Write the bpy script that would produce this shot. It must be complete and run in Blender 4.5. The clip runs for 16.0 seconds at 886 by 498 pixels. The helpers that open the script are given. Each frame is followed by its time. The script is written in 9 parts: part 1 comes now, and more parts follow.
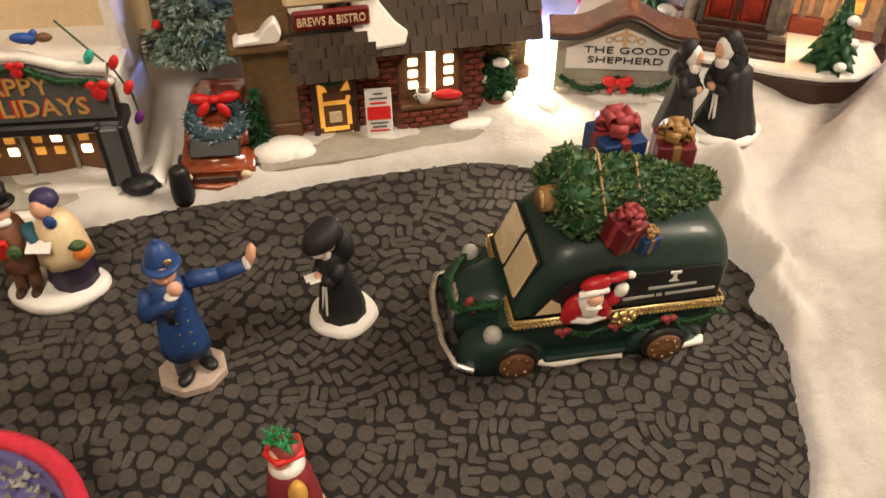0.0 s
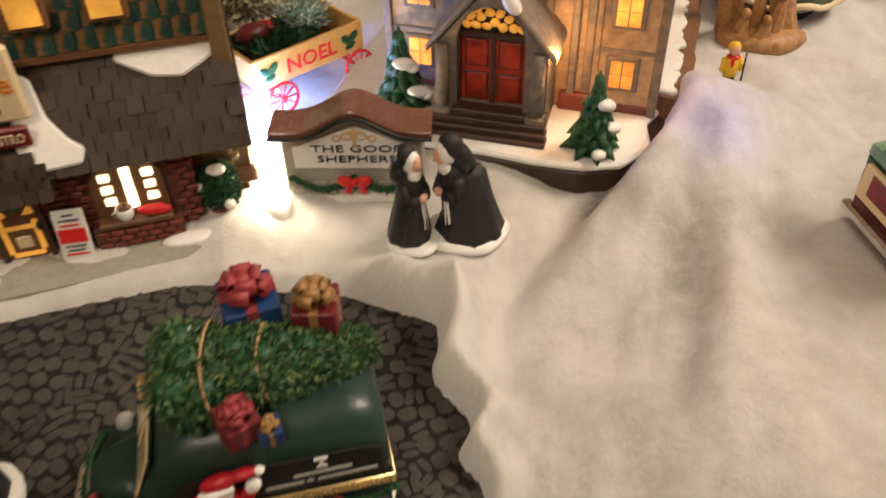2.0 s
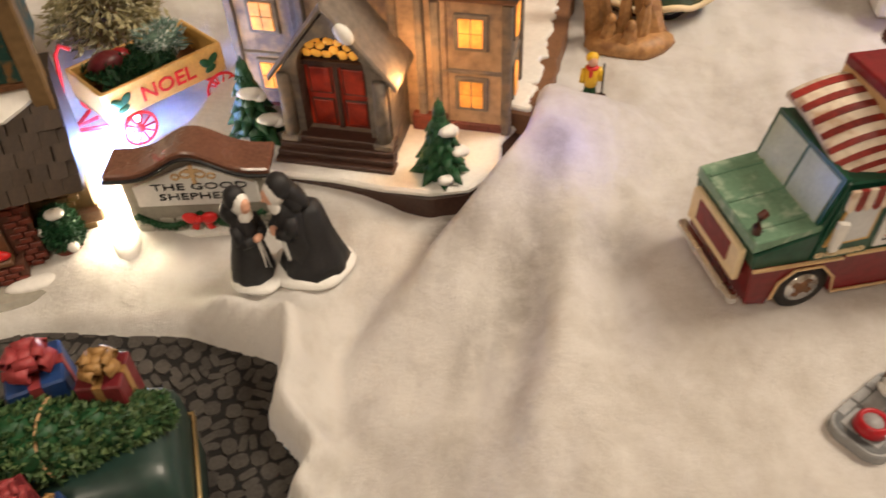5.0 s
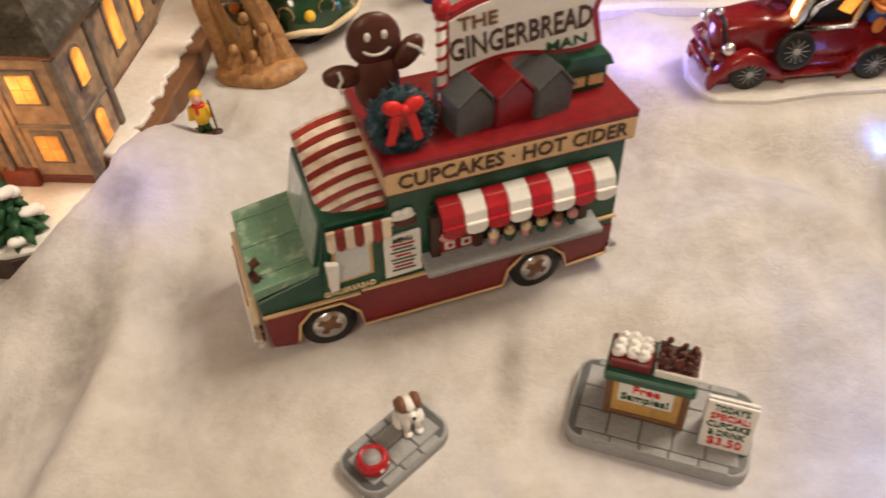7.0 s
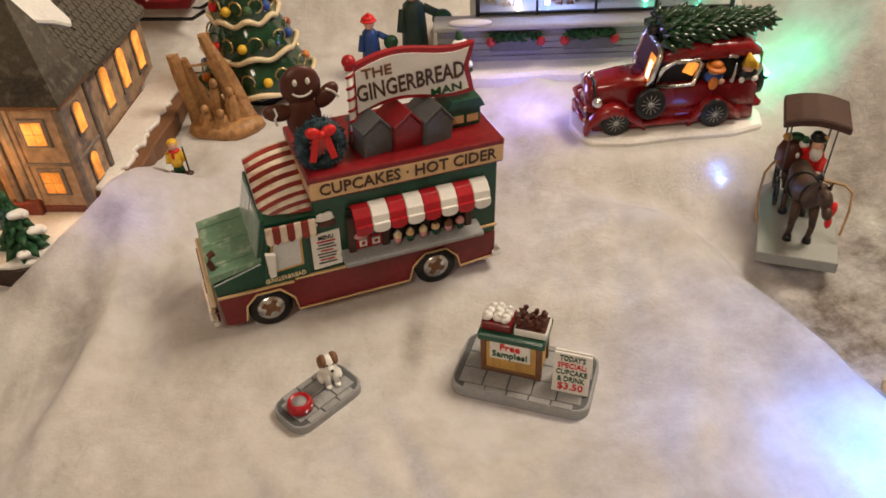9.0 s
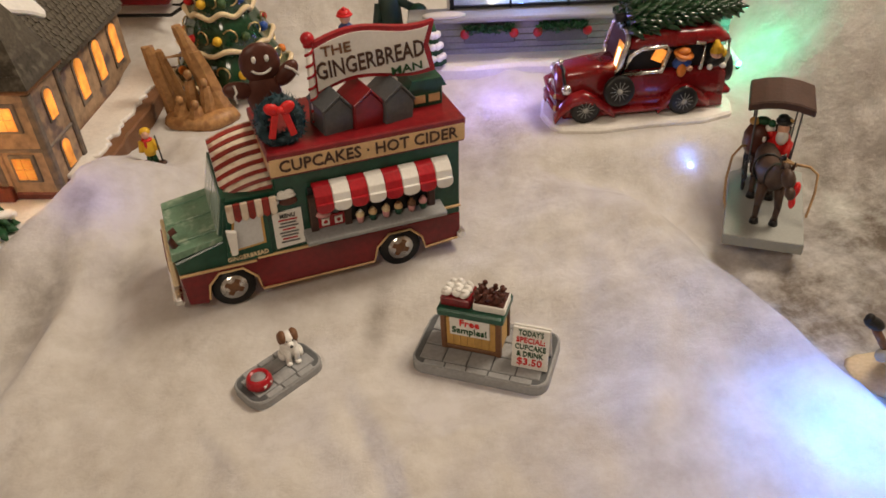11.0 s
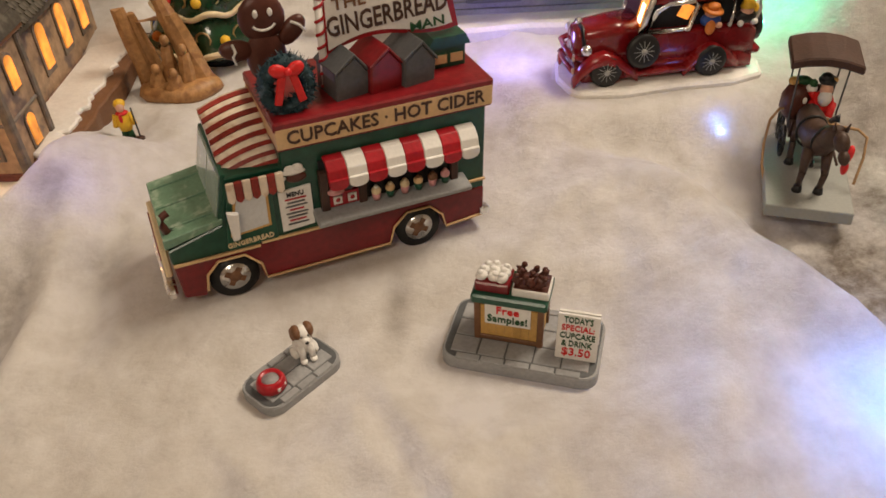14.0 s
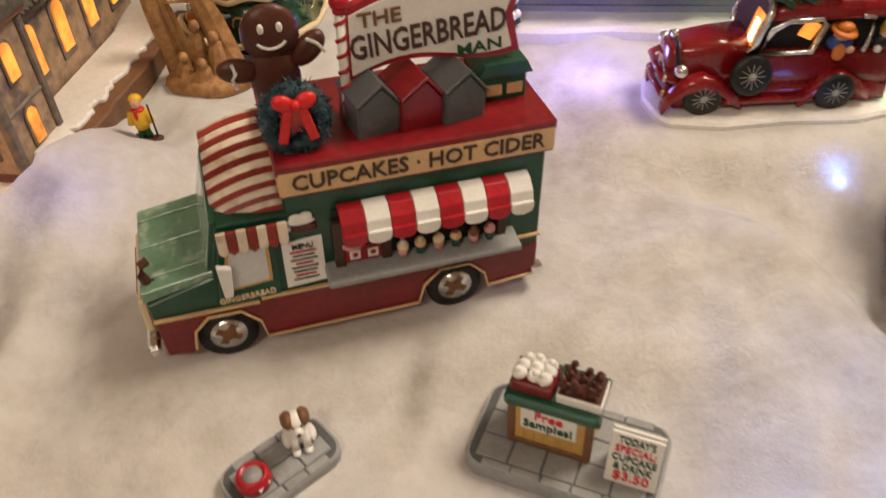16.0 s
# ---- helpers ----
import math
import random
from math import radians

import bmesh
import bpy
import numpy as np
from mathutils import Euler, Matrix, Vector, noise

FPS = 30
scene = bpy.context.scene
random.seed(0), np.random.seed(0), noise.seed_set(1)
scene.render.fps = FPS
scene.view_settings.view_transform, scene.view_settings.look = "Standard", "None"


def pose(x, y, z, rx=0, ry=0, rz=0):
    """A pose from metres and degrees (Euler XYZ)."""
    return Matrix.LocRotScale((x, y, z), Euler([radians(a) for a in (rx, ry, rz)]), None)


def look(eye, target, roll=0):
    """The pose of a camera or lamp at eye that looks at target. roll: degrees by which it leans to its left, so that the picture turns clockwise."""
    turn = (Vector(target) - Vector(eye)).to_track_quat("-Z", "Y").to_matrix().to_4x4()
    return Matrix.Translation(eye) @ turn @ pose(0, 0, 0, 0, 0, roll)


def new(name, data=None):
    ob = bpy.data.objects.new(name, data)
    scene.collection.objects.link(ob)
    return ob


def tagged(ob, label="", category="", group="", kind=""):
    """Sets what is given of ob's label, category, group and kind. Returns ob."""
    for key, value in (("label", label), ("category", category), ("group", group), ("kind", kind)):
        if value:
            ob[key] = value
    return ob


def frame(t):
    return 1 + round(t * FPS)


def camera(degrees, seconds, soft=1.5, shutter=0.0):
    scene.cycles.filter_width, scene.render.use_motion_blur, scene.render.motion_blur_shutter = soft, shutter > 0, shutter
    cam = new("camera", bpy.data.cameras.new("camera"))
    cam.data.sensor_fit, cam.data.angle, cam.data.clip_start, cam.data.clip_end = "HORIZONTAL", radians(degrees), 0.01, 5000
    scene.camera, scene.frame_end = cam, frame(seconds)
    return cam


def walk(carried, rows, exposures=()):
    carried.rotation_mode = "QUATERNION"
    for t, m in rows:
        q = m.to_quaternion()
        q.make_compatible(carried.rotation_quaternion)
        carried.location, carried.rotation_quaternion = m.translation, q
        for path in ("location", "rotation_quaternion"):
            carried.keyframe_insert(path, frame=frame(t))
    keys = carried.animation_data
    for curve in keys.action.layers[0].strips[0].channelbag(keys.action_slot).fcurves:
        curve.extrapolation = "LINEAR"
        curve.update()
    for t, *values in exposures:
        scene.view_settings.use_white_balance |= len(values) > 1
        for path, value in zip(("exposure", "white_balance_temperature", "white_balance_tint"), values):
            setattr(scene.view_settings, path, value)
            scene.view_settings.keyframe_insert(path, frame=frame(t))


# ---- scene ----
cam = camera(56.7, 16.0, 1.6, 0.5)
METRES, EYE, TILT, LEAN, TURN = 1.0, 0.342, -41.0, 0.0, 0.0
ROWS = [
    (0.0, 0.0, 0.0, 0.0, 0.0, 0.0, -0.0),
    (0.5, 0.0139, 0.0136, 0.0155, 0.15, -0.79, 1.04),
    (1.0, 0.0566, 0.0203, 0.0424, 0.09, -1.0, 1.33),
    (1.5, 0.1008, 0.0212, 0.0476, -0.52, -0.8, 1.79),
    (2.0, 0.1461, 0.0548, 0.0695, -1.98, -0.32, 2.91),
    (2.5, 0.1494, 0.1075, 0.0879, -2.97, -0.25, 3.77),
    (3.0, 0.1407, 0.1292, 0.0845, -3.23, -0.81, 3.73),
    (5.5, 0.268, 0.0424, 0.1054, -3.81, -3.05, 6.84),
    (6.0, 0.3207, 0.0417, 0.1077, -5.23, -3.54, 8.83),
    (6.5, 0.3862, 0.0493, 0.1062, -7.07, -4.41, 10.39),
    (7.0, 0.4232, 0.0394, 0.1011, -8.67, -4.33, 11.09),
    (7.5, 0.4433, -0.0014, 0.098, -9.64, -3.01, 11.61),
    (8.0, 0.4371, -0.0408, 0.0843, -9.82, -1.38, 11.31),
    (10.5, 0.447, -0.0983, 0.0208, -9.73, 3.68, 12.13),
    (11.0, 0.4574, -0.087, 0.0178, -9.52, 2.83, 11.82),
    (11.5, 0.4591, -0.0797, 0.0218, -9.06, 2.26, 11.11),
    (12.0, 0.4627, -0.0757, 0.0212, -8.96, 2.0, 10.76),
    (12.5, 0.4585, -0.0777, 0.0213, -8.69, 1.62, 10.74),
    (13.0, 0.4524, -0.0553, 0.0199, -9.02, 1.61, 11.24),
    (13.5, 0.4455, -0.0338, 0.0181, -10.35, 1.58, 12.27),
    (14.0, 0.4322, -0.0259, 0.0292, -12.2, 0.68, 13.25),
    (14.5, 0.4259, -0.0186, 0.0379, -13.26, -0.24, 13.21),
    (15.0, 0.4532, 0.003, 0.0448, -11.46, -0.81, 10.68),
    (15.5, 0.4729, 0.0189, 0.0519, -8.08, -0.68, 8.31),
    (16.0, 0.4753, 0.0516, 0.0779, -6.93, -1.21, 8.69),
]
walk(cam, [(t, pose(0, 0, EYE, TILT, LEAN, TURN) @ pose(METRES * x, METRES * y, METRES * z, 90 + pitch, roll, yaw)) for t, x, y, z, yaw, pitch, roll in ROWS],
     [(0.0, 0.58), (1.0, 0.48), (1.5, 0.30), (2.5, -0.02), (5.5, 0.10), (8.0, -0.10), (10.5, -0.37), (13.0, -0.34), (16.0, -0.14)])

# ---- light ----
world = bpy.data.worlds.new("room_air")
world.use_nodes = True
world.node_tree.nodes["Background"].inputs[0].default_value = (1.0, 0.86, 0.70, 1)
world.node_tree.nodes["Background"].inputs[1].default_value = 0.1
scene.world = world


def lamp(name, kind, at, energy, color=(1, 1, 1), size=0.1, target=None):
    data = bpy.data.lights.new(name, kind)
    data.energy, data.color = energy, color
    if kind == "AREA":
        data.shape, data.size = "DISK", size
    else:
        data.shadow_soft_size = size
    ob = new(name, data)
    ob.matrix_world = look(at, target) if target else Matrix.Translation(at)
    return ob


WARM = (1.0, 0.84, 0.66)
lamp("ceiling_lamp_light", "AREA", (1.45, 0.55, 1.60), 42.0, WARM, 0.70, (0.35, 0.4, 0))
lamp("second_ceiling_lamp_light", "AREA", (-0.2, -0.7, 1.66), 21.0, WARM, 0.7, (0.3, 0.4, 0))
# bulbs of the light string that lies between and under the things
lamp("white_bulb_light", "POINT", (0.062, 0.494, 0.078), 0.46, (1.0, 0.86, 0.60), 0.008)
lamp("wagon_blue_bulb_light", "POINT", (0.048, 0.560, 0.074), 1.0, (0.25, 0.4, 1.0), 0.006)
lamp("church_bulb_light", "POINT", (0.235, 0.512, 0.130), 0.12, (1.0, 0.5, 0.18), 0.008)
lamp("crest_bulb_light", "POINT", (0.320, 0.490, 0.082), 0.018, (0.12, 0.16, 1.0), 0.008)
lamp("field_bulb_light", "POINT", (0.724, 0.172, 0.024), 0.80, (0.05, 0.28, 1.0), 0.012)
lamp("hollow_bulb_light", "POINT", (0.766, 0.428, 0.078), 0.011, (0.10, 0.28, 1.0), 0.006)
lamp("car_bulb_light", "POINT", (0.650, 0.55, 0.112), 0.12, (0.35, 0.28, 1.0), 0.008)
lamp("green_bulb_light", "POINT", (0.868, 0.53, 0.125), 0.13, (0.05, 1.0, 0.55), 0.008)
lamp("shop_window_light", "POINT", (0.70, 0.640, 0.16), 0.20, (0.3, 0.4, 1.0), 0.008)


# ---- materials ----
def mat(name, color, rough=0.5, metal=0.0, vary=0.18, grain=180.0, bump=0.15, coat=0.0, glow=None, power=0.0, speck=None):
    """A painted, glazed or cast surface: two scales of colour change, fine relief, worn gloss."""
    m = bpy.data.materials.new(name)
    m.use_nodes = True
    nt = m.node_tree
    n, link = nt.nodes, nt.links.new
    b = n["Principled BSDF"]
    b.inputs["Roughness"].default_value, b.inputs["Metallic"].default_value = rough, metal
    b.inputs["Coat Weight"].default_value = coat
    b.inputs["Specular IOR Level"].default_value = 0.38
    co = n.new("ShaderNodeTexCoord")
    big = n.new("ShaderNodeTexNoise")
    big.inputs["Scale"].default_value, big.inputs["Detail"].default_value = grain * 0.3, 4
    fine = n.new("ShaderNodeTexNoise")
    fine.inputs["Scale"].default_value, fine.inputs["Detail"].default_value = grain * 2.5, 3
    info = n.new("ShaderNodeObjectInfo")
    link(co.outputs["Object"], big.inputs["Vector"])
    link(co.outputs["Object"], fine.inputs["Vector"])
    add = n.new("ShaderNodeMath")
    add.operation = "ADD"
    link(big.outputs["Fac"], add.inputs[0])
    link(fine.outputs["Fac"], add.inputs[1])
    per = n.new("ShaderNodeMath")
    per.operation = "MULTIPLY_ADD"
    per.inputs[1].default_value = 0.35
    link(info.outputs["Random"], per.inputs[0])
    link(add.outputs[0], per.inputs[2])
    ramp = n.new("ShaderNodeMapRange")
    ramp.inputs[1].default_value, ramp.inputs[2].default_value = 0.75, 1.6
    ramp.inputs[3].default_value, ramp.inputs[4].default_value = 1 - vary, 1 + vary
    link(per.outputs[0], ramp.inputs[0])
    tint = n.new("ShaderNodeMix")
    tint.data_type, tint.blend_type = "RGBA", "MULTIPLY"
    tint.inputs[0].default_value = 1
    tint.inputs[6].default_value = (*color, 1)
    link(ramp.outputs[0], tint.inputs[7])
    last = tint.outputs[2]
    if speck:
        mask = n.new("ShaderNodeTexNoise")
        mask.inputs["Scale"].default_value, mask.inputs["Detail"].default_value = grain * 0.8, 5
        link(co.outputs["Object"], mask.inputs["Vector"])
        cut = n.new("ShaderNodeMapRange")
        cut.inputs[1].default_value, cut.inputs[2].default_value = 0.52, 0.66
        link(mask.outputs["Fac"], cut.inputs[0])
        mix = n.new("ShaderNodeMix")
        mix.data_type = "RGBA"
        link(cut.outputs[0], mix.inputs[0])
        link(last, mix.inputs[6])
        mix.inputs[7].default_value = (*speck, 1)
        last = mix.outputs[2]
    link(last, b.inputs["Base Color"])
    rr = n.new("ShaderNodeMapRange")
    rr.inputs[3].default_value, rr.inputs[4].default_value = max(rough - 0.12, 0.05), min(rough + 0.15, 1)
    link(big.outputs["Fac"], rr.inputs[0])
    link(rr.outputs[0], b.inputs["Roughness"])
    bp = n.new("ShaderNodeBump")
    bp.inputs["Strength"].default_value, bp.inputs["Distance"].default_value = bump, 0.001
    link(add.outputs[0], bp.inputs["Height"])
    link(bp.outputs[0], b.inputs["Normal"])
    if glow:
        b.inputs["Emission Color"].default_value = (*glow, 1)
        lum = n.new("ShaderNodeMapRange")
        lum.inputs[1].default_value, lum.inputs[2].default_value = 0.36, 0.64
        lum.inputs[3].default_value, lum.inputs[4].default_value = power * 0.45, power * 1.5
        link(big.outputs["Fac"], lum.inputs[0])
        link(lum.outputs[0], b.inputs["Emission Strength"])
    return m


def cotton_mat():
    """White polyester batting: fluffy, lets light through, thin brownish places, fold shade painted in."""
    m = bpy.data.materials.new("cotton_batting")
    m.use_nodes = True
    n, link = m.node_tree.nodes, m.node_tree.links.new
    out = n["Material Output"]
    b = n["Principled BSDF"]
    b.inputs["Roughness"].default_value = 1.0
    b.inputs["Specular IOR Level"].default_value = 0.05
    b.inputs["Sheen Weight"].default_value = 0.25
    co = n.new("ShaderNodeTexCoord")
    tone = n.new("ShaderNodeTexNoise")
    tone.inputs["Scale"].default_value, tone.inputs["Detail"].default_value, tone.inputs["Roughness"].default_value = 8, 9, 0.68
    link(co.outputs["Object"], tone.inputs["Vector"])
    ramp = n.new("ShaderNodeValToRGB")
    ramp.color_ramp.elements[0].position, ramp.color_ramp.elements[0].color = 0.33, (0.66, 0.62, 0.56, 1)
    ramp.color_ramp.elements[1].position, ramp.color_ramp.elements[1].color = 0.55, (0.91, 0.89, 0.86, 1)
    wisp = n.new("ShaderNodeTexNoise")
    wisp.inputs["Scale"].default_value, wisp.inputs["Detail"].default_value, wisp.inputs["Roughness"].default_value = 42, 8, 0.68
    link(co.outputs["Object"], wisp.inputs["Vector"])
    blend = n.new("ShaderNodeMix")
    blend.inputs[0].default_value = 0.42
    link(tone.outputs["Fac"], blend.inputs[2])
    link(wisp.outputs["Fac"], blend.inputs[3])
    link(blend.outputs[0], ramp.inputs[0])
    # thin brown places, and shade of folds, gullies and valley painted as brown patches
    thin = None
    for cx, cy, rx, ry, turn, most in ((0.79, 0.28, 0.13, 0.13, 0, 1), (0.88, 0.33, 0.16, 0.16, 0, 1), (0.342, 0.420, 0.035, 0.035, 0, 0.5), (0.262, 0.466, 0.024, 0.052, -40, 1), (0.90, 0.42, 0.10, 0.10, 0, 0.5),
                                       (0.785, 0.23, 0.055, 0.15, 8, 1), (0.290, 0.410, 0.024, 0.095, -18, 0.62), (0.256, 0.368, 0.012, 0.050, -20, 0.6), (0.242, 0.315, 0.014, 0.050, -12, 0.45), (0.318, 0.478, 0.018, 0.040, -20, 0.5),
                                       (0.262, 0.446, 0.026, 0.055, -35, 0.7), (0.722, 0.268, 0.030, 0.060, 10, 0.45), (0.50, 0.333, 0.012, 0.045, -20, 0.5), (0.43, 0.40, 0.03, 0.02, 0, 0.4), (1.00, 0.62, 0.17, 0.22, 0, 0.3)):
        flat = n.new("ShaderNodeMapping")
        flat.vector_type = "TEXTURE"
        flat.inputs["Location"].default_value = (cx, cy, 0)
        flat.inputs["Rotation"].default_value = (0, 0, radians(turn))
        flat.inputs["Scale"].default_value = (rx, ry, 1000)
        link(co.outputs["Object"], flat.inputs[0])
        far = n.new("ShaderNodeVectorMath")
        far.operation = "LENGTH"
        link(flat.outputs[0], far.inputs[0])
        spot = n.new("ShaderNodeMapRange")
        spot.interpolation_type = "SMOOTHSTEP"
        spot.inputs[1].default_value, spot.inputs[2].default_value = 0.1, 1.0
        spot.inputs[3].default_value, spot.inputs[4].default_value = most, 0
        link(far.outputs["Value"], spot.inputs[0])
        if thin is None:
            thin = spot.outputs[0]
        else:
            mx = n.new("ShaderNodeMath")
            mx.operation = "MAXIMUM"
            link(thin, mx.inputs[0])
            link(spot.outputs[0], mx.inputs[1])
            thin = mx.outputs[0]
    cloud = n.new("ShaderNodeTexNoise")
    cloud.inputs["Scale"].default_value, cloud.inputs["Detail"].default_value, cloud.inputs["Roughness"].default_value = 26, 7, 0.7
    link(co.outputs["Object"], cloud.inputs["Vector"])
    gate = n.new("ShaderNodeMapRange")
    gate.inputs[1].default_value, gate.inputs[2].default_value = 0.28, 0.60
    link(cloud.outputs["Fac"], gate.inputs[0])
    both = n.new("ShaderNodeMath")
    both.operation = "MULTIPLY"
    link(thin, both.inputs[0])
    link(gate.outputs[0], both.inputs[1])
    # one brown serves the thin places and the painted shade
    thin_shade = n.new("ShaderNodeMix")
    thin_shade.data_type = "RGBA"
    link(both.outputs[0], thin_shade.inputs[0])
    link(ramp.outputs[0], thin_shade.inputs[6])
    thin_shade.inputs[7].default_value = (0.20, 0.165, 0.135, 1)
    link(thin_shade.outputs[2], b.inputs["Base Color"])
    fluff = n.new("ShaderNodeTexNoise")
    fluff.inputs["Scale"].default_value, fluff.inputs["Detail"].default_value, fluff.inputs["Distortion"].default_value = 85, 9, 0.25
    fluff.inputs["Roughness"].default_value = 0.7
    link(co.outputs["Object"], fluff.inputs["Vector"])
    bp = n.new("ShaderNodeBump")
    bp.inputs["Strength"].default_value, bp.inputs["Distance"].default_value = 0.55, 0.005
    link(fluff.outputs["Fac"], bp.inputs["Height"])
    link(bp.outputs[0], b.inputs["Normal"])
    tl = n.new("ShaderNodeBsdfTranslucent")
    link(thin_shade.outputs[2], tl.inputs["Color"])
    mix = n.new("ShaderNodeMixShader")
    mix.inputs[0].default_value = 0.38
    link(b.outputs[0], mix.inputs[1])
    link(tl.outputs[0], mix.inputs[2])
    link(mix.outputs[0], out.inputs["Surface"])
    return m


def glass_mat(name, color=(1, 1, 1), rough=0.05):
    m = bpy.data.materials.new(name)
    m.use_nodes = True
    b = m.node_tree.nodes["Principled BSDF"]
    b.inputs["Base Color"].default_value = (*color, 1)
    b.inputs["Roughness"].default_value, b.inputs["Transmission Weight"].default_value = rough, 1.0
    return m


COTTON = cotton_mat()
SNOW = mat("painted_snow", (0.78, 0.76, 0.72), 0.5, vary=0.10, bump=0.35, grain=120)
SNOW_GREY = mat("grey_snow_paint", (0.33, 0.31, 0.26), 0.55, vary=0.2, bump=0.3, grain=90)
WHITE = mat("white_paint", (0.75, 0.74, 0.71), 0.4, vary=0.08)
CREAM = mat("cream_paint", (0.72, 0.58, 0.36), 0.42, vary=0.1)
TAN = mat("tan_paint", (0.62, 0.42, 0.22), 0.45, vary=0.14)
MAROON = mat("maroon_paint", (0.150, 0.006, 0.009), 0.34, vary=0.45, grain=90, coat=0.15)
RED = mat("red_paint", (0.36, 0.008, 0.016), 0.36, vary=0.3, coat=0.1)
BRIGHT_RED = mat("bright_red_paint", (0.62, 0.02, 0.02), 0.4, vary=0.2)
GREEN = mat("dark_green_paint", (0.008, 0.062, 0.036), 0.32, vary=0.4, grain=90, coat=0.15)
HOOD_GREEN = mat("worn_green_paint", (0.13, 0.24, 0.16), 0.35, vary=0.25, coat=0.2, speck=(0.30, 0.40, 0.30))
VAN_GREEN = mat("bottle_green_enamel", (0.010, 0.032, 0.026), 0.42, vary=0.25, coat=0.12, grain=90)
LEAF = mat("leaf_green_paint", (0.044, 0.092, 0.034), 0.5, vary=0.55, grain=300, speck=(0.13, 0.19, 0.07))
LEAF_DARK = mat("dark_leaf_green", (0.012, 0.065, 0.022), 0.5, vary=0.4, grain=300)
FROST = mat("frosted_green_needles", (0.17, 0.27, 0.22), 0.75, vary=0.5, grain=300, speck=(0.62, 0.68, 0.65))
FROST_GOLD = mat("frosted_yellow_twigs", (0.38, 0.34, 0.18), 0.7, vary=0.4, grain=300, speck=(0.62, 0.58, 0.42))
BLUEGREEN = mat("blue_green_bristle", (0.010, 0.032, 0.042), 0.6, vary=0.5, grain=300, speck=(0.07, 0.11, 0.14))
GREY = mat("grey_stone_paint", (0.27, 0.275, 0.28), 0.55, vary=0.2)
GREY_DARK = mat("dark_grey_paint", (0.085, 0.09, 0.095), 0.45, vary=0.25)
GREY_LIGHT = mat("light_grey_paint", (0.40, 0.40, 0.38), 0.5, vary=0.12)
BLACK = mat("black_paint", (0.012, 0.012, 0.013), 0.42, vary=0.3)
BLACK_CLOTH = mat("black_robe_paint", (0.014, 0.014, 0.016), 0.55, vary=0.35)
STRIPE = mat("brown_red_stripe", (0.22, 0.020, 0.014), 0.45, vary=0.5, grain=160)
AWNING_CLOTH = mat("dingy_cream_awning", (0.66, 0.57, 0.46), 0.5, vary=0.2, grain=120, speck=(0.48, 0.33, 0.22))
HORSE_BROWN = mat("dull_brown_horse", (0.060, 0.034, 0.024), 0.5, vary=0.4)
BROWN = mat("brown_paint", (0.16, 0.075, 0.035), 0.5, vary=0.3)
DARK_BROWN = mat("dark_brown_paint", (0.055, 0.026, 0.018), 0.45, vary=0.35)
CHOC = mat("chocolate_paint", (0.075, 0.022, 0.014), 0.42, vary=0.25)
OLIVE_WOOD = mat("carved_olive_wood", (0.42, 0.22, 0.085), 0.45, vary=0.4, grain=110, speck=(0.24, 0.11, 0.04))
WOOD_YELLOW = mat("yellow_wood_paint", (0.55, 0.33, 0.10), 0.45, vary=0.2)
BRICK = mat("brick_red_paint", (0.17, 0.036, 0.020), 0.5, vary=0.4)
MORTAR = mat("brown_mortar_paint", (0.13, 0.055, 0.035), 0.6, vary=0.3)
STUCCO = mat("ochre_wall_paint", (0.17, 0.105, 0.045), 0.55, vary=0.3, grain=90)
SHINGLE = mat("brown_roof_shingle", (0.040, 0.026, 0.017), 0.55, vary=0.5)
SLATE = mat("grey_roof_shingle", (0.066, 0.056, 0.042), 0.36, vary=0.6, speck=(0.13, 0.115, 0.09), coat=0.2)
STONE = mat("church_stone_paint", (0.36, 0.245, 0.155), 0.55, vary=0.5, grain=70, bump=0.5, speck=(0.15, 0.11, 0.10))
STONE_GREY = mat("grey_trim_stone", (0.17, 0.14, 0.115), 0.55, vary=0.45, grain=90, bump=0.5, speck=(0.26, 0.19, 0.13))
TEAL_ROOF = mat("teal_green_roof", (0.008, 0.045, 0.036), 0.5, vary=0.4, speck=(0.20, 0.10, 0.03))
COPPER = mat("copper_glaze", (0.17, 0.075, 0.048), 0.25, vary=0.3, coat=0.6)
GOLD = mat("gold_metal", (0.60, 0.47, 0.24), 0.30, metal=1.0, vary=0.2)
SILVER = mat("silver_metal", (0.75, 0.75, 0.74), 0.25, metal=1.0, vary=0.15)
RUST_CAR = mat("rust_orange_glaze", (0.26, 0.060, 0.022), 0.25, vary=0.3, coat=0.6)
CAR_RED = mat("deep_red_glaze", (0.21, 0.007, 0.010), 0.24, vary=0.35, coat=0.45)
BLUE = mat("navy_blue_paint", (0.018, 0.055, 0.19), 0.42, vary=0.3)
ROYAL = mat("royal_blue_paint", (0.02, 0.07, 0.30), 0.4, vary=0.25)
SKIN = mat("skin_paint", (0.64, 0.36, 0.25), 0.45, vary=0.15)
YELLOW = mat("yellow_paint", (0.75, 0.45, 0.03), 0.45, vary=0.15)
ORANGE = mat("orange_paint", (0.65, 0.20, 0.03), 0.45, vary=0.2)
PINK = mat("pink_paint", (0.62, 0.30, 0.30), 0.5, vary=0.2)
TREE_GLAZE = mat("glazed_tree_green", (0.014, 0.052, 0.020), 0.25, vary=0.4, coat=0.5)
ROSE = mat("rose_red_paint", (0.30, 0.045, 0.050), 0.5, vary=0.3)
WINE = mat("wine_red_paint", (0.14, 0.015, 0.02), 0.4, vary=0.3)
BRONZE = mat("bronze_paint", (0.30, 0.17, 0.06), 0.45, vary=0.3)
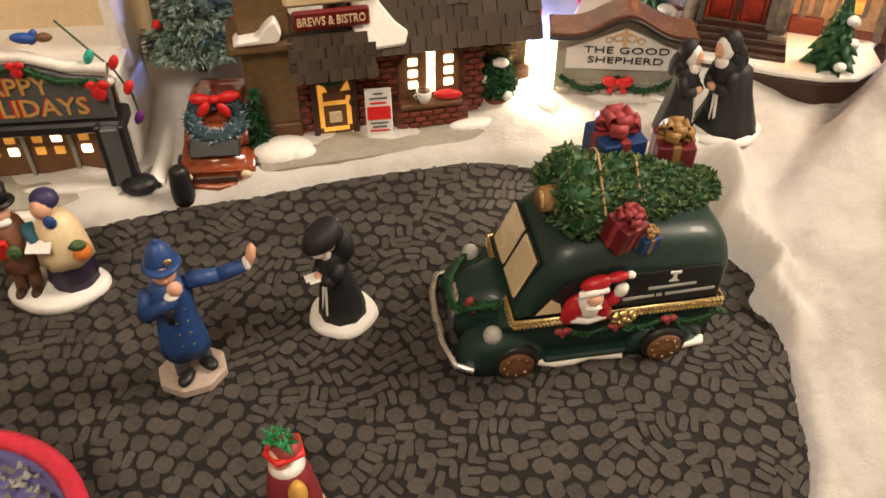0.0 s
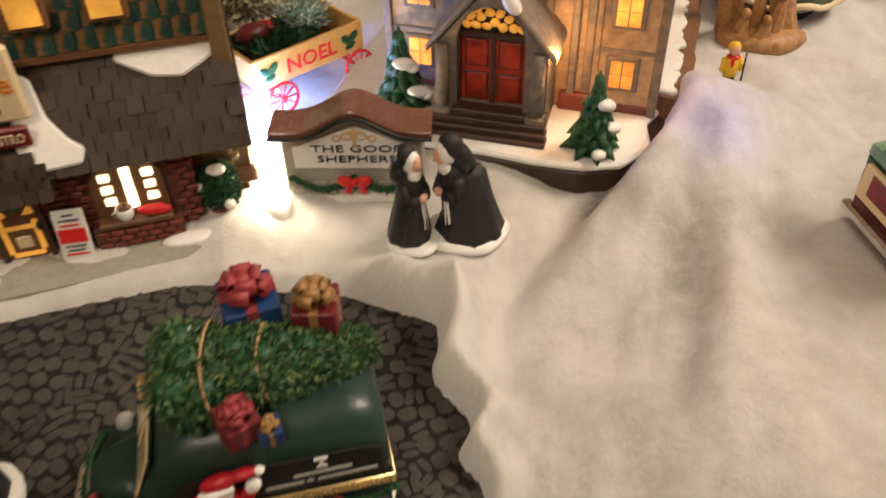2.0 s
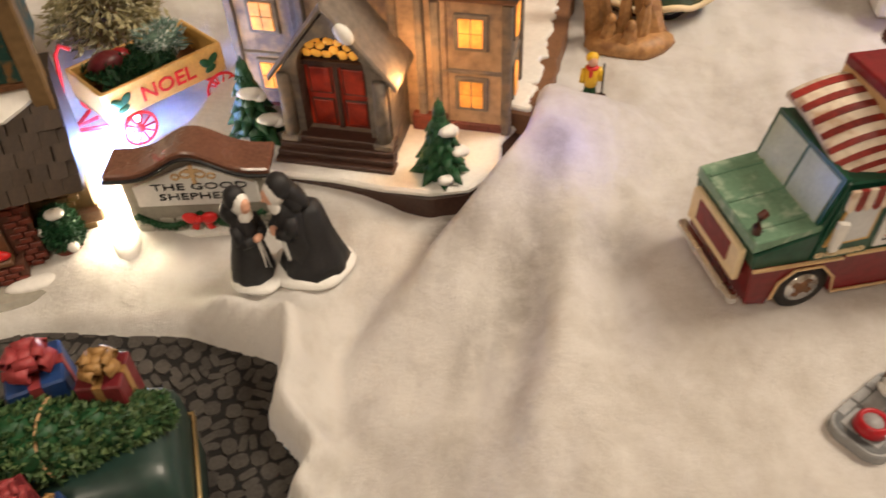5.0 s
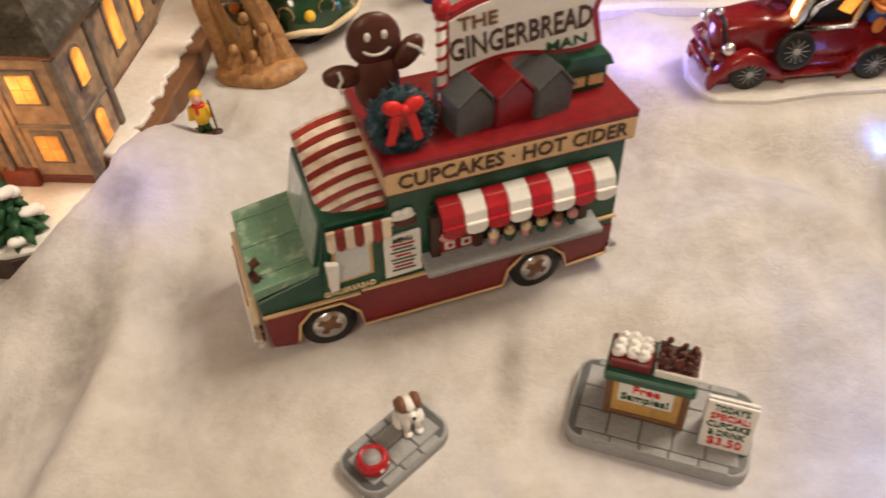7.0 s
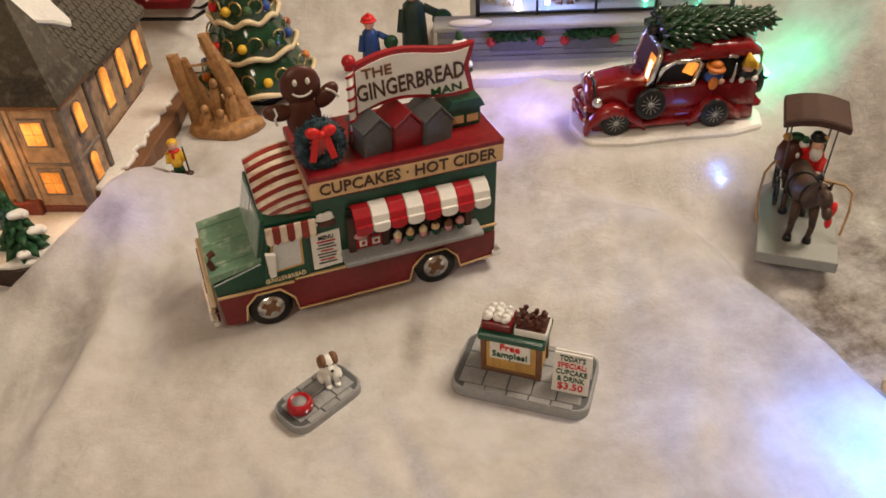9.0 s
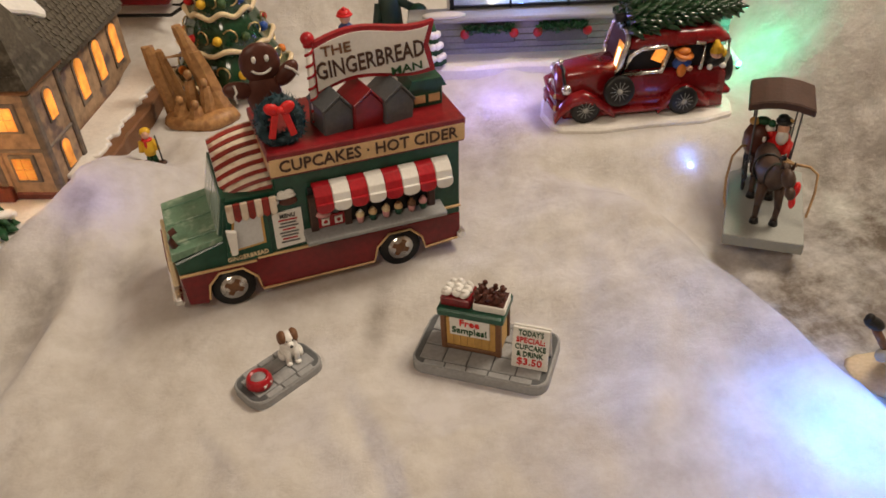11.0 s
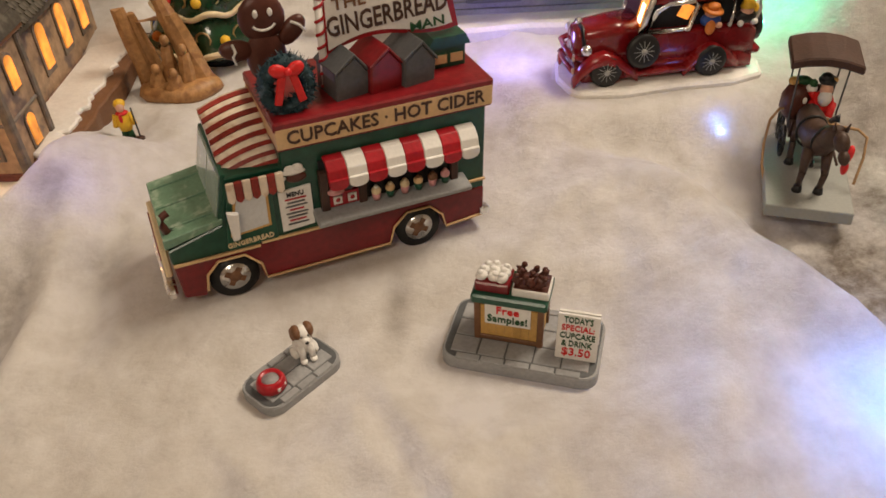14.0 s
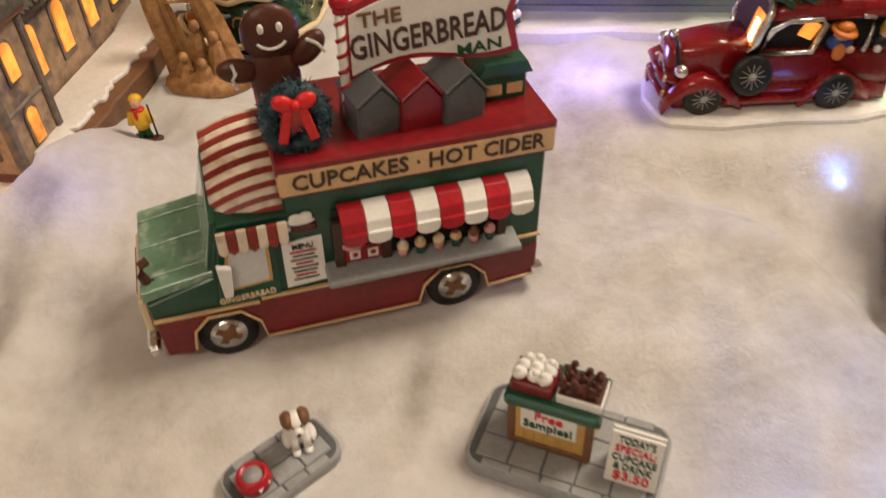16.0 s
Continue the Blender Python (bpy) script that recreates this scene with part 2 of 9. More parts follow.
ROPE = mat("twine", (0.42, 0.26, 0.13), 0.85, vary=0.4, grain=400)
PALE_GLASS = mat("painted_windscreen", (0.62, 0.50, 0.31), 0.22, vary=0.12, coat=0.5)
MILK_GLASS = mat("milky_window_glass", (0.55, 0.57, 0.58), 0.2, vary=0.12, coat=0.5)
GREEN_GLASS = mat("greenish_window_glass", (0.42, 0.50, 0.42), 0.2, vary=0.15, coat=0.5)
CONCRETE = mat("platform_grey", (0.30, 0.31, 0.29), 0.5, vary=0.08)
MAT_BASE = mat("dark_printed_felt", (0.011, 0.010, 0.010), 0.85, vary=0.3, grain=200)
COBBLE = mat("printed_cobble", (0.053, 0.047, 0.042), 0.75, vary=0.40, grain=220)
LIT = mat("lit_window", (0.55, 0.24, 0.06), 0.4, vary=0.4, grain=200, glow=(1.0, 0.33, 0.045), power=1.05)
LIT_HOT = mat("bright_lit_window", (1, 0.9, 0.7), 0.4, glow=(1.0, 0.80, 0.48), power=3.6)
LIT_YELLOW = mat("amber_lit_pane", (0.9, 0.5, 0.1), 0.4, glow=(1.0, 0.40, 0.05), power=0.30)
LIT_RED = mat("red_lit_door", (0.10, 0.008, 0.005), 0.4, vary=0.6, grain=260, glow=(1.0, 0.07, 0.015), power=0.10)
BULB_WHITE = mat("glowing_white_bulb", (1, 1, 1), 0.3, glow=(1.0, 0.88, 0.62), power=30)
BULB_BLUE = mat("glowing_blue_bulb", (0.5, 0.6, 1), 0.3, glow=(0.25, 0.45, 1.0), power=25)
BULB_GREEN = mat("glowing_green_bulb", (0.3, 1, 0.7), 0.3, glow=(0.1, 1.0, 0.6), power=14)
GLASS = glass_mat("clear_glass")
WALL_PAINT = mat("room_wall_paint", (0.70, 0.62, 0.52), 0.8, vary=0.05, grain=6, bump=0.05)
FLOOR_WOOD = mat("room_floor_wood", (0.25, 0.15, 0.08), 0.5, vary=0.25, grain=8)


# ---- mesh helpers ----
class Shape:
    """One mesh put together from simple solids, each with its own material slot."""

    def __init__(self):
        self.bm, self.mats = bmesh.new(), []

    def _done(self, n0, material, smooth):
        if material not in self.mats:
            self.mats.append(material)
        k = self.mats.index(material)
        self.bm.faces.ensure_lookup_table()
        for f in self.bm.faces[n0:]:
            f.material_index, f.smooth = k, smooth

    def box(self, at, size, material, turn=(0, 0, 0), bevel=0.0, seg=1):
        n0 = len(self.bm.faces)
        t = bmesh.new()
        bmesh.ops.create_cube(t, size=1)
        bmesh.ops.scale(t, vec=size, verts=t.verts)
        if bevel:
            bmesh.ops.bevel(t, geom=t.edges[:], offset=bevel, segments=seg, affect="EDGES")
        self._take(t, pose(*at, *turn))
        self._done(n0, material, False)
        return self

    def _take(self, t, m):
        vs = [self.bm.verts.new(m @ v.co) for v in t.verts]
        t.verts.index_update()
        for f in t.faces:
            self.bm.faces.new([vs[v.index] for v in f.verts])
        t.free()

    def ball(self, at, size, material, turn=(0, 0, 0), seg=14, rings=9):
        n0 = len(self.bm.faces)
        t = bmesh.new()
        bmesh.ops.create_uvsphere(t, u_segments=seg, v_segments=rings, radius=1)
        bmesh.ops.scale(t, vec=size, verts=t.verts)
        self._take(t, pose(*at, *turn))
        self._done(n0, material, True)
        return self

    def cone(self, at, r1, r2, h, material, turn=(0, 0, 0), seg=16, smooth=True):
        """Stands on at, h high along its own z."""
        n0 = len(self.bm.faces)
        t = bmesh.new()
        bmesh.ops.create_cone(t, cap_ends=True, segments=seg, radius1=r1, radius2=max(r2, 1e-5), depth=h)
        bmesh.ops.translate(t, vec=(0, 0, h / 2), verts=t.verts)
        self._take(t, pose(*at, *turn))
        self._done(n0, material, smooth)
        return self

    def rod(self, a, b, r, material, r2=None, seg=8):
        a, b = Vector(a), Vector(b)
        d = b - a
        n0 = len(self.bm.faces)
        t = bmesh.new()
        bmesh.ops.create_cone(t, cap_ends=True, segments=seg, radius1=r, radius2=r2 if r2 is not None else r, depth=d.length)
        self._take(t, Matrix.Translation((a + b) / 2) @ d.to_track_quat("Z", "Y").to_matrix().to_4x4())
        self._done(n0, material, True)
        return self

    def path(self, pts, r, material, seg=7, closed=False):
        n0 = len(self.bm.faces)
        pts = [Vector(p) for p in pts]
        rings = []
        n = len(pts)
        for i, p in enumerate(pts):
            a = pts[(i - 1) % n] if closed or i else p
            b = pts[(i + 1) % n] if closed or i < n - 1 else p
            q = (b - a).to_track_quat("Z", "Y")
            rings.append([self.bm.verts.new(p + q @ Vector((r * math.cos(k * math.tau / seg), r * math.sin(k * math.tau / seg), 0))) for k in range(seg)])
        for i in range(n if closed else n - 1):
            a, b = rings[i], rings[(i + 1) % n]
            for k in range(seg):
                self.bm.faces.new([a[k], a[(k + 1) % seg], b[(k + 1) % seg], b[k]])
        self._done(n0, material, True)
        return self

    def turned(self, profile, material, at=(0, 0, 0), seg=20, sx=1.0, sy=1.0, wave=0.0, folds=7, turn=0.0):
        """A lathe form from (radius, height) pairs; wave ripples it like cloth."""
        n0 = len(self.bm.faces)
        m = pose(*at, 0, 0, turn)
        rings = []
        for r, z in profile:
            ring = []
            for k in range(seg):
                a = k * math.tau / seg
                q = r * (1 + wave * math.cos(folds * a))
                ring.append(self.bm.verts.new(m @ Vector((q * math.cos(a) * sx, q * math.sin(a) * sy, z))))
            rings.append(ring)
        for a, b in zip(rings, rings[1:]):
            for k in range(seg):
                self.bm.faces.new([a[k], a[(k + 1) % seg], b[(k + 1) % seg], b[k]])
        self.bm.faces.new(rings[0][::-1])
        self.bm.faces.new(rings[-1])
        self._done(n0, material, True)
        return self

    def prism(self, outline, depth, material, m=None, smooth=False, bevel=0.0):
        """An outline in x, z pushed back along y by depth."""
        n0 = len(self.bm.faces)
        m = m or Matrix()
        t = bmesh.new()
        front = [t.verts.new((x, 0, z)) for x, z in outline]
        back = [t.verts.new((x, depth, z)) for x, z in outline]
        t.faces.new(front)
        t.faces.new(back[::-1])
        k = len(front)
        for i in range(k):
            t.faces.new([front[i], back[i], back[(i + 1) % k], front[(i + 1) % k]])
        bmesh.ops.recalc_face_normals(t, faces=t.faces[:])
        if bevel:
            bmesh.ops.bevel(t, geom=t.edges[:], offset=bevel, segments=4 if bevel >= 0.004 else 1, affect="EDGES")
        self._take(t, m)
        self._done(n0, material, smooth or bevel >= 0.004)
        return self

    def writing(self, text, size, m, material, thick=0.0004, align="CENTER", width=0.0, bold=0.012):
        """Raised letters in the built-in font: along x, up z, facing -y; width squeezes them to fit."""
        n0 = len(self.bm.faces)
        cu = bpy.data.curves.new("letters", "FONT")
        cu.body, cu.size, cu.extrude, cu.align_x, cu.resolution_u = text, size, thick, align, 2
        cu.offset = size * bold
        ob = bpy.data.objects.new("letters", cu)
        scene.collection.objects.link(ob)
        me = bpy.data.meshes.new_from_object(ob.evaluated_get(bpy.context.evaluated_depsgraph_get()))
        bpy.data.objects.remove(ob)
        xs = [v.co.x for v in me.vertices]
        k = width / (max(xs) - min(xs)) if width and xs else 1.0
        t = bmesh.new()
        t.from_mesh(me)
        bmesh.ops.scale(t, vec=(k, 1, 1), verts=t.verts)
        bpy.data.meshes.remove(me)
        self._take(t, m @ pose(0, 0, 0, 90, 0, 0))
        self._done(n0, material, False)
        return self

    def tufts(self, spots, size, material, rnd, flat=0.35):
        """Many small pointed leaf clumps round the given (place, outward) pairs."""
        n0 = len(self.bm.faces)
        for p, out in spots:
            p, out = Vector(p), Vector(out).normalized()
            d = (out + Vector((rnd.uniform(-0.8, 0.8), rnd.uniform(-0.8, 0.8), rnd.uniform(-0.6, 0.6)))).normalized()
            side = d.cross(Vector((rnd.uniform(-1, 1), rnd.uniform(-1, 1), rnd.uniform(-1, 1)))).normalized()
            up = side.cross(d)
            s = size * rnd.uniform(0.6, 1.3)
            v = [self.bm.verts.new(p + q) for q in (-d * s * 0.5, side * s * flat, d * s, -side * s * flat, up * s * flat * 0.7)]
            for f in ((0, 1, 4), (1, 2, 4), (2, 3, 4), (3, 0, 4), (3, 2, 1, 0)):
                self.bm.faces.new([v[i] for i in f])
        self._done(n0, material, False)
        return self

    def loft(self, rings, material, smooth=True):
        """A skin over closed rings of equal length, capped at both ends."""
        n0 = len(self.bm.faces)
        rs = [[self.bm.verts.new(q) for q in ring] for ring in rings]
        k = len(rs[0])
        for a, b in zip(rs, rs[1:]):
            for i in range(k):
                self.bm.faces.new([a[i], a[(i + 1) % k], b[(i + 1) % k], b[i]])
        self.bm.faces.new(rs[0][::-1])
        self.bm.faces.new(rs[-1])
        self._done(n0, material, smooth)
        return self

    def mesh(self, name):
        me = bpy.data.meshes.new(name)
        bmesh.ops.recalc_face_normals(self.bm, faces=self.bm.faces[:])
        self.bm.to_mesh(me)
        self.bm.free()
        for m in self.mats:
            me.materials.append(m)
        return me


def thing(name, m, label, category, group="", kind=""):
    ob = new(name)
    ob.matrix_world = m
    ob.empty_display_size = 0.01
    return tagged(ob, label, category, group, kind)


def part(name, shape, parent, label=""):
    ob = new(name, shape.mesh(name))
    ob.parent = parent
    if label:
        ob["label"] = label
    return ob


def solid(name, shape, m, label, category, group="", kind=""):
    """A thing that is one mesh."""
    ob = new(name, shape.mesh(name))
    ob.matrix_world = m
    return tagged(ob, label, category, group, kind)


S = Shape


def step(a, b, x):
    t = min(max((x - a) / (b - a), 0.0), 1.0)
    return t * t * (3 - 2 * t)


def bell(x, y, cx, cy, sx, sy, turn=0.0):
    c, s = math.cos(radians(turn)), math.sin(radians(turn))
    u, v = (x - cx) * c + (y - cy) * s, -(x - cx) * s + (y - cy) * c
    return math.exp(-(u / sx) ** 2 - (v / sy) ** 2)


# ---- the setting ----
def street(y):
    return 0.033 + 0.09 * (y - 0.278)


def street_back(x):
    """Back edge of the cobbled mat."""
    return 0.419 - 0.26 * max(-x - 0.0, 0) - 1.6 * max(x - 0.02, 0) ** 2 + 0.003 * noise.noise((x * 20, 0.5, 0))


def street_right(y):
    return 0.175 - 0.017 * step(0.325, 0.362, y) - 0.10 * max(y - 0.37, 0) + 0.010 * noise.noise((y * 22, 3.3, 0)) - 0.008 * math.exp(-((y - 0.345) / 0.022) ** 2) - 0.010 * math.exp(-((y - 0.308) / 0.010) ** 2) + 0.28 * min(y - 0.25, 0) - 0.005 * step(0.37, 0.33, y)


def crest_line(y):
    """Where the snow field breaks down towards the street and the church."""
    if y < 0.33:
        return 0.178
    if y < 0.50:
        return 0.178 - 0.012 * step(0.33, 0.37, y) + (y - 0.33) * 0.87
    return 0.314 + (y - 0.50) * 0.36


PRESSED = ((0.535, 0.298, 0.580, 0.274, 0.0575, 0.0575, 0.026, 0.085), (0.424, 0.296, 0.446, 0.307, 0.0618, 0.0618, 0.018, 0.055), (0.405, 0.394, 0.565, 0.410, 0.0728, 0.0685, 0.034, 0.075),
           (0.050, 0.590, 0.090, 0.620, 0.0606, 0.0606, 0.045, 0.085), (0.695, 0.508, 0.800, 0.492, 0.0830, 0.0830, 0.040, 0.075))


def ground(x, y):
    """Height of the cotton."""
    d = min(street_back(x) - y, street_right(y) - x)
    low = street(y) - 0.005 + 0.0105 * step(0.004, -0.007, d) if d > -0.007 else street(y) + 0.0055
    low += 0.004 * step(0.0, 0.05, y - street_back(x)) * (1 - step(0.2, 0.3, x)) * step(-0.20, -0.12, x)
    low += 0.016 * step(0.525, 0.56, y) * step(0.285, 0.315, x) + 0.016 * bell(x, y, -0.158, 0.490, 0.03, 0.03)
    low += 0.019 * math.exp(-((d + 0.0085) / 0.0075) ** 2) * step(0.105, 0.14, x) * step(0.27, 0.31, y) * (1 - step(0.21, 0.24, x))
    low += 0.012 * step(0.46, 0.53, y) * (1 - step(0.20, 0.27, x)) + 0.010 * bell(x, y, 0.135, 0.412, 0.040, 0.012, -20) + 0.013 * bell(x, y, 0.170, 0.378, 0.009, 0.032, 8) - 0.006 * bell(x, y, 0.192, 0.385, 0.010, 0.035, -15)
    top = 0.0705 - 0.006 * bell(x, y, 0.43, 0.29, 0.05, 0.04) - 0.07 * max(0.27 - y, 0) + 0.008 * bell(x, y, 0.56, 0.27, 0.07, 0.07)
    top += 0.013 * step(0.55, 0.70, x) * step(0.40, 0.50, y) + 0.004 * step(0.55, 0.62, y)
    edge = 0.706 + 0.21 * (0.335 - y) - 0.3 * max(y - 0.40, 0)
    top += 0.007 * bell(x, 0, edge - 0.012, 0, 0.022, 1) * (1 - step(0.36, 0.46, y))
    top -= 0.030 * step(edge, edge + 0.045, x) * (1 - step(0.36, 0.46, y))
    top += 0.11 * step(0.85, 1.00, x) * step(0.20, 0.5, y)
    c = crest_line(y)
    dx = x - c
    steep = step(0.345, 0.44, y)
    crest = 0.067 + 0.29 * (min(y, 0.505) - 0.355) - 0.42 * max(y - 0.515, 0)
    high = top + max(crest - top, -0.02) * math.exp(-(max(dx, 0) / (0.060 + 0.3 * max(0.45 - y, 0))) ** 2) * steep * (1 - step(0.56, 0.64, y))
    soft = step(-0.004, 0.135, dx) * 0.88 + 0.12 * step(-0.004, 0.03, dx)
    hard = step(-0.026, 0.008, dx + 0.004)
    if y > 0.50:
        hard = step(-0.022, 0.0, dx)
    h = low + (high - low) * (soft + (hard - soft) * steep)
    # hollows and folds falling away from the crest
    h -= 0.017 * bell(x, y, 0.362, 0.565, 0.026, 0.026)
    h -= 0.007 * bell(x, y, 0.340, 0.415, 0.014, 0.060, -12)
    h += 0.006 * bell(x, y, 0.305, 0.375, 0.014, 0.070, -22)
    h -= 0.006 * bell(x, y, 0.275, 0.345, 0.010, 0.060, -28)
    h += 0.005 * bell(x, y, 0.400, 0.325, 0.010, 0.050, -25)
    h -= 0.005 * bell(x, y, 0.485, 0.310, 0.016, 0.050, 20)
    h += 0.006 * bell(x, y, 0.690, 0.372, 0.080, 0.018, -24) - 0.007 * bell(x, y, 0.700, 0.425, 0.070, 0.020, -22)
    h += 0.008 * bell(x, y, 0.900, 0.480, 0.050, 0.020, 35) - 0.006 * bell(x, y, 0.860, 0.445, 0.050, 0.018, 30)
    for cx, cy, sx, sy, turn, deep in ((0.288, 0.405, 0.011, 0.070, -18, -0.006), (0.309, 0.400, 0.009, 0.060, -20, 0.004), (0.258, 0.350, 0.007, 0.055, -16, -0.004), (0.250, 0.430, 0.006, 0.040, -40, 0.003),
                                       (0.500, 0.333, 0.006, 0.030, -22, -0.004), (0.482, 0.270, 0.007, 0.060, 8, 0.004), (0.470, 0.25, 0.006, 0.055, 8, -0.003), (0.530, 0.225, 0.03, 0.005, 12, 0.003), (0.40, 0.255, 0.006, 0.045, 20, 0.003)):
        h += deep * bell(x, y, cx, cy, sx, sy, turn)
    h += 0.20 * step(0.76, 0.94, y + 0.10 * (x - 0.4)) + 0.10 * step(0.64, 0.86, y) * step(0.88, 1.0, x)
    k = step(-0.02, 0.03, -d)
    k *= 1 - 0.8 * step(0.075, 0.035, math.hypot(x - 0.557, y - 0.2865)) - 0.8 * step(0.045, 0.022, math.hypot(x - 0.4345, y - 0.3015))
    h += k * (0.0040 * noise.noise((x * 15, y * 15, 1.7)) + 0.0022 * noise.noise((x * 38, y * 30, 4.1)) + 0.0009 * noise.noise((x * 110, y * 110, 2.2)))
    h += 0.0035 * k * noise.noise((x * 24 + y * 14, (y - x) * 5, 9.0)) + 0.0016 * k * noise.noise((x * 60 - y * 20, y * 22 + x * 8, 5.0))
    # the batting is pressed flat under the stands, the truck and the platform
    for ax, ay, bx, by, z0, z1, r0, r1 in PRESSED:
        u = min(max(((x - ax) * (bx - ax) + (y - ay) * (by - ay)) / max((bx - ax) ** 2 + (by - ay) ** 2, 1e-9), 0), 1)
        w = step(r1, r0, math.hypot(x - ax - u * (bx - ax), y - ay - u * (by - ay)))
        h += w * (z0 + (z1 - z0) * u - h)
    return h


def make_ground():
    nx, ny = 500, 310
    x0, x1, y0, y1 = -0.60, 1.25, -0.05, 1.10
    vs = []
    for j in range(ny + 1):
        for i in range(nx + 1):
            x, y = x0 + (x1 - x0) * i / nx, y0 + (y1 - y0) * j / ny
            vs.append((x, y, ground(x, y)))
    fs = [(j * (nx + 1) + i, j * (nx + 1) + i + 1, (j + 1) * (nx + 1) + i + 1, (j + 1) * (nx + 1) + i) for j in range(ny) for i in range(nx)]
    me = bpy.data.meshes.new("ground")
    me.from_pydata(vs, [], fs)
    me.polygons.foreach_set("use_smooth", [True] * len(me.polygons))
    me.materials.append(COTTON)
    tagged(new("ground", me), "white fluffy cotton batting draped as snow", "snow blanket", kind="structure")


make_ground()


def make_room():
    t = thing("display_table", Matrix(), "brown wooden table under the snow blanket", "table")
    part("tabletop", S().box((0.3, 0.5, -0.068), (2.1, 1.35, 0.03), FLOOR_WOOD, bevel=0.004), t)
    part("board", S().box((0.325, 0.525, -0.026), (1.85, 1.15, 0.054), FLOOR_WOOD, bevel=0.002), t)
    for x in (-0.68, 1.28):
        for y in (-0.10, 1.10):
            part("leg", S().box((x, y, -0.4165), (0.07, 0.07, 0.667), FLOOR_WOOD, bevel=0.004), t)
    for name, at, size, m in (("floor", (0.3, 0.2, -0.80), (4.4, 4.4, 0.1), FLOOR_WOOD), ("ceiling", (0.3, 0.2, 1.75), (4.4, 4.4, 0.1), WALL_PAINT),
                              ("wall_north", (0.3, 2.35, 0.475), (4.4, 0.1, 2.45), WALL_PAINT), ("wall_south", (0.3, -1.95, 0.475), (4.4, 0.1, 2.45), WALL_PAINT),
                              ("wall_east", (2.45, 0.2, 0.475), (0.1, 4.2, 2.45), WALL_PAINT), ("wall_west", (-1.85, 0.2, 0.475), (0.1, 4.2, 2.45), WALL_PAINT)):
        solid(name, S().box(at, size, m), Matrix(), "plain painted room surface", "room", kind="structure")


make_room()


# ---- vehicles on the snow ----
def make_food_truck():
    L, D, H = 0.192, 0.062, 0.100
    t = thing("food_truck", pose(0.3845, 0.3600, 0.0740, 0, 2.0, 6.2) @ Matrix.Diagonal((0.970, 1, 0.985, 1)), "red and green ceramic food truck with striped awnings on snow", "food truck")
    # lower body, cab, box
    s = S().prism([(0.004, 0.008), (0.016, 0.006), (0.019, 0.020), (0.026, 0.027), (0.040, 0.027), (0.048, 0.018), (0.050, 0.008), (0.128, 0.008), (0.131, 0.019),
                   (0.139, 0.027), (0.153, 0.027), (0.161, 0.019), (0.164, 0.010), (0.190, 0.012), (0.190, 0.032), (0.002, 0.032)], D, MAROON, bevel=0.0007)
    part("lower_body", s, t, "maroon lower body")
    s = S().prism([(0.002, 0.0315), (0.190, 0.0315), (0.190, 0.088), (0.068, 0.088), (0.068, 0.078), (0.0375, 0.078), (0.0315, 0.050), (0.001, 0.041)], D - 0.001, GREEN, pose(0, 0.0005, 0), bevel=0.0008)
    body = part("upper_body", s, t, "dark green upper body")
    hood = part("hood", S().prism([(0.000, 0.042), (0.034, 0.0505), (0.034, 0.0540), (0.000, 0.0485)], D - 0.002, HOOD_GREEN, pose(0, 0.001, 0), bevel=0.0006), t, "worn pale green hood")
    for y0, w in ((0.010, 0.0025), (0.031, 0.0016), (0.052, 0.0025)):
        part("hood_rib", S().box((0.017, y0, 0.0515), (0.032, w, 0.0018), HOOD_GREEN, (0, -9.2, 0), bevel=0.0004), hood)
    part("grille", S().box((-0.001, 0.031, 0.030), (0.004, 0.050, 0.020), CREAM, bevel=0.001).box((-0.002, 0.031, 0.011), (0.006, 0.060, 0.006), SILVER, bevel=0.0015)
         .box((-0.0032, 0.031, 0.032), (0.001, 0.032, 0.012), MAROON), t, "cream and silver grille")
    part("hood_ornament", S().path([(0.004, 0.008, 0.047), (0.002, 0.007, 0.054), (0.003, 0.008, 0.059), (0.006, 0.009, 0.060)], 0.0022, CHOC).path([(0.004, 0.008, 0.048), (0.012, 0.007, 0.0475)], 0.0019, BLACK), t, "brown cane ornament")
    # windscreen in two panes with green mullions
    wind = part("windscreen", S().prism([(0.0295, 0.050), (0.0320, 0.050), (0.0385, 0.0795), (0.0360, 0.0795)], 0.058, GREEN, pose(0, 0.002, 0)), t)
    for y0 in (0.0045, 0.0320):
        part("pane", S().prism([(0.0295, 0.0535), (0.0305, 0.0535), (0.0360, 0.0772), (0.0350, 0.0772)], 0.0255, GREEN_GLASS, pose(0, y0, 0)), wind)
    # cab side door with its window
    door = part("cab_door", S().prism([(0.032, 0.033), (0.061, 0.033), (0.061, 0.074), (0.0375, 0.074)], 0.0012, GREEN, pose(0, -0.0008, 0), bevel=0.0004), t)
    part("window", S().prism([(0.0350, 0.042), (0.0580, 0.044), (0.0585, 0.068), (0.0405, 0.068)], 0.0015, WOOD_YELLOW, pose(0, -0.0016, 0))
         .prism([(0.0368, 0.0436), (0.0565, 0.0456), (0.0570, 0.0668), (0.0415, 0.0668)], 0.0015, MILK_GLASS, pose(0, -0.0020, 0)), door)
    part("wing_mirror", S().prism([(0.0355, 0.042), (0.0395, 0.0425), (0.0410, 0.059), (0.0345, 0.061)], 0.003, WHITE, pose(0, -0.0062, 0), bevel=0.0006), door, "white wing mirror")
    part("lettering", S().writing("GINGERBREAD", 0.0042, pose(0.0455, -0.0012, 0.0355, 0, -2, 0), CREAM, width=0.026), door)
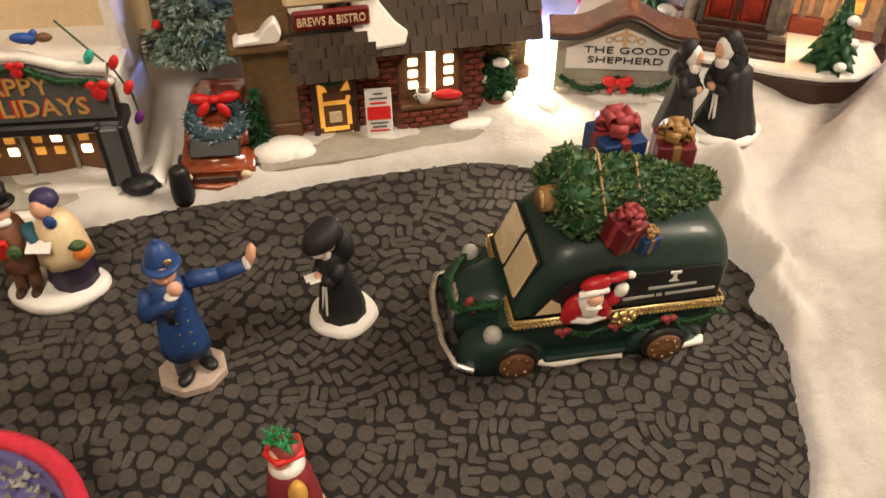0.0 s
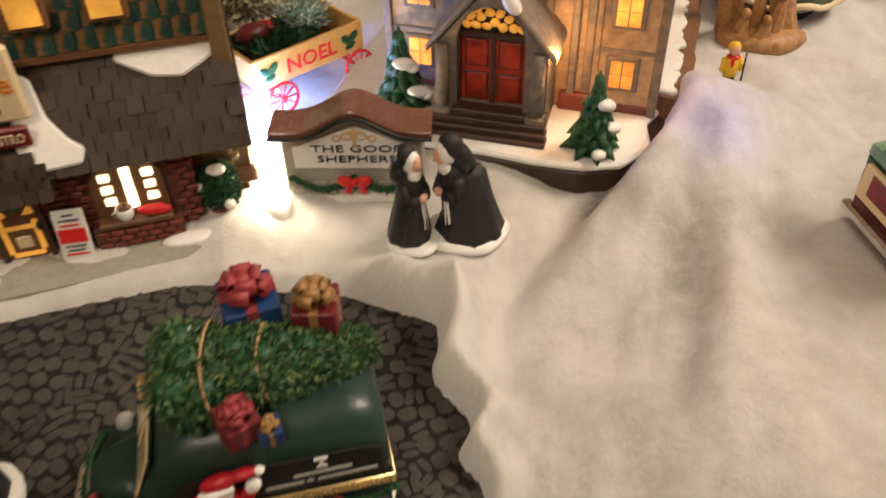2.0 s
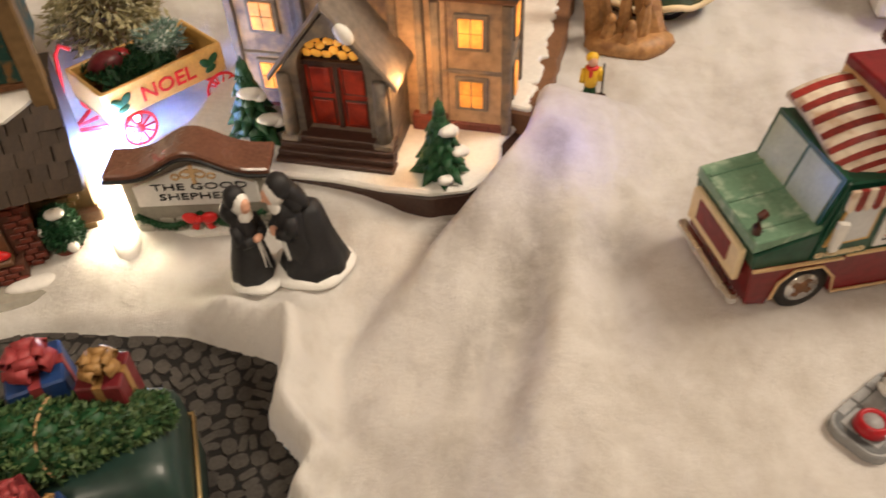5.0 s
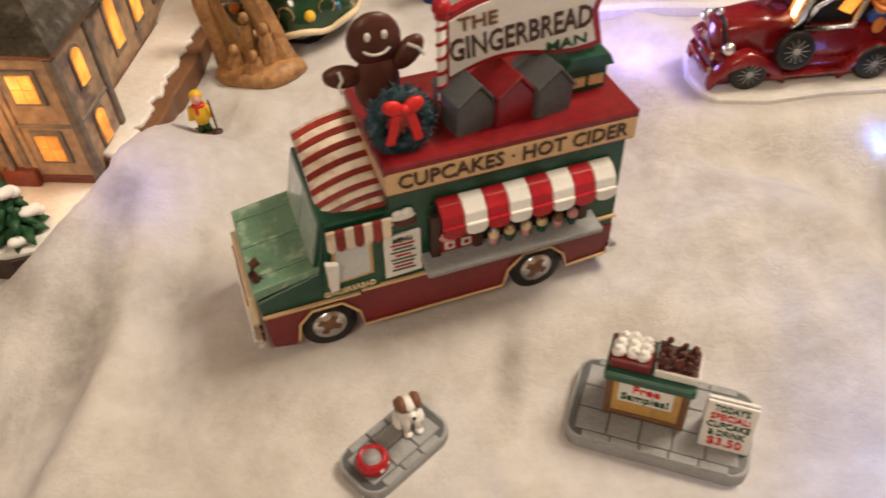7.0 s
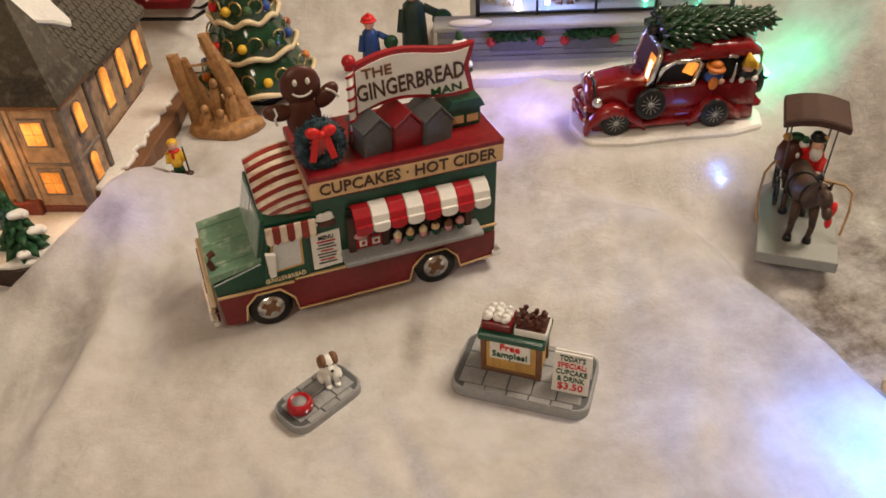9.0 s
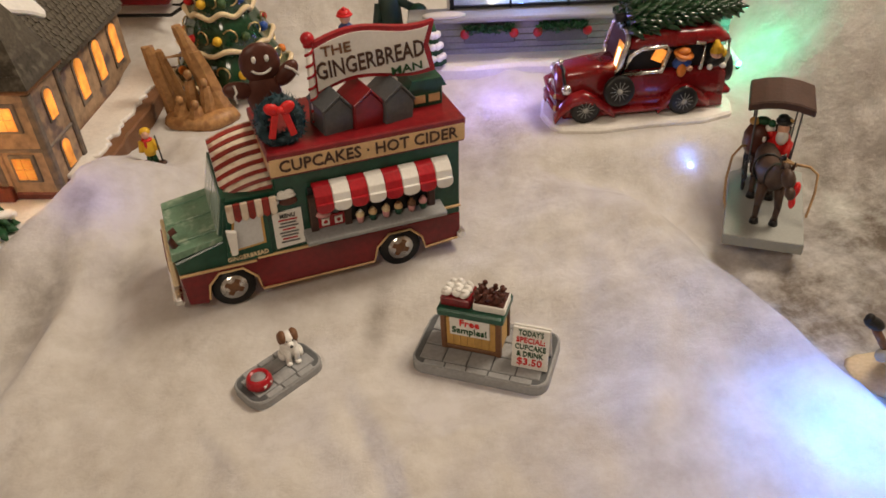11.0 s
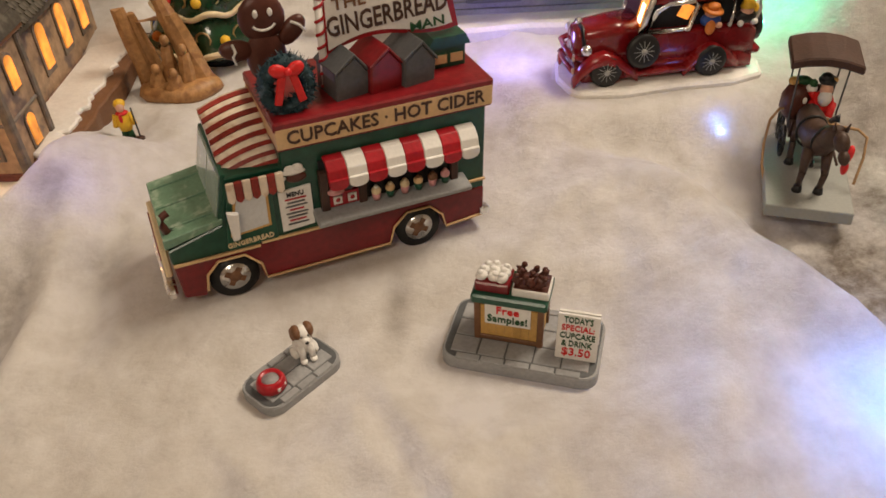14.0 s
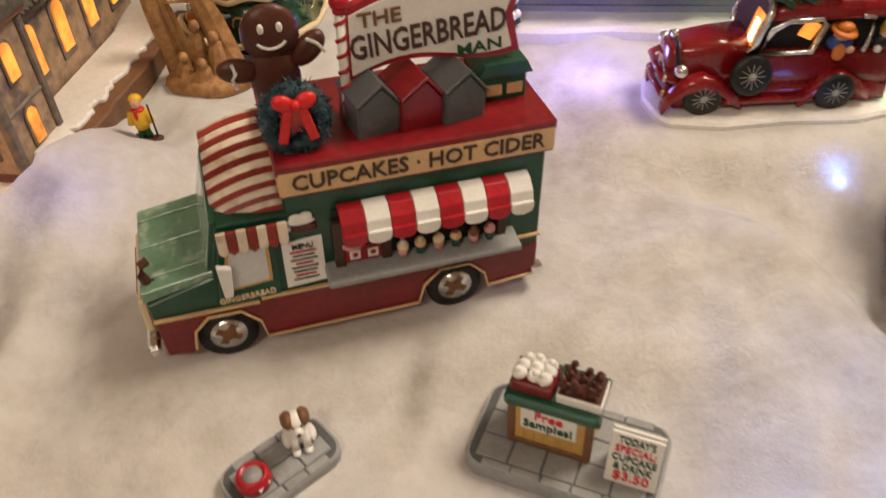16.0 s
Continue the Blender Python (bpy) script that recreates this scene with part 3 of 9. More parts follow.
    # bowed awning over the cab: cloth and raised red stripes
    def bowed(a, x, out=0.0):
        q = (x - 0.037) / 0.031
        return (x, 0.0600 - (0.0560 + out) * math.sin(a), 0.0735 + (0.0225 + out) * math.cos(a) - 0.0075 * (1 - q) ** 2)

    def strip(a0, a1, out, thick, material, na):
        s = S()
        n0 = len(s.bm.faces)
        rows = []
        for lift in (out, out - thick):
            rows.append([[s.bm.verts.new(bowed(a0 + (a1 - a0) * i / na, 0.037 + 0.031 * j / 8, lift)) for j in range(9)] for i in range(na + 1)])
        for r in rows:
            for i in range(na):
                for j in range(8):
                    s.bm.faces.new([r[i][j], r[i + 1][j], r[i + 1][j + 1], r[i][j + 1]])
        p, q = rows
        for i in range(na):
            s.bm.faces.new([p[i][0], p[i + 1][0], q[i + 1][0], q[i][0]])
            s.bm.faces.new([p[i][8], p[i + 1][8], q[i + 1][8], q[i][8]])
        for j in range(8):
            s.bm.faces.new([p[0][j], p[0][j + 1], q[0][j + 1], q[0][j]])
            s.bm.faces.new([p[na][j], p[na][j + 1], q[na][j + 1], q[na][j]])
        s._done(n0, material, na > 3)
        return s
    cloth = part("cab_awning", strip(0.0, radians(94), 0.0, 0.003, AWNING_CLOTH, 14), t, "dingy white awning with brown-red stripes")
    for k in range(9):
        a = radians(3 + 10.2 * k)
        part("awning_stripe", strip(a, a + radians(4.3), 0.0007, 0.002, STRIPE, 2), cloth)
    for k in range(7):
        x = 0.0372 + 0.0044 * k
        part("valance_scallop", S().prism([(x, 0.0655), (x + 0.0021, 0.0635), (x + 0.0043, 0.0655), (x + 0.0043, 0.0765), (x, 0.0765)], 0.002, AWNING_CLOTH if k % 2 == 0 else STRIPE, pose(0, -0.0035, 0), bevel=0.0004), t)
    # roof with its signboards
    s = S().box((0.130, D / 2, 0.101), (0.127, D + 0.004, 0.006), MAROON, bevel=0.001).box((0.130, D / 2, 0.0885), (0.126, D + 0.003, 0.003), MAROON, bevel=0.0008)
    part("roof", s, t, "maroon roof")
    board = part("signboard", S().box((0.130, D / 2, 0.0945), (0.126, D + 0.0042, 0.0125), TAN, bevel=0.0006), t, "tan signboard band")
    part("lettering", S().writing("CUPCAKES · HOT CIDER", 0.0108, pose(0.130, -0.0024, 0.0912), DARK_BROWN, width=0.115), board)
    # side awning of seven striped lobes
    for k in range(8):
        x = 0.0905 + k * 0.0113
        w = 0.0111
        out = [(0.000, 0.0790), (-0.005, 0.0778), (-0.0095, 0.0735), (-0.011, 0.0670), (-0.0102, 0.0635), (-0.0088, 0.0670), (-0.0075, 0.0725), (-0.004, 0.0760), (0.000, 0.0770)]
        m = Matrix(((0, 1, 0, x), (1, 0, 0, 0), (0, 0, 1, 0), (0, 0, 0, 1)))
        col = RED if k % 2 == 0 else WHITE
        part("awning_lobe", S().prism(out, w, col, m, bevel=0.0004).prism([(x, 0.0690), (x, 0.0648), (x + 0.0012, 0.0630), (x + w * 0.35, 0.0620), (x + w * 0.65, 0.0620), (x + w - 0.0012, 0.0630), (x + w, 0.0648), (x + w, 0.0690)], 0.0018, col, pose(0, -0.0120, 0), bevel=0.0005), t)
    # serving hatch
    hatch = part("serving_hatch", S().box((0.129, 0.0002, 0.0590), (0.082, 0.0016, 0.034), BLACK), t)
    for x in (0.0895, 0.1115, 0.1685):
        part("frame_post", S().box((x, -0.0015, 0.0565), (0.0048, 0.0045, 0.028), DARK_BROWN, bevel=0.0005), hatch)
    part("frame_rail", S().box((0.140, -0.0012, 0.0640), (0.056, 0.003, 0.0045), DARK_BROWN, bevel=0.0004), hatch)
    part("red_panel", S().box((0.1005, -0.0012, 0.0505), (0.0180, 0.003, 0.0085), RED).box((0.0965, -0.0030, 0.0505), (0.0050, 0.001, 0.0050), WHITE).box((0.1050, -0.0030, 0.0505), (0.0050, 0.001, 0.0050), WHITE)
         .ball((0.0965, -0.0034, 0.0505), (0.0014, 0.0006, 0.0014), RED).ball((0.1050, -0.0034, 0.0505), (0.0014, 0.0006, 0.0014), RED), hatch)
    part("counter", S().box((0.129, -0.0055, 0.0432), (0.094, 0.014, 0.0035), GREY, (8, 0, 0), bevel=0.0007), t, "grey serving counter")
    for k, (c, mcol) in enumerate(((0.119, PINK), (0.1275, GREEN), (0.1365, PINK), (0.1450, CREAM), (0.1540, BROWN), (0.162, PINK))):
        part("cupcake", S().cone((c, -0.0042, 0.0455), 0.0020, 0.0027, 0.0044, GREEN if k % 2 else PINK, seg=10).ball((c, -0.0042, 0.0512), (0.0029, 0.0027, 0.0027), (CREAM, TAN, CREAM, TAN, BROWN, PINK)[k]).ball((c, -0.0042, 0.0535), (0.0015, 0.0015, 0.0015), (WHITE, CREAM, CREAM, BROWN, BROWN, PINK)[k]), t)
    part("baker_figure", S().ball((0.099, -0.001, 0.0635), (0.0035, 0.003, 0.004), PINK).ball((0.0955, -0.004, 0.0570), (0.005, 0.003, 0.0022), PINK).ball((0.104, -0.001, 0.0600), (0.004, 0.003, 0.006), GREY_DARK), t)
    # menu board with a baker's head above it
    menu = part("menu_board", S().prism([(0.0640, 0.0365), (0.0825, 0.0375), (0.0825, 0.0635), (0.0640, 0.0625)], 0.0012, WHITE, pose(0, -0.0008, 0)), t)
    s = S().writing("MENU", 0.0040, pose(0.0733, -0.0010, 0.0585), BLACK, width=0.0095)
    for k in range(8):
        w = (0.012, 0.010, 0.0125, 0.008, 0.0125, 0.011, 0.0095, 0.012)[k]
        s.box((0.0733, -0.0010, 0.0568 - 0.0023 * k), (w, 0.0006, 0.0008), RED if k % 3 == 0 else GREY_DARK)
    part("lettering", s, menu)
    part("cook_badge", S().ball((0.0755, -0.0004, 0.0695), (0.0058, 0.0012, 0.0030), CHOC).ball((0.0740, -0.0006, 0.0735), (0.0068, 0.0013, 0.0020), WHITE).ball((0.0720, -0.0006, 0.0755), (0.0030, 0.0013, 0.0022), WHITE)
         .ball((0.0765, -0.0006, 0.0758), (0.0032, 0.0013, 0.0024), WHITE).ball((0.0672, -0.0006, 0.0705), (0.0025, 0.0012, 0.0016), WHITE), t)
    part("body_trim", S().box((0.026, -0.0008, 0.0318), (0.048, 0.0016, 0.0012), TAN).box((0.071, -0.0008, 0.0335), (0.040, 0.0016, 0.0012), TAN).box((0.177, -0.0008, 0.0385), (0.026, 0.0016, 0.0012), TAN)
         .path([(0.0170, -0.0008, 0.010), (0.0185, -0.0008, 0.0205), (0.0255, -0.0008, 0.0280), (0.0405, -0.0008, 0.0280), (0.0490, -0.0008, 0.0190), (0.0510, -0.0008, 0.0085), (0.127, -0.0008, 0.0085),
                (0.1300, -0.0008, 0.0195), (0.1385, -0.0008, 0.0280), (0.1535, -0.0008, 0.0280), (0.1615, -0.0008, 0.0200), (0.1640, -0.0008, 0.0105), (0.189, -0.0008, 0.0125)], 0.0008, TAN), t, "orange-tan trim line")
    part("tail_light", S().box((0.1905, 0.0005, 0.0150), (0.006, 0.006, 0.0065), SILVER, bevel=0.0012), t)
    part("rear_bumper", S().box((0.1915, D / 2, 0.0120), (0.004, D, 0.0050), SILVER, bevel=0.001), t)
    for x in (0.033, 0.146):
        for y, sgn in ((0.004, -1), (D - 0.004, 1)):
            w = part("wheel", S().cone((x, y - 0.004, 0.0150), 0.0142, 0.0142, 0.008, BLACK, (-90, 0, 0), seg=28), t)
            yy = y + sgn * 0.0042
            part("hubcap", S().cone((x, yy - 0.0007, 0.0150), 0.0088, 0.0088, 0.0014, SILVER, (-90, 0, 0), seg=20).ball((x, yy, 0.0150), (0.0040, 0.0022, 0.0040), BROWN)
                 .box((x, yy, 0.0150), (0.0125, 0.002, 0.0035), BROWN, (0, 30, 0)).box((x, yy, 0.0150), (0.0035, 0.002, 0.0125), BROWN, (0, 30, 0)), w)
    # roof load: wreath with a bow, gingerbread figure, pole, banner, vents
    rnd = random.Random(4)
    wy, wz, wx = 0.010, 0.118, 0.079
    ring = [(wx + 0.0110 * math.cos(a), wy, wz + 0.0125 * math.sin(a)) for a in [k * math.tau / 22 for k in range(22)]]
    s = S().path(ring, 0.0045, BLUEGREEN, closed=True)
    spots = []
    for k in range(520):
        a, b = rnd.uniform(0, math.tau), rnd.uniform(0, math.tau)
        o = Vector((math.cos(a) * math.cos(b), math.sin(b), math.sin(a) * math.cos(b)))
        spots.append((Vector((wx + 0.0110 * math.cos(a), wy, wz + 0.0125 * math.sin(a))) + o * 0.0042, o))
    s.tufts(spots, 0.0030, BLUEGREEN, rnd, 0.18)
    wreath = part("wreath", s, t, "blue-green bristle wreath with silver tips")
    part("bow", S().ball((wx - 0.0045, wy - 0.006, wz + 0.0112), (0.0050, 0.0024, 0.0036), BRIGHT_RED, (0, 25, 0)).ball((wx + 0.0045, wy - 0.006, wz + 0.0112), (0.0050, 0.0024, 0.0036), BRIGHT_RED, (0, -25, 0))
         .ball((wx, wy - 0.0075, wz + 0.0108), (0.0022, 0.0022, 0.0022), BRIGHT_RED).box((wx - 0.0045, wy - 0.0060, wz + 0.0015), (0.0042, 0.0014, 0.018), BRIGHT_RED, (0, 14, 0), bevel=0.0005)
         .box((wx + 0.0045, wy - 0.0060, wz + 0.0015), (0.0042, 0.0014, 0.018), BRIGHT_RED, (0, -14, 0), bevel=0.0005), wreath, "red bow")
    gx, gy, gz = 0.0755, 0.031, 0.1135
    part("gingerbread_figure", S().ball((gx, gy, gz + 0.033), (0.0125, 0.0045, 0.0125), CHOC).ball((gx, gy, gz + 0.012), (0.011, 0.0045, 0.015), CHOC)
         .ball((gx - 0.015, gy, gz + 0.018), (0.0095, 0.004, 0.0055), CHOC, (0, 10, 0)).ball((gx + 0.015, gy, gz + 0.024), (0.0095, 0.004, 0.0055), CHOC, (0, -45, 0))
         .ball((gx - 0.0038, gy - 0.0046, gz + 0.0370), (0.0014, 0.0008, 0.0022), WHITE).ball((gx + 0.0038, gy - 0.0046, gz + 0.0370), (0.0014, 0.0008, 0.0022), WHITE)
         .path([(gx + 0.0065 * math.sin(a), gy - 0.0045, gz + 0.0330 - 0.0050 * math.cos(a)) for a in (-1.1, -0.7, -0.3, 0, 0.3, 0.7, 1.1)], 0.0007, WHITE)
         .path([(gx - 0.0170, gy - 0.0038, gz + 0.0120), (gx - 0.0180, gy - 0.0042, gz + 0.0165), (gx - 0.0165, gy - 0.0042, gz + 0.0190), (gx - 0.0175, gy - 0.0036, gz + 0.0230)], 0.0008, WHITE)
         .path([(gx + 0.0140, gy - 0.0038, gz + 0.0300), (gx + 0.0185, gy - 0.0042, gz + 0.0275), (gx + 0.0215, gy - 0.0040, gz + 0.0235)], 0.0008, WHITE), t, "brown gingerbread figure with white icing")
    px, py = 0.104, 0.024
    pole = S().cone((px, py, 0.103), 0.0022, 0.0022, 0.052, WHITE, seg=14).ball((px, py, 0.1590), (0.0042, 0.0042, 0.0042), RED).cone((px, py, 0.1545), 0.0030, 0.0030, 0.002, RED)
    for k in range(7):
        pole.path([(px + 0.0020 * math.cos(a), py + 0.0020 * math.sin(a), 0.106 + k * 0.0072 + 0.0011 * (a - 3.1)) for a in (3.1, 3.7, 4.3, 4.9, 5.5, 6.2)], 0.0011, RED, seg=5)
    part("candy_pole", pole, t, "red and white candy-striped pole")
    # waving banner
    def banner(x0, x1, zb, zt, y, thick, material, s, notch=0.0):
        n = 14
        low = [(x0 + (x1 - x0) * k / n, zb + 0.0042 * math.sin(5.2 * k / n) + 0.007 * k / n) for k in range(n + 1)]
        high = [(x0 + (x1 - x0) * k / n, zt + 0.0042 * math.sin(5.2 * k / n) + 0.007 * k / n) for k in range(n, -1, -1)]
        mid = [(x1 - notch, (zb + zt) / 2 + 0.005)] if notch else []
        s.prism(low + mid + high, thick, material, pose(0, y, 0))
        return s
    flag = part("banner", banner(px + 0.001, px + 0.079, 0.1235, 0.1555, py - 0.001, 0.004, RED, S(), 0.004), t, "white banner with a red rim")
    part("banner_face", banner(px + 0.003, px + 0.075, 0.1262, 0.1528, py - 0.0018, 0.002, WHITE, S(), 0.004), flag)
    part("lettering", S().writing("THE", 0.0088, pose(px + 0.0160, py - 0.0022, 0.1480, 0, -3, 0), BROWN, width=0.0185)
         .writing("GINGERBREAD", 0.0150, pose(px + 0.0375, py - 0.0022, 0.1360, 0, -4, 0), DARK_BROWN, width=0.069)
         .writing("MAN", 0.0072, pose(px + 0.060, py - 0.0022, 0.1292, 0, -4, 0), LEAF_DARK, width=0.020), flag)
    for k, (x, mm) in enumerate(((0.1145, GREY_DARK), (0.1340, MAROON), (0.1535, GREY_DARK))):
        part("roof_vent", S().prism([(-0.0100, 0.0), (0.0095, 0.0), (0.0108, 0.0125), (0.0020, 0.0235), (-0.0095, 0.0165)], 0.023, mm, pose(x, 0.009, 0.103, 0, 0, 10), bevel=0.0009)
             .prism([(-0.0100, 0.0158), (0.0020, 0.0236), (0.0113, 0.0122), (0.0118, 0.0136), (0.0020, 0.0256), (-0.0104, 0.0174)], 0.0245, mm, pose(x, 0.0082, 0.103, 0, 0, 10), bevel=0.0004), t, "peaked painted roof vent")
    part("vent_housing", S().box((0.176, 0.034, 0.110), (0.022, 0.026, 0.014), GREEN, bevel=0.001).prism([(-0.013, 0), (0.013, 0), (0.010, 0.006), (-0.010, 0.006)], 0.030, GREEN, pose(0.176, 0.019, 0.117))
         .box((0.171, 0.0205, 0.1095), (0.0075, 0.001, 0.0050), TAN).box((0.181, 0.0205, 0.1095), (0.0075, 0.001, 0.0050), TAN), t, "green vent housing with tan louvres")


def hull(u, v0, v1, h0, h1, r, n=6):
    """A cross-section at u: straight sides, shoulders rounded by r."""
    r = min(r, (v1 - v0) / 2 - 1e-4, h1 - h0 - 1e-4)
    ring = [(u, v0, h0), (u, v0, h0 + (h1 - h0 - r) * 0.5)]
    ring += [(u, v0 + r - r * math.cos(a), h1 - r + r * math.sin(a)) for a in [math.pi / 2 * k / n for k in range(n + 1)]]
    ring += [(u, v1 - r + r * math.sin(a), h1 - r + r * math.cos(a)) for a in [math.pi / 2 * k / n for k in range(n + 1)]]
    return ring + [(u, v1, h0 + (h1 - h0 - r) * 0.5), (u, v1, h0)]


def make_van():
    t = thing("delivery_van", pose(0.0120, 0.2620, 0.0310, 3.0, 0, 9.5), "bottle-green enamelled van with gold rim and a tree on its roof", "van")
    D = 0.059
    # box below the rim, hood and fenders
    part("lower_body", S().loft([hull(u, 0.002, D - 0.002, 0.005, 0.034, 0.003) for u in (0.016, 0.020, 0.118, 0.121)], VAN_GREEN), t)
    part("snow_edge", S().path([(0.026 + 0.0085 * k, -0.001 + 0.001 * math.sin(k * 1.7), 0.0055 + 0.0010 * math.sin(k * 2.1)) for k in range(7)], 0.0024, SNOW).path([(0.106, -0.001, 0.006), (0.118, 0.000, 0.006), (0.1215, 0.010, 0.006)], 0.0024, SNOW), t, "white snow along the sill")
    part("hood", S().loft([hull(-0.003, 0.022, 0.037, 0.010, 0.024, 0.007), hull(-0.001, 0.018, 0.041, 0.010, 0.032, 0.009), hull(0.006, 0.015, 0.044, 0.010, 0.0375, 0.011), hull(0.015, 0.012, 0.047, 0.010, 0.0395, 0.012), hull(0.023, 0.010, 0.049, 0.010, 0.0400, 0.012)], VAN_GREEN), t, "narrow rounded hood")
    for y, sgn in ((0.0065, 1), (D - 0.0065, -1)):
        part("fender", S().loft([hull(u, y - w, y + w, 0.004, h, 0.007) for u, w, h in ((-0.004, 0.0050, 0.012), (-0.001, 0.0085, 0.0195), (0.006, 0.0100, 0.0255), (0.015, 0.0105, 0.0285), (0.025, 0.0100, 0.0265), (0.034, 0.0080, 0.0185), (0.042, 0.0065, 0.0100))], VAN_GREEN), t, "round green front fender")
        part("rear_fender", S().loft([hull(u, y - sgn * 0.004 - w, y - sgn * 0.004 + w, 0.004, h, 0.005) for u, w, h in ((0.078, 0.003, 0.010), (0.084, 0.0045, 0.0190), (0.096, 0.0050, 0.0235), (0.108, 0.0045, 0.0190), (0.115, 0.003, 0.010))], VAN_GREEN), t)
        part("headlight", S().ball((0.0115, y - sgn * 0.0050, 0.0280), (0.0046, 0.0042, 0.0052), GREY_LIGHT).rod((0.013, y - sgn * 0.003, 0.026), (0.018, y, 0.020), 0.003, VAN_GREEN), t, "cream round headlight")
        part("running_board", S().box((0.058, y - sgn * 0.0050, 0.0085), (0.042, 0.009, 0.004), VAN_GREEN, bevel=0.0012), t)
        for x in (0.0225, 0.0965):
            yy = y - sgn * 0.0085
            w = part("wheel", S().turned([(0.0085, -0.003), (0.0112, -0.0022), (0.0116, 0.0), (0.0112, 0.0022), (0.0085, 0.003)], BLACK, seg=28), t)
            w.matrix_basis = pose(x, yy, 0.0110, 90, 0, 0)
            hub = S().turned([(0.0088, -0.0030), (0.0084, -0.0042), (0.0050, -0.0036), (0.0030, -0.0046), (0.0, -0.0048)], BROWN, seg=22).turned([(0.0088, 0.0030), (0.0084, 0.0042), (0.0050, 0.0036), (0.0030, 0.0046), (0.0, 0.0048)], BROWN, seg=22)
            for k in range(8):
                hub.ball((0.0062 * math.cos(k * 0.785), 0.0062 * math.sin(k * 0.785), 0.0042), (0.0009, 0.0009, 0.0006), GOLD, seg=6, rings=4)
            part("hub", hub, w, "brown wheel disc with gold dots")
    part("grille", S().prism([(-0.0045, 0.010), (-0.002, 0.010), (0.000, 0.033), (-0.003, 0.030)], 0.012, SILVER, pose(0, 0.0235, 0), bevel=0.001), t)
    part("bumper", S().path([(0.002, -0.004, 0.010), (-0.006, -0.001, 0.0115), (-0.010, 0.012, 0.013), (-0.011, 0.0295, 0.0135), (-0.010, 0.047, 0.013), (-0.006, 0.060, 0.0115), (0.002, 0.063, 0.010)], 0.0022, SILVER), t, "silver bumper")
    rnd = random.Random(71)
    g = [Vector(q) for q in ((0.016, 0.010, 0.040), (0.006, 0.013, 0.036), (-0.002, 0.018, 0.029), (-0.004, 0.030, 0.026), (-0.001, 0.041, 0.031), (0.006, 0.046, 0.038))]
    sp = [(a.lerp(b, rnd.random()), (rnd.uniform(-1, 0.4), rnd.uniform(-1, 1), rnd.uniform(-0.6, 1))) for a, b in zip(g, g[1:]) for k in range(46)]
    part("garland", S().path(g, 0.0018, LEAF_DARK).tufts(sp, 0.0034, LEAF_DARK, rnd, 0.35), t, "green garland on the hood")
    part("garland_bow", S().ball((0.003, 0.0155, 0.0375), (0.0022, 0.0018, 0.0030), ROSE, (0, 20, 0)).ball((0.005, 0.0145, 0.0335), (0.0018, 0.0016, 0.0036), ROSE), t, "red bow")
    # lid above the rim with its rounded roof
    secs = ((0.0215, 0.0415, 0.003, 0.004), (0.0240, 0.0475, 0.0015, 0.008), (0.0300, 0.0600, 0.0010, 0.012), (0.0350, 0.0690, 0.0008, 0.014), (0.0400, 0.0745, 0.0006, 0.015), (0.0480, 0.0765, 0.0004, 0.015), (0.0750, 0.0775, 0.0004, 0.015), (0.1060, 0.0760, 0.0005, 0.015), (0.1160, 0.0735, 0.0010, 0.015), (0.1200, 0.0695, 0.0018, 0.013), (0.1215, 0.0640, 0.0030, 0.010))
    part("upper_body", S().loft([hull(u, e, D - e, 0.036, h, r) for u, h, e, r in secs], VAN_GREEN), t)
    # beaded gold rim in two rows
    rim = S()
    for z in (0.0338, 0.0368):
        rim.path([(0.0205, -0.0004, z), (0.1225, -0.0004, z), (0.1225, D + 0.0004, z), (0.0205, D + 0.0004, z)], 0.0014, GOLD, closed=True)
        for k in range(52):
            rim.ball((0.0215 + 0.00196 * k, -0.0016, z), (0.0008, 0.0007, 0.0009), GOLD, seg=6, rings=4)
        for k in range(29):
            rim.ball((0.0193, 0.001 + 0.002 * k, z), (0.0007, 0.0008, 0.0009), GOLD, seg=6, rings=4)
    part("gold_rim", rim, t, "gold beaded rim")
    clasp = S().ball((0.0720, -0.0026, 0.0355), (0.0070, 0.0020, 0.0036), GOLD)
    for k in range(7):
        clasp.ball((0.0720 + 0.0048 * math.cos(k * 0.898), -0.0040, 0.0355 + 0.0030 * math.sin(k * 0.898)), (0.0019, 0.0016, 0.0019), GOLD, seg=8, rings=6)
    part("clasp", clasp.ball((0.0720, -0.0052, 0.0355), (0.0018, 0.0014, 0.0018), GOLD, seg=8, rings=6), t, "gold flower clasp")
    # two cream panes in the raked windscreen, a small pane in the side
    for y0, y1 in ((0.0085, 0.0280), (0.0310, 0.0505)):
        frame_bar = S().prism([(0.0222, 0.0428), (0.0236, 0.0425), (0.0336, 0.0665), (0.0322, 0.0672)], y1 - y0 + 0.0018, BLACK, pose(-0.0004, y0 - 0.0009, 0.0002), bevel=0.0004)
        pn = part("windscreen_frame", frame_bar, t, "dark painted pane edge")
        part("windscreen_pane", S().prism([(0.0223, 0.0440), (0.0236, 0.0437), (0.0328, 0.0655), (0.0314, 0.0660)], y1 - y0, PALE_GLASS, pose(-0.0010, y0, 0.0004), bevel=0.0004), pn, "cream painted windscreen pane")
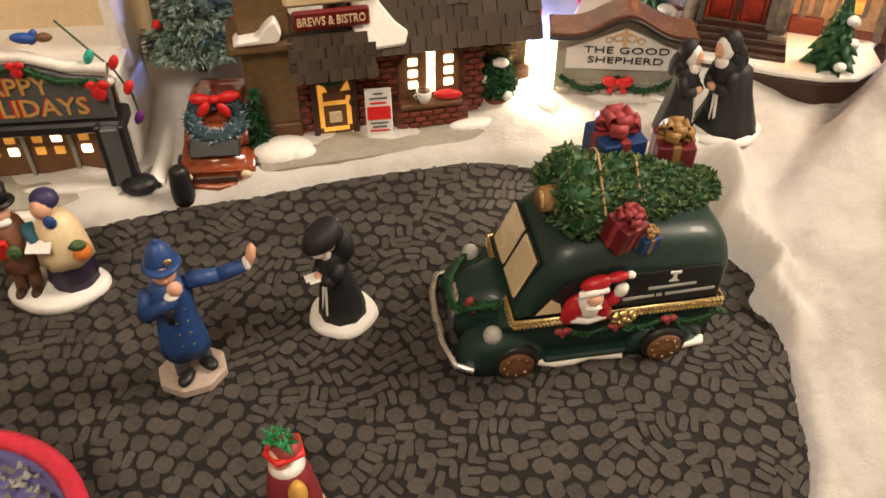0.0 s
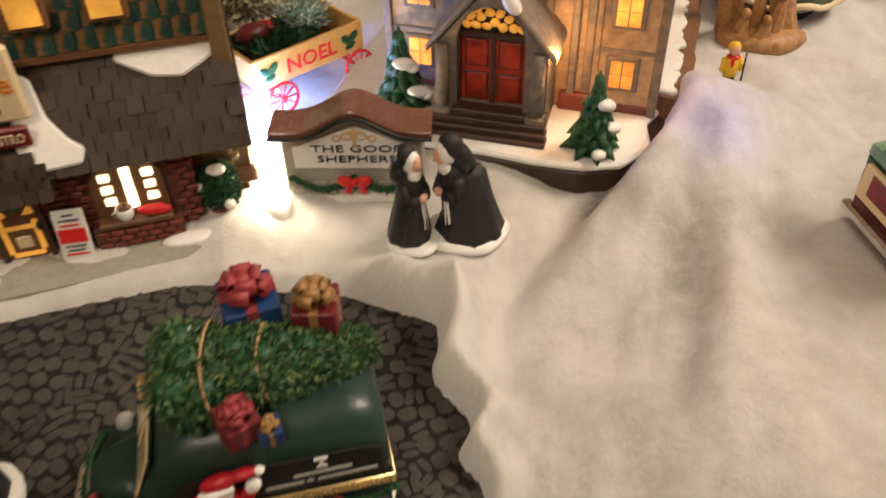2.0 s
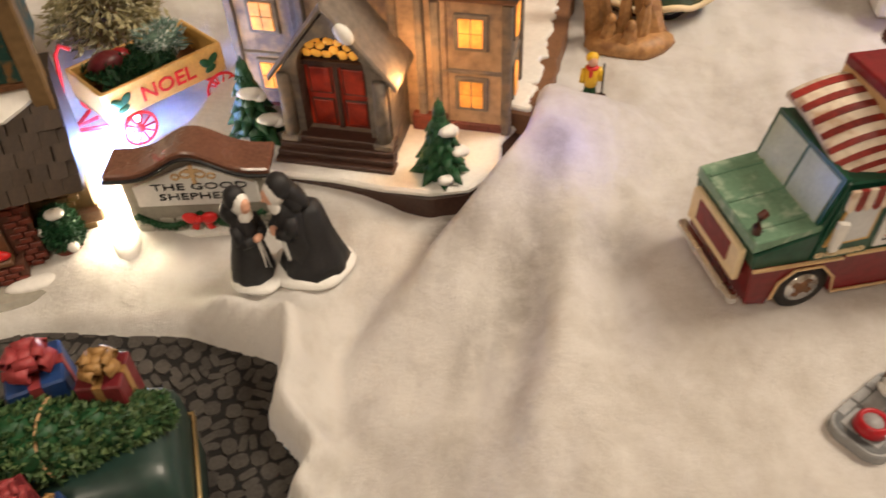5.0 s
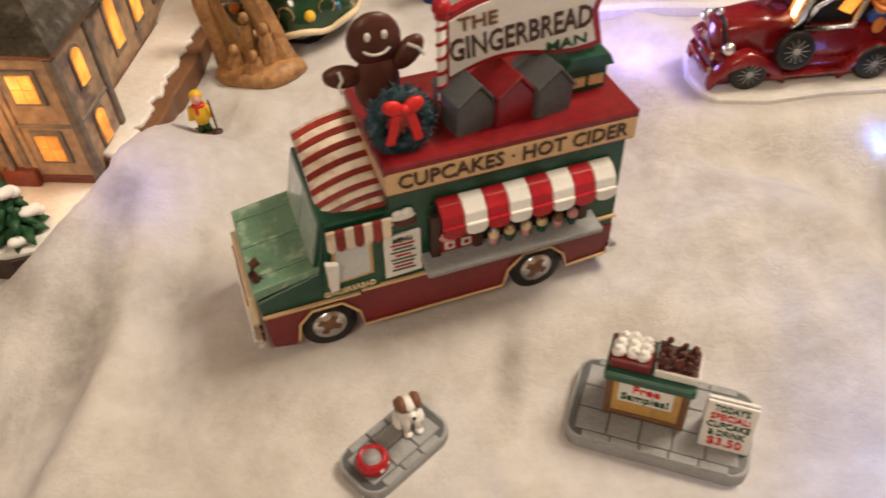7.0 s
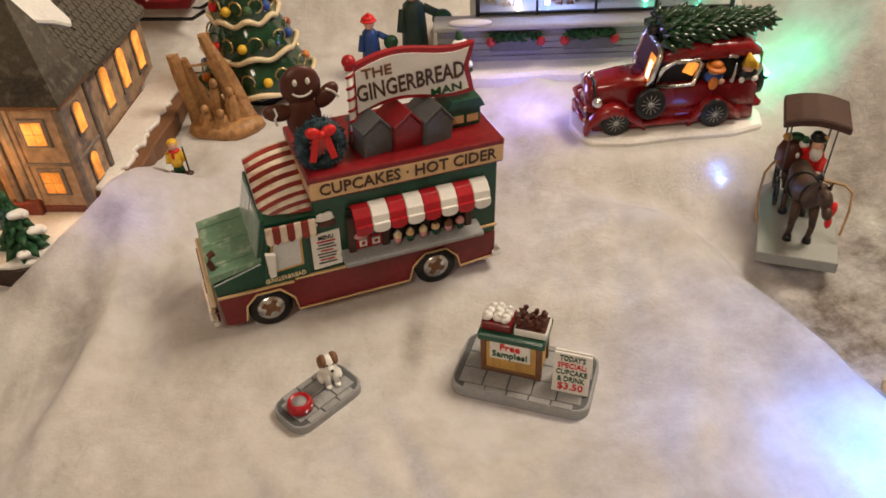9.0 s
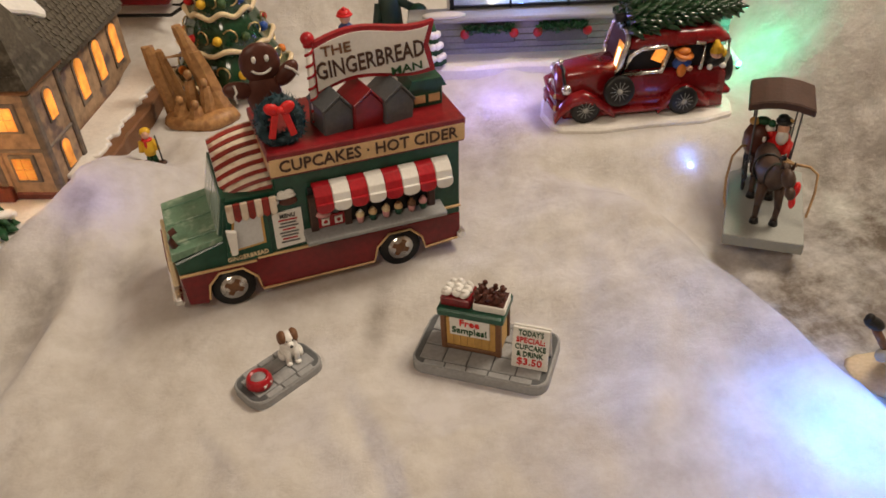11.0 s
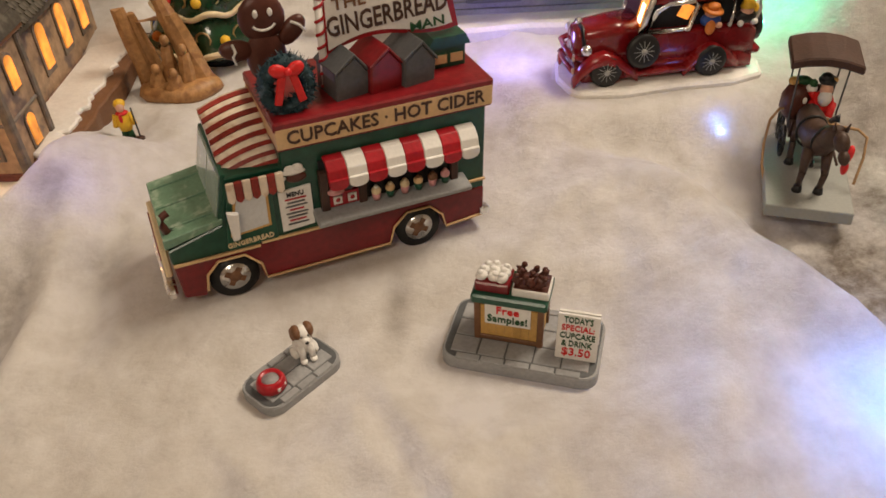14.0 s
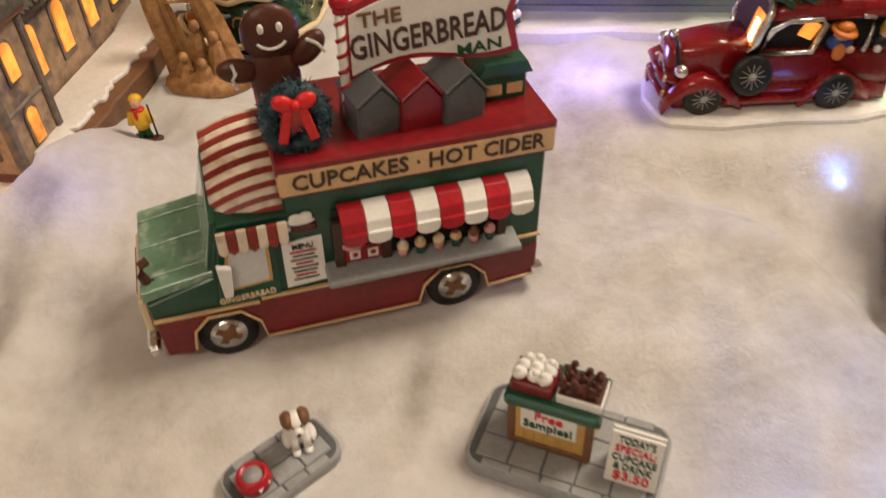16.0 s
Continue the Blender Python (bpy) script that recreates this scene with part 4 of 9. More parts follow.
    part("side_window", S().prism([(0.0290, 0.0400), (0.0590, 0.0395), (0.0590, 0.0585), (0.0430, 0.0600)], 0.0012, BLACK, pose(0, -0.0004, 0)).prism([(0.0305, 0.0408), (0.0430, 0.0408), (0.0415, 0.0465), (0.0370, 0.0500)], 0.0012, PALE_GLASS, pose(0, -0.0008, 0)), t, "dark side window with a pale corner")
    f = S().ball((0.0530, -0.0026, 0.0465), (0.0108, 0.0040, 0.0080), RED).ball((0.0460, -0.0034, 0.0440), (0.0042, 0.0036, 0.0085), RED, (0, 15, 0)).ball((0.0608, -0.0034, 0.0440), (0.0042, 0.0036, 0.0085), RED, (0, -12, 0))
    f.path([(0.0455, -0.0052, 0.0405), (0.0535, -0.0062, 0.0392), (0.0620, -0.0052, 0.0405)], 0.0017, WHITE)
    f.ball((0.0540, -0.0042, 0.0510), (0.0062, 0.0040, 0.0085), WHITE).ball((0.0540, -0.0052, 0.0470), (0.0044, 0.0036, 0.0060), WHITE).ball((0.0546, -0.0072, 0.0540), (0.0036, 0.0022, 0.0034), SKIN).ball((0.0546, -0.0082, 0.0500), (0.0040, 0.0016, 0.0015), WHITE)
    f.path([(0.0482, -0.0050, 0.0560), (0.0545, -0.0066, 0.0585), (0.0610, -0.0050, 0.0580)], 0.0018, WHITE).ball((0.0560, -0.0030, 0.0605), (0.0078, 0.0036, 0.0036), RED, (0, -14, 0)).ball((0.0650, -0.0030, 0.0630), (0.0060, 0.0028, 0.0022), RED, (0, -10, 0)).ball((0.0715, -0.0030, 0.0635), (0.0022, 0.0020, 0.0018), WHITE)
    f.ball((0.0650, -0.0034, 0.0495), (0.0030, 0.0030, 0.0050), RED, (0, 40, 0)).ball((0.0680, -0.0040, 0.0555), (0.0032, 0.0026, 0.0042), WHITE, (0, 20, 0))
    part("driver_figure", f, t, "red and white bearded driver figure")
    # plain bars where the side carries a firm's name
    panel = part("side_panel", S().prism([(0.0600, 0.0395), (0.1190, 0.0395), (0.1180, 0.0580), (0.1130, 0.0605), (0.0600, 0.0605)], 0.0012, BLACK, pose(0, -0.0003, 0), bevel=0.0003), t, "darker painted side panel")
    part("emblem", S().box((0.0945, -0.0006, 0.0590), (0.0052, 0.0008, 0.0014), WHITE).box((0.0945, -0.0006, 0.0572), (0.0016, 0.0008, 0.0022), WHITE).prism([(0.0922, 0.0535), (0.0968, 0.0535), (0.0945, 0.0562)], 0.0008, WHITE, pose(0, -0.0010, 0)), panel)
    for u, h, w in ((0.0945, 0.0502, 0.023), (0.0790, 0.0448, 0.015), (0.0890, 0.0452, 0.0026), (0.1040, 0.0455, 0.024)):
        part("name_bar", S().box((u, -0.0006, h), (w, 0.0007, 0.0013), GREY_LIGHT, (0, -1.5, 0)), panel)
    for k in range(3):
        x = 0.044 + 0.026 * k
        pts = [Vector((x + 0.026 * q / 8, -0.0015, 0.0300 - 0.0055 * math.sin(math.pi * q / 8))) for q in range(9)]
        sp = [(q + Vector((rnd.uniform(-0.002, 0.002), rnd.uniform(-0.001, 0.0005), rnd.uniform(-0.001, 0.001))), (rnd.uniform(-1, 1), -0.7, rnd.uniform(-1, 1))) for q in pts for e in range(9)]
        part("side_garland", S().path(pts, 0.0012, LEAF_DARK).tufts(sp, 0.0024, LEAF_DARK, rnd, 0.35), t, "green swag")
        part("swag_bow", S().ball((x - 0.0018, -0.003, 0.0300), (0.0026, 0.0016, 0.0018), ROSE).ball((x + 0.0018, -0.003, 0.0300), (0.0026, 0.0016, 0.0018), ROSE).ball((x, -0.003, 0.0275), (0.0012, 0.0012, 0.0026), ROSE), t, "small red bow")
    # the tied tree: lumps of curled leaf round a stem, thick at the cut end
    spots, core = [], S()
    a0, a1 = Vector((0.0450, 0.0260, 0.0885)), Vector((0.1190, 0.0350, 0.0780))
    for k in range(60):
        u = (k + 0.5) / 60
        r = 0.0205 * (1 - u) ** 0.70 * (0.84 if 0.18 < u < 0.30 else 1.0) + 0.0030
        a = k * 2.4
        c = a0.lerp(a1, u) + Vector((0, math.cos(a), math.sin(a) * (0.95 if math.sin(a) > 0 else 0.72))) * r * 0.60
        q = 0.0050 + 0.24 * r
        core.ball(c, (q * 0.80, q * 0.80, q * 0.78), LEAF_DARK, seg=8, rings=6)
        for e in range(170):
            o = Vector((rnd.gauss(0, 1), rnd.gauss(0, 1), rnd.gauss(0, 1))).normalized()
            spots.append((c + o * q * 0.88, o + Vector((0.5, 0, 0.1))))
    core.rod(a0, a1, 0.009, LEAF_DARK, 0.003)
    core.tufts(spots, 0.0026, LEAF, rnd, 0.42)
    tree = part("tree", core, t, "lumpy green fir tree lying on the roof")
    part("cut_stem", S().rod(a0 - Vector((0.0105, 0.003, -0.002)), a0, 0.0058, BRONZE, 0.0060, seg=10).rod(a0 - Vector((0.0108, 0.003, -0.002)), a0 - Vector((0.0100, 0.003, -0.002)), 0.0040, TAN, 0.0040, seg=10), tree, "sawn tan stem end")
    for u in (0.20, 0.46, 0.78):
        c, w = a0.lerp(a1, u), 0.0205 * (1 - u) ** 0.70 + 0.0030
        part("twine", S().path([c + Vector((0.002 * math.sin(2 * a), w * math.cos(a), (0.98 if math.sin(a) > 0 else 0.7) * w * math.sin(a))) for a in [k * math.tau / 18 for k in range(18)]], 0.0006, ROPE, closed=True), tree, "brown twine")

    def gift(at, size, tall, box_m, bow_m, turn, tilt=0):
        ob = part("gift", S().box((0, 0, tall * 0.5), (size, size, tall), box_m, bevel=size * 0.04).box((0, 0, tall * 0.5), (size * 1.03, size * 0.2, tall * 1.02), bow_m).box((0, 0, tall * 0.5), (size * 0.2, size * 1.03, tall * 1.02), bow_m), t, "small wrapped gift box")
        s = S()
        for k in range(8):
            a = k * math.tau / 8 + (0.35 if k % 2 else 0)
            q, e, up = Vector((math.cos(a), math.sin(a), 0)), (0.80 if k % 2 else 0.55), (0.0 if k % 2 else size * 0.12)
            w = Vector((-q.y, q.x, 0))
            z = lambda f: Vector((0, 0, tall + size * f + up))
            s.loft([[c + w * size * 0.15 * m + Vector((0, 0, size * 0.03)), c - w * size * 0.15 * m + Vector((0, 0, size * 0.03)), c - w * size * 0.13 * m - Vector((0, 0, size * 0.04)), c + w * size * 0.13 * m - Vector((0, 0, size * 0.04))]
                    for c, m in ((z(0.05), 0.4), (q * size * 0.26 * e + z(0.30), 1.0), (q * size * 0.46 * e + z(0.34), 1.25), (q * size * 0.58 * e + z(0.22), 1.3), (q * size * 0.50 * e + z(0.08), 1.1), (q * size * 0.2 * e + z(0.04), 0.5))], bow_m)
        s.ball((0, 0, tall + size * 0.32), (size * 0.16, size * 0.16, size * 0.14), bow_m, seg=8, rings=6)
        ob.matrix_basis = pose(*at, tilt, 0, turn)
        part("bow", s, ob, "large curled bow")
    gift((0.0765, 0.0520, 0.0760), 0.0220, 0.0260, BLUE, ROSE, 8)
    gift((0.1020, 0.0440, 0.0740), 0.0175, 0.0270, WINE, BRONZE, -12)
    gift((0.0665, 0.0070, 0.0760), 0.0135, 0.0160, WINE, ROSE, 25, 14)
    gift((0.0780, 0.0040, 0.0735), 0.0085, 0.0090, BLUE, BRONZE, 10, 10)


make_food_truck()
make_van()


# ---- small stands before the truck ----
def rounded(w, d, r, n=5):
    pts = []
    for cx, cy, a0 in ((w / 2 - r, d / 2 - r, 0), (-w / 2 + r, d / 2 - r, 90), (-w / 2 + r, -d / 2 + r, 180), (w / 2 - r, -d / 2 + r, 270)):
        for k in range(n + 1):
            a = radians(a0 + 90 * k / n)
            pts.append((cx + r * math.cos(a), cy + r * math.sin(a)))
    return pts


UPRIGHT = Matrix(((1, 0, 0, 0), (0, 0, 1, 0), (0, 1, 0, 0), (0, 0, 0, 1)))


def plate(s, outline, z0, z1, material, bevel=0.0):
    """A flat slab from an outline in x, y."""
    return s.prism(outline, z1 - z0, material, Matrix.Translation((0, 0, z0)) @ UPRIGHT, bevel=bevel)


def paved_slab(t, w, d, h, cols, rows):
    slab = part("slab", plate(S(), rounded(w - 0.003, d - 0.003, 0.0080), -0.0015, h - 0.0006, GREY_DARK), t, "grey paved slab with rounded corners")
    part("kerb", plate(plate(S(), rounded(w, d, 0.009), -0.002, h - 0.001, GREY, bevel=0.0008), rounded(w - 0.001, d - 0.001, 0.0085), 0, h - 0.0009, GREY), slab)
    iw, idp = w - 0.010, d - 0.010
    for i in range(cols):
        for j in range(rows):
            x0, y0 = -iw / 2 + iw * i / cols, -idp / 2 + idp * j / rows
            x = x0 + iw / cols / 2 + (0.10 * iw / cols if j % 2 and 0 < i < cols - 1 else 0)
            part("paving_stone", S().box((x, y0 + idp / rows / 2, h - 0.0012), (iw / cols - 0.0008, idp / rows - 0.0008, 0.0024), GREY, bevel=0.0004), slab)
    for i in range(cols):
        for sgn in (-1, 1):
            part("kerb_stone", S().box((-w / 2 + 0.009 + (w - 0.018) * (i + 0.5) / cols, sgn * (d / 2 - 0.0026), h - 0.0012), ((w - 0.018) / cols - 0.0008, 0.0044, 0.0024), GREY, bevel=0.0004), slab)
    return slab


def make_dog_stand():
    t = thing("dog_stand", pose(0.4345, 0.3015, 0.0632, 0, 0, 31) @ Matrix.Scale(0.955, 4), "grey paved slab with a puppy and red bowl", "figurine")
    paved_slab(t, 0.053, 0.030, 0.0055, 3, 2)
    part("dog_bowl", S().turned([(0.0066, 0.0055), (0.0082, 0.0070), (0.0078, 0.0100), (0.0066, 0.0125), (0.0054, 0.0128), (0.0046, 0.0105), (0.0, 0.0104)], RED, (-0.014, -0.001, 0))
         .cone((-0.014, -0.001, 0.0100), 0.0048, 0.0048, 0.0012, GREY).box((-0.0125, -0.0080, 0.0090), (0.0065, 0.0010, 0.0018), WHITE, (0, 0, 15)), t, "red bowl with water")
    d = S().ball((0, 0.002, 0.0065), (0.0058, 0.0060, 0.0080), WHITE).ball((0, -0.001, 0.0105), (0.0048, 0.0045, 0.0060), WHITE).ball((0.0005, 0.004, 0.0085), (0.0056, 0.0045, 0.0070), BROWN)
    d.ball((0, -0.0025, 0.0185), (0.0048, 0.0052, 0.0046), WHITE).ball((0, -0.0075, 0.0170), (0.0024, 0.0030, 0.0022), WHITE).ball((0, -0.0100, 0.0175), (0.0011, 0.0010, 0.0009), BLACK)
    for sgn in (-1, 1):
        d.ball((sgn * 0.0034, -0.0022, 0.0200), (0.0028, 0.0048, 0.0038), BROWN).ball((sgn * 0.0052, 0.0, 0.0175), (0.0014, 0.0030, 0.0042), BROWN).ball((sgn * 0.0018, -0.0068, 0.0195), (0.0006, 0.0006, 0.0008), BLACK)
        d.rod((sgn * 0.0025, -0.0035, 0.011), (sgn * 0.0028, -0.0052, 0.0015), 0.0019, WHITE).ball((sgn * 0.0028, -0.0062, 0.0012), (0.0020, 0.0026, 0.0014), WHITE).ball((sgn * 0.0055, 0.0015, 0.0025), (0.0024, 0.0050, 0.0026), WHITE)
    d.path([(0, 0.0075, 0.004), (0.004, 0.010, 0.003), (0.007, 0.009, 0.004)], 0.0013, WHITE)
    ob = part("puppy", d, t, "sitting white and tan puppy figure")
    ob.matrix_basis = pose(0.013, 0.003, 0.0055, 0, 0, -22)


def make_kiosk():
    t = thing("sample_stand", pose(0.5575, 0.2860, 0.0588, 0, 0, -33) @ Matrix.Scale(0.95, 4), "grey paved slab with a free-sample stand and price board", "market stand")
    paved_slab(t, 0.087, 0.050, 0.0075, 5, 3)
    k = part("counter_body", S().box((-0.008, 0.004, 0.0215), (0.036, 0.020, 0.028), WOOD_YELLOW, bevel=0.0006), t, "wooden counter body")
    for x in (-0.0255, 0.0095):
        for y in (-0.0062, 0.0142):
            part("corner_post", S().box((x, y, 0.0215), (0.0035, 0.0035, 0.0285), BROWN, bevel=0.0005), k)
    for i in range(7):
        part("plank", S().box((-0.0218 + i * 0.0046, -0.0062, 0.0205), (0.0042, 0.0008, 0.024), WOOD_YELLOW), k)
    part("base_board", S().box((-0.008, -0.0068, 0.0092), (0.034, 0.0018, 0.0030), BROWN, bevel=0.0004), k)
    part("counter_top", S().box((-0.008, 0.004, 0.0375), (0.042, 0.026, 0.0060), GREEN, bevel=0.0012), t, "green counter top")
    sign = part("sign", S().box((-0.0085, -0.0072, 0.0275), (0.0255, 0.0012, 0.0145), WHITE, bevel=0.0003), t)
    part("lettering", S().writing("Free", 0.0072, pose(-0.0085, -0.0080, 0.0290), BRIGHT_RED, width=0.0125).writing("Samples!", 0.0068, pose(-0.0085, -0.0080, 0.0228), LEAF_DARK, width=0.0220), sign)
    tray = part("cream_tray", S().box((-0.0180, 0.003, 0.0435), (0.0190, 0.016, 0.0065), MAROON, bevel=0.0008), t, "maroon tray of cream pastries")
    rnd = random.Random(13)
    for i in range(3):
        for j in range(3):
            c = (-0.0238 + i * 0.0058 + rnd.uniform(-0.0008, 0.0008), -0.0015 + j * 0.0046 + rnd.uniform(-0.0008, 0.0008), 0.0482 + rnd.uniform(0, 0.001))
            part("cream_pastry", S().ball(c, (0.0036, 0.0030, 0.0026), WHITE, (rnd.uniform(-20, 20), rnd.uniform(-20, 20), rnd.uniform(0, 90)), seg=9, rings=7).ball((c[0] + rnd.uniform(-0.001, 0.001), c[1], c[2] + 0.0022), (0.0020, 0.0017, 0.0015), WHITE, seg=8, rings=6), tray)
    tray = part("cookie_tray", S().box((0.0030, 0.003, 0.0430), (0.0200, 0.016, 0.0055), WHITE, bevel=0.0006).box((0.0030, 0.003, 0.0453), (0.0185, 0.0145, 0.0015), CHOC), t, "white tray of chocolate cookies")
    rnd = random.Random(3)
    for i in range(9):
        part("gingerbread_cookie", S().ball((0.0, 0.0, 0.0), (0.0022, 0.0014, 0.0034), CHOC, seg=8, rings=6).ball((0, 0, 0.0040), (0.0017, 0.0014, 0.0017), CHOC, seg=8, rings=6).ball((0, 0, 0.0010), (0.0036, 0.0012, 0.0012), CHOC, seg=8, rings=6), tray).matrix_basis = pose(-0.0040 + (i % 3) * 0.0062 + rnd.uniform(-0.001, 0.001), -0.0015 + (i // 3) * 0.0045, 0.0488, rnd.uniform(-25, 25), rnd.uniform(-35, 35), rnd.uniform(-50, 50))
    for tilt, y, face in ((-12, -0.0115, True), (12, 0.0025, False)):
        b = S().box((0, 0, 0.0140), (0.0225, 0.0016, 0.0285), WHITE, bevel=0.0004)
        if face:
            for i, (txt, sz, w, m) in enumerate((("TODAY'S", 0.0052, 0.0155, LEAF_DARK), ("SPECIAL:", 0.0050, 0.0175, BRIGHT_RED), ("CUPCAKE", 0.0050, 0.0190, LEAF_DARK), ("& DRINK", 0.0050, 0.0165, LEAF_DARK), ("$3.50", 0.0066, 0.0155, BRIGHT_RED))):
                b.writing(txt, sz, pose(0, -0.0010, 0.0232 - 0.0049 * i - (0.0009 if i == 4 else 0)), m, width=w)
        ob = part("price_board", b, t, "white folding price board")
        ob.matrix_basis = pose(0.0300, y, 0.0075, tilt, 0, 0)


make_dog_stand()
make_kiosk()


# ---- figurines ----
def nun(s, at, turn, tall, lean=0, bowed=False):
    """A robed sister: black habit, white coif, black veil."""
    m = pose(*at, lean, 0, turn)
    f = S()
    f.turned([(0.0150, 0.000), (0.0148, 0.004), (0.0125, 0.016), (0.0095, 0.030), (0.0088, 0.040), (0.0078, 0.047), (0.004, 0.050)], BLACK_CLOTH, seg=28, wave=0.035, folds=9)
    f.ball((0, -0.0012, 0.0568), (0.0062, 0.0060, 0.0076), WHITE).ball((0, -0.0052, 0.0568), (0.0040, 0.0030, 0.0052), SKIN).ball((0, -0.0082, 0.0562), (0.0010, 0.0014, 0.0012), SKIN)
    f.ball((0, -0.0042, 0.0490), (0.0054, 0.0038, 0.0052), WHITE, (-15, 0, 0))
    f.ball((0, 0.0032, 0.0592), (0.0076, 0.0074, 0.0080), BLACK_CLOTH).ball((0, 0.0082, 0.0500), (0.0088, 0.0056, 0.0120), BLACK_CLOTH, (18, 0, 0)).ball((0, 0.0055, 0.0475), (0.0092, 0.0064, 0.0080), BLACK_CLOTH)
    for sgn in (-1, 1):
        f.rod((sgn * 0.0075, 0.0, 0.0430), (sgn * 0.0090, -0.0055, 0.0330), 0.0036, BLACK_CLOTH, 0.0040)
        f.rod((sgn * 0.0090, -0.0055, 0.0330), (sgn * 0.0030, -0.0105, 0.0345), 0.0040, BLACK_CLOTH, 0.0036)
    f.ball((0, -0.0115, 0.0350), (0.0040, 0.0026, 0.0026), SKIN)
    f.path([(0.0008, -0.0092, 0.0300), (0.0012, -0.0112, 0.0200), (0.0006, -0.0125, 0.0110)], 0.0012, WHITE).path([(0.0025, -0.0088, 0.0300), (0.0035, -0.0110, 0.0180), (0.0040, -0.0125, 0.0080)], 0.0012, WHITE)
    if bowed:
        f.loft([[(w * math.cos(a), v + e * math.sin(a), zz + 0.25 * e * math.sin(a)) for a in [q * math.tau / 16 for q in range(16)]] for w, v, e, zz in
                ((0.0080, -0.0030, 0.0110, 0.0560), (0.0098, -0.0040, 0.0128, 0.0585), (0.0100, -0.0040, 0.0126, 0.0620), (0.0086, -0.0030, 0.0105, 0.0655), (0.0050, -0.0015, 0.0060, 0.0680))], BLACK_CLOTH)
        f.ball((0, -0.0095, 0.0545), (0.0072, 0.0052, 0.0048), WHITE, (-25, 0, 0)).ball((0, 0.0070, 0.0500), (0.0110, 0.0075, 0.0120), BLACK_CLOTH)
    k = tall / 0.066
    for v in f.bm.verts:
        v.co = m @ Vector((v.co.x * k * 0.90, v.co.y * k * 0.90, v.co.z * k))
    merge(s, f)


def merge(s, f):
    me = f.mesh("tmp")
    n0 = len(s.bm.faces)
    slots = list(me.materials)
    s.bm.from_mesh(me)
    s.bm.faces.ensure_lookup_table()
    for m in slots:
        if m not in s.mats:
            s.mats.append(m)
    for face in s.bm.faces[n0:]:
        face.material_index = s.mats.index(slots[face.material_index])
    bpy.data.meshes.remove(me)


def make_nuns():
    s = S()
    s.turned([(0.0175, -0.001), (0.0180, 0.002), (0.0165, 0.0042), (0.010, 0.0048)], WHITE, seg=28, wave=0.03, folds=5)
    nun(s, (0.0, 0, 0.003), -52, 0.060, 4, True)
    f = S().box((-0.0128, -0.0085, 0.0345), (0.0055, 0.0040, 0.0012), WHITE, (20, 0, 28)).box((-0.0105, -0.0105, 0.0345), (0.0055, 0.0040, 0.0012), WHITE, (-20, 0, 28))
    merge(s, f)
    solid("nun_figurine", s, pose(-0.052, 0.302, 0.0335), "black and white nun figurine reading a book on the cobbles", "figurine")
    s = S()
    s.turned([(0.016, 0.0), (0.0165, 0.002), (0.014, 0.004), (0.0, 0.0042)], WHITE, at=(0.0, 0, 0), seg=26, wave=0.04, folds=5)
    s.turned([(0.021, 0.0), (0.0215, 0.002), (0.0185, 0.0045), (0.0, 0.0050)], WHITE, at=(0.030, 0.002, 0), seg=26, wave=0.04, folds=5, sx=1.1)
    nun(s, (-0.003, 0, 0.003), 46, 0.060, 3)
    nun(s, (0.0305, 0.002, 0.003), -68, 0.067, 13)
    merge(s, S().turned([(0.0195, 0.004), (0.0165, 0.012), (0.0120, 0.026), (0.0085, 0.042), (0.004, 0.046)], BLACK_CLOTH, at=(0.0315, 0.003, 0), wave=0.04, folds=8, seg=28))
    solid("two_nuns_figurine", s, pose(0.1465, 0.4380, ground(0.16, 0.436) + 0.0015, 0, 0, 4), "two black-robed nuns talking on white snowy bases", "figurine")


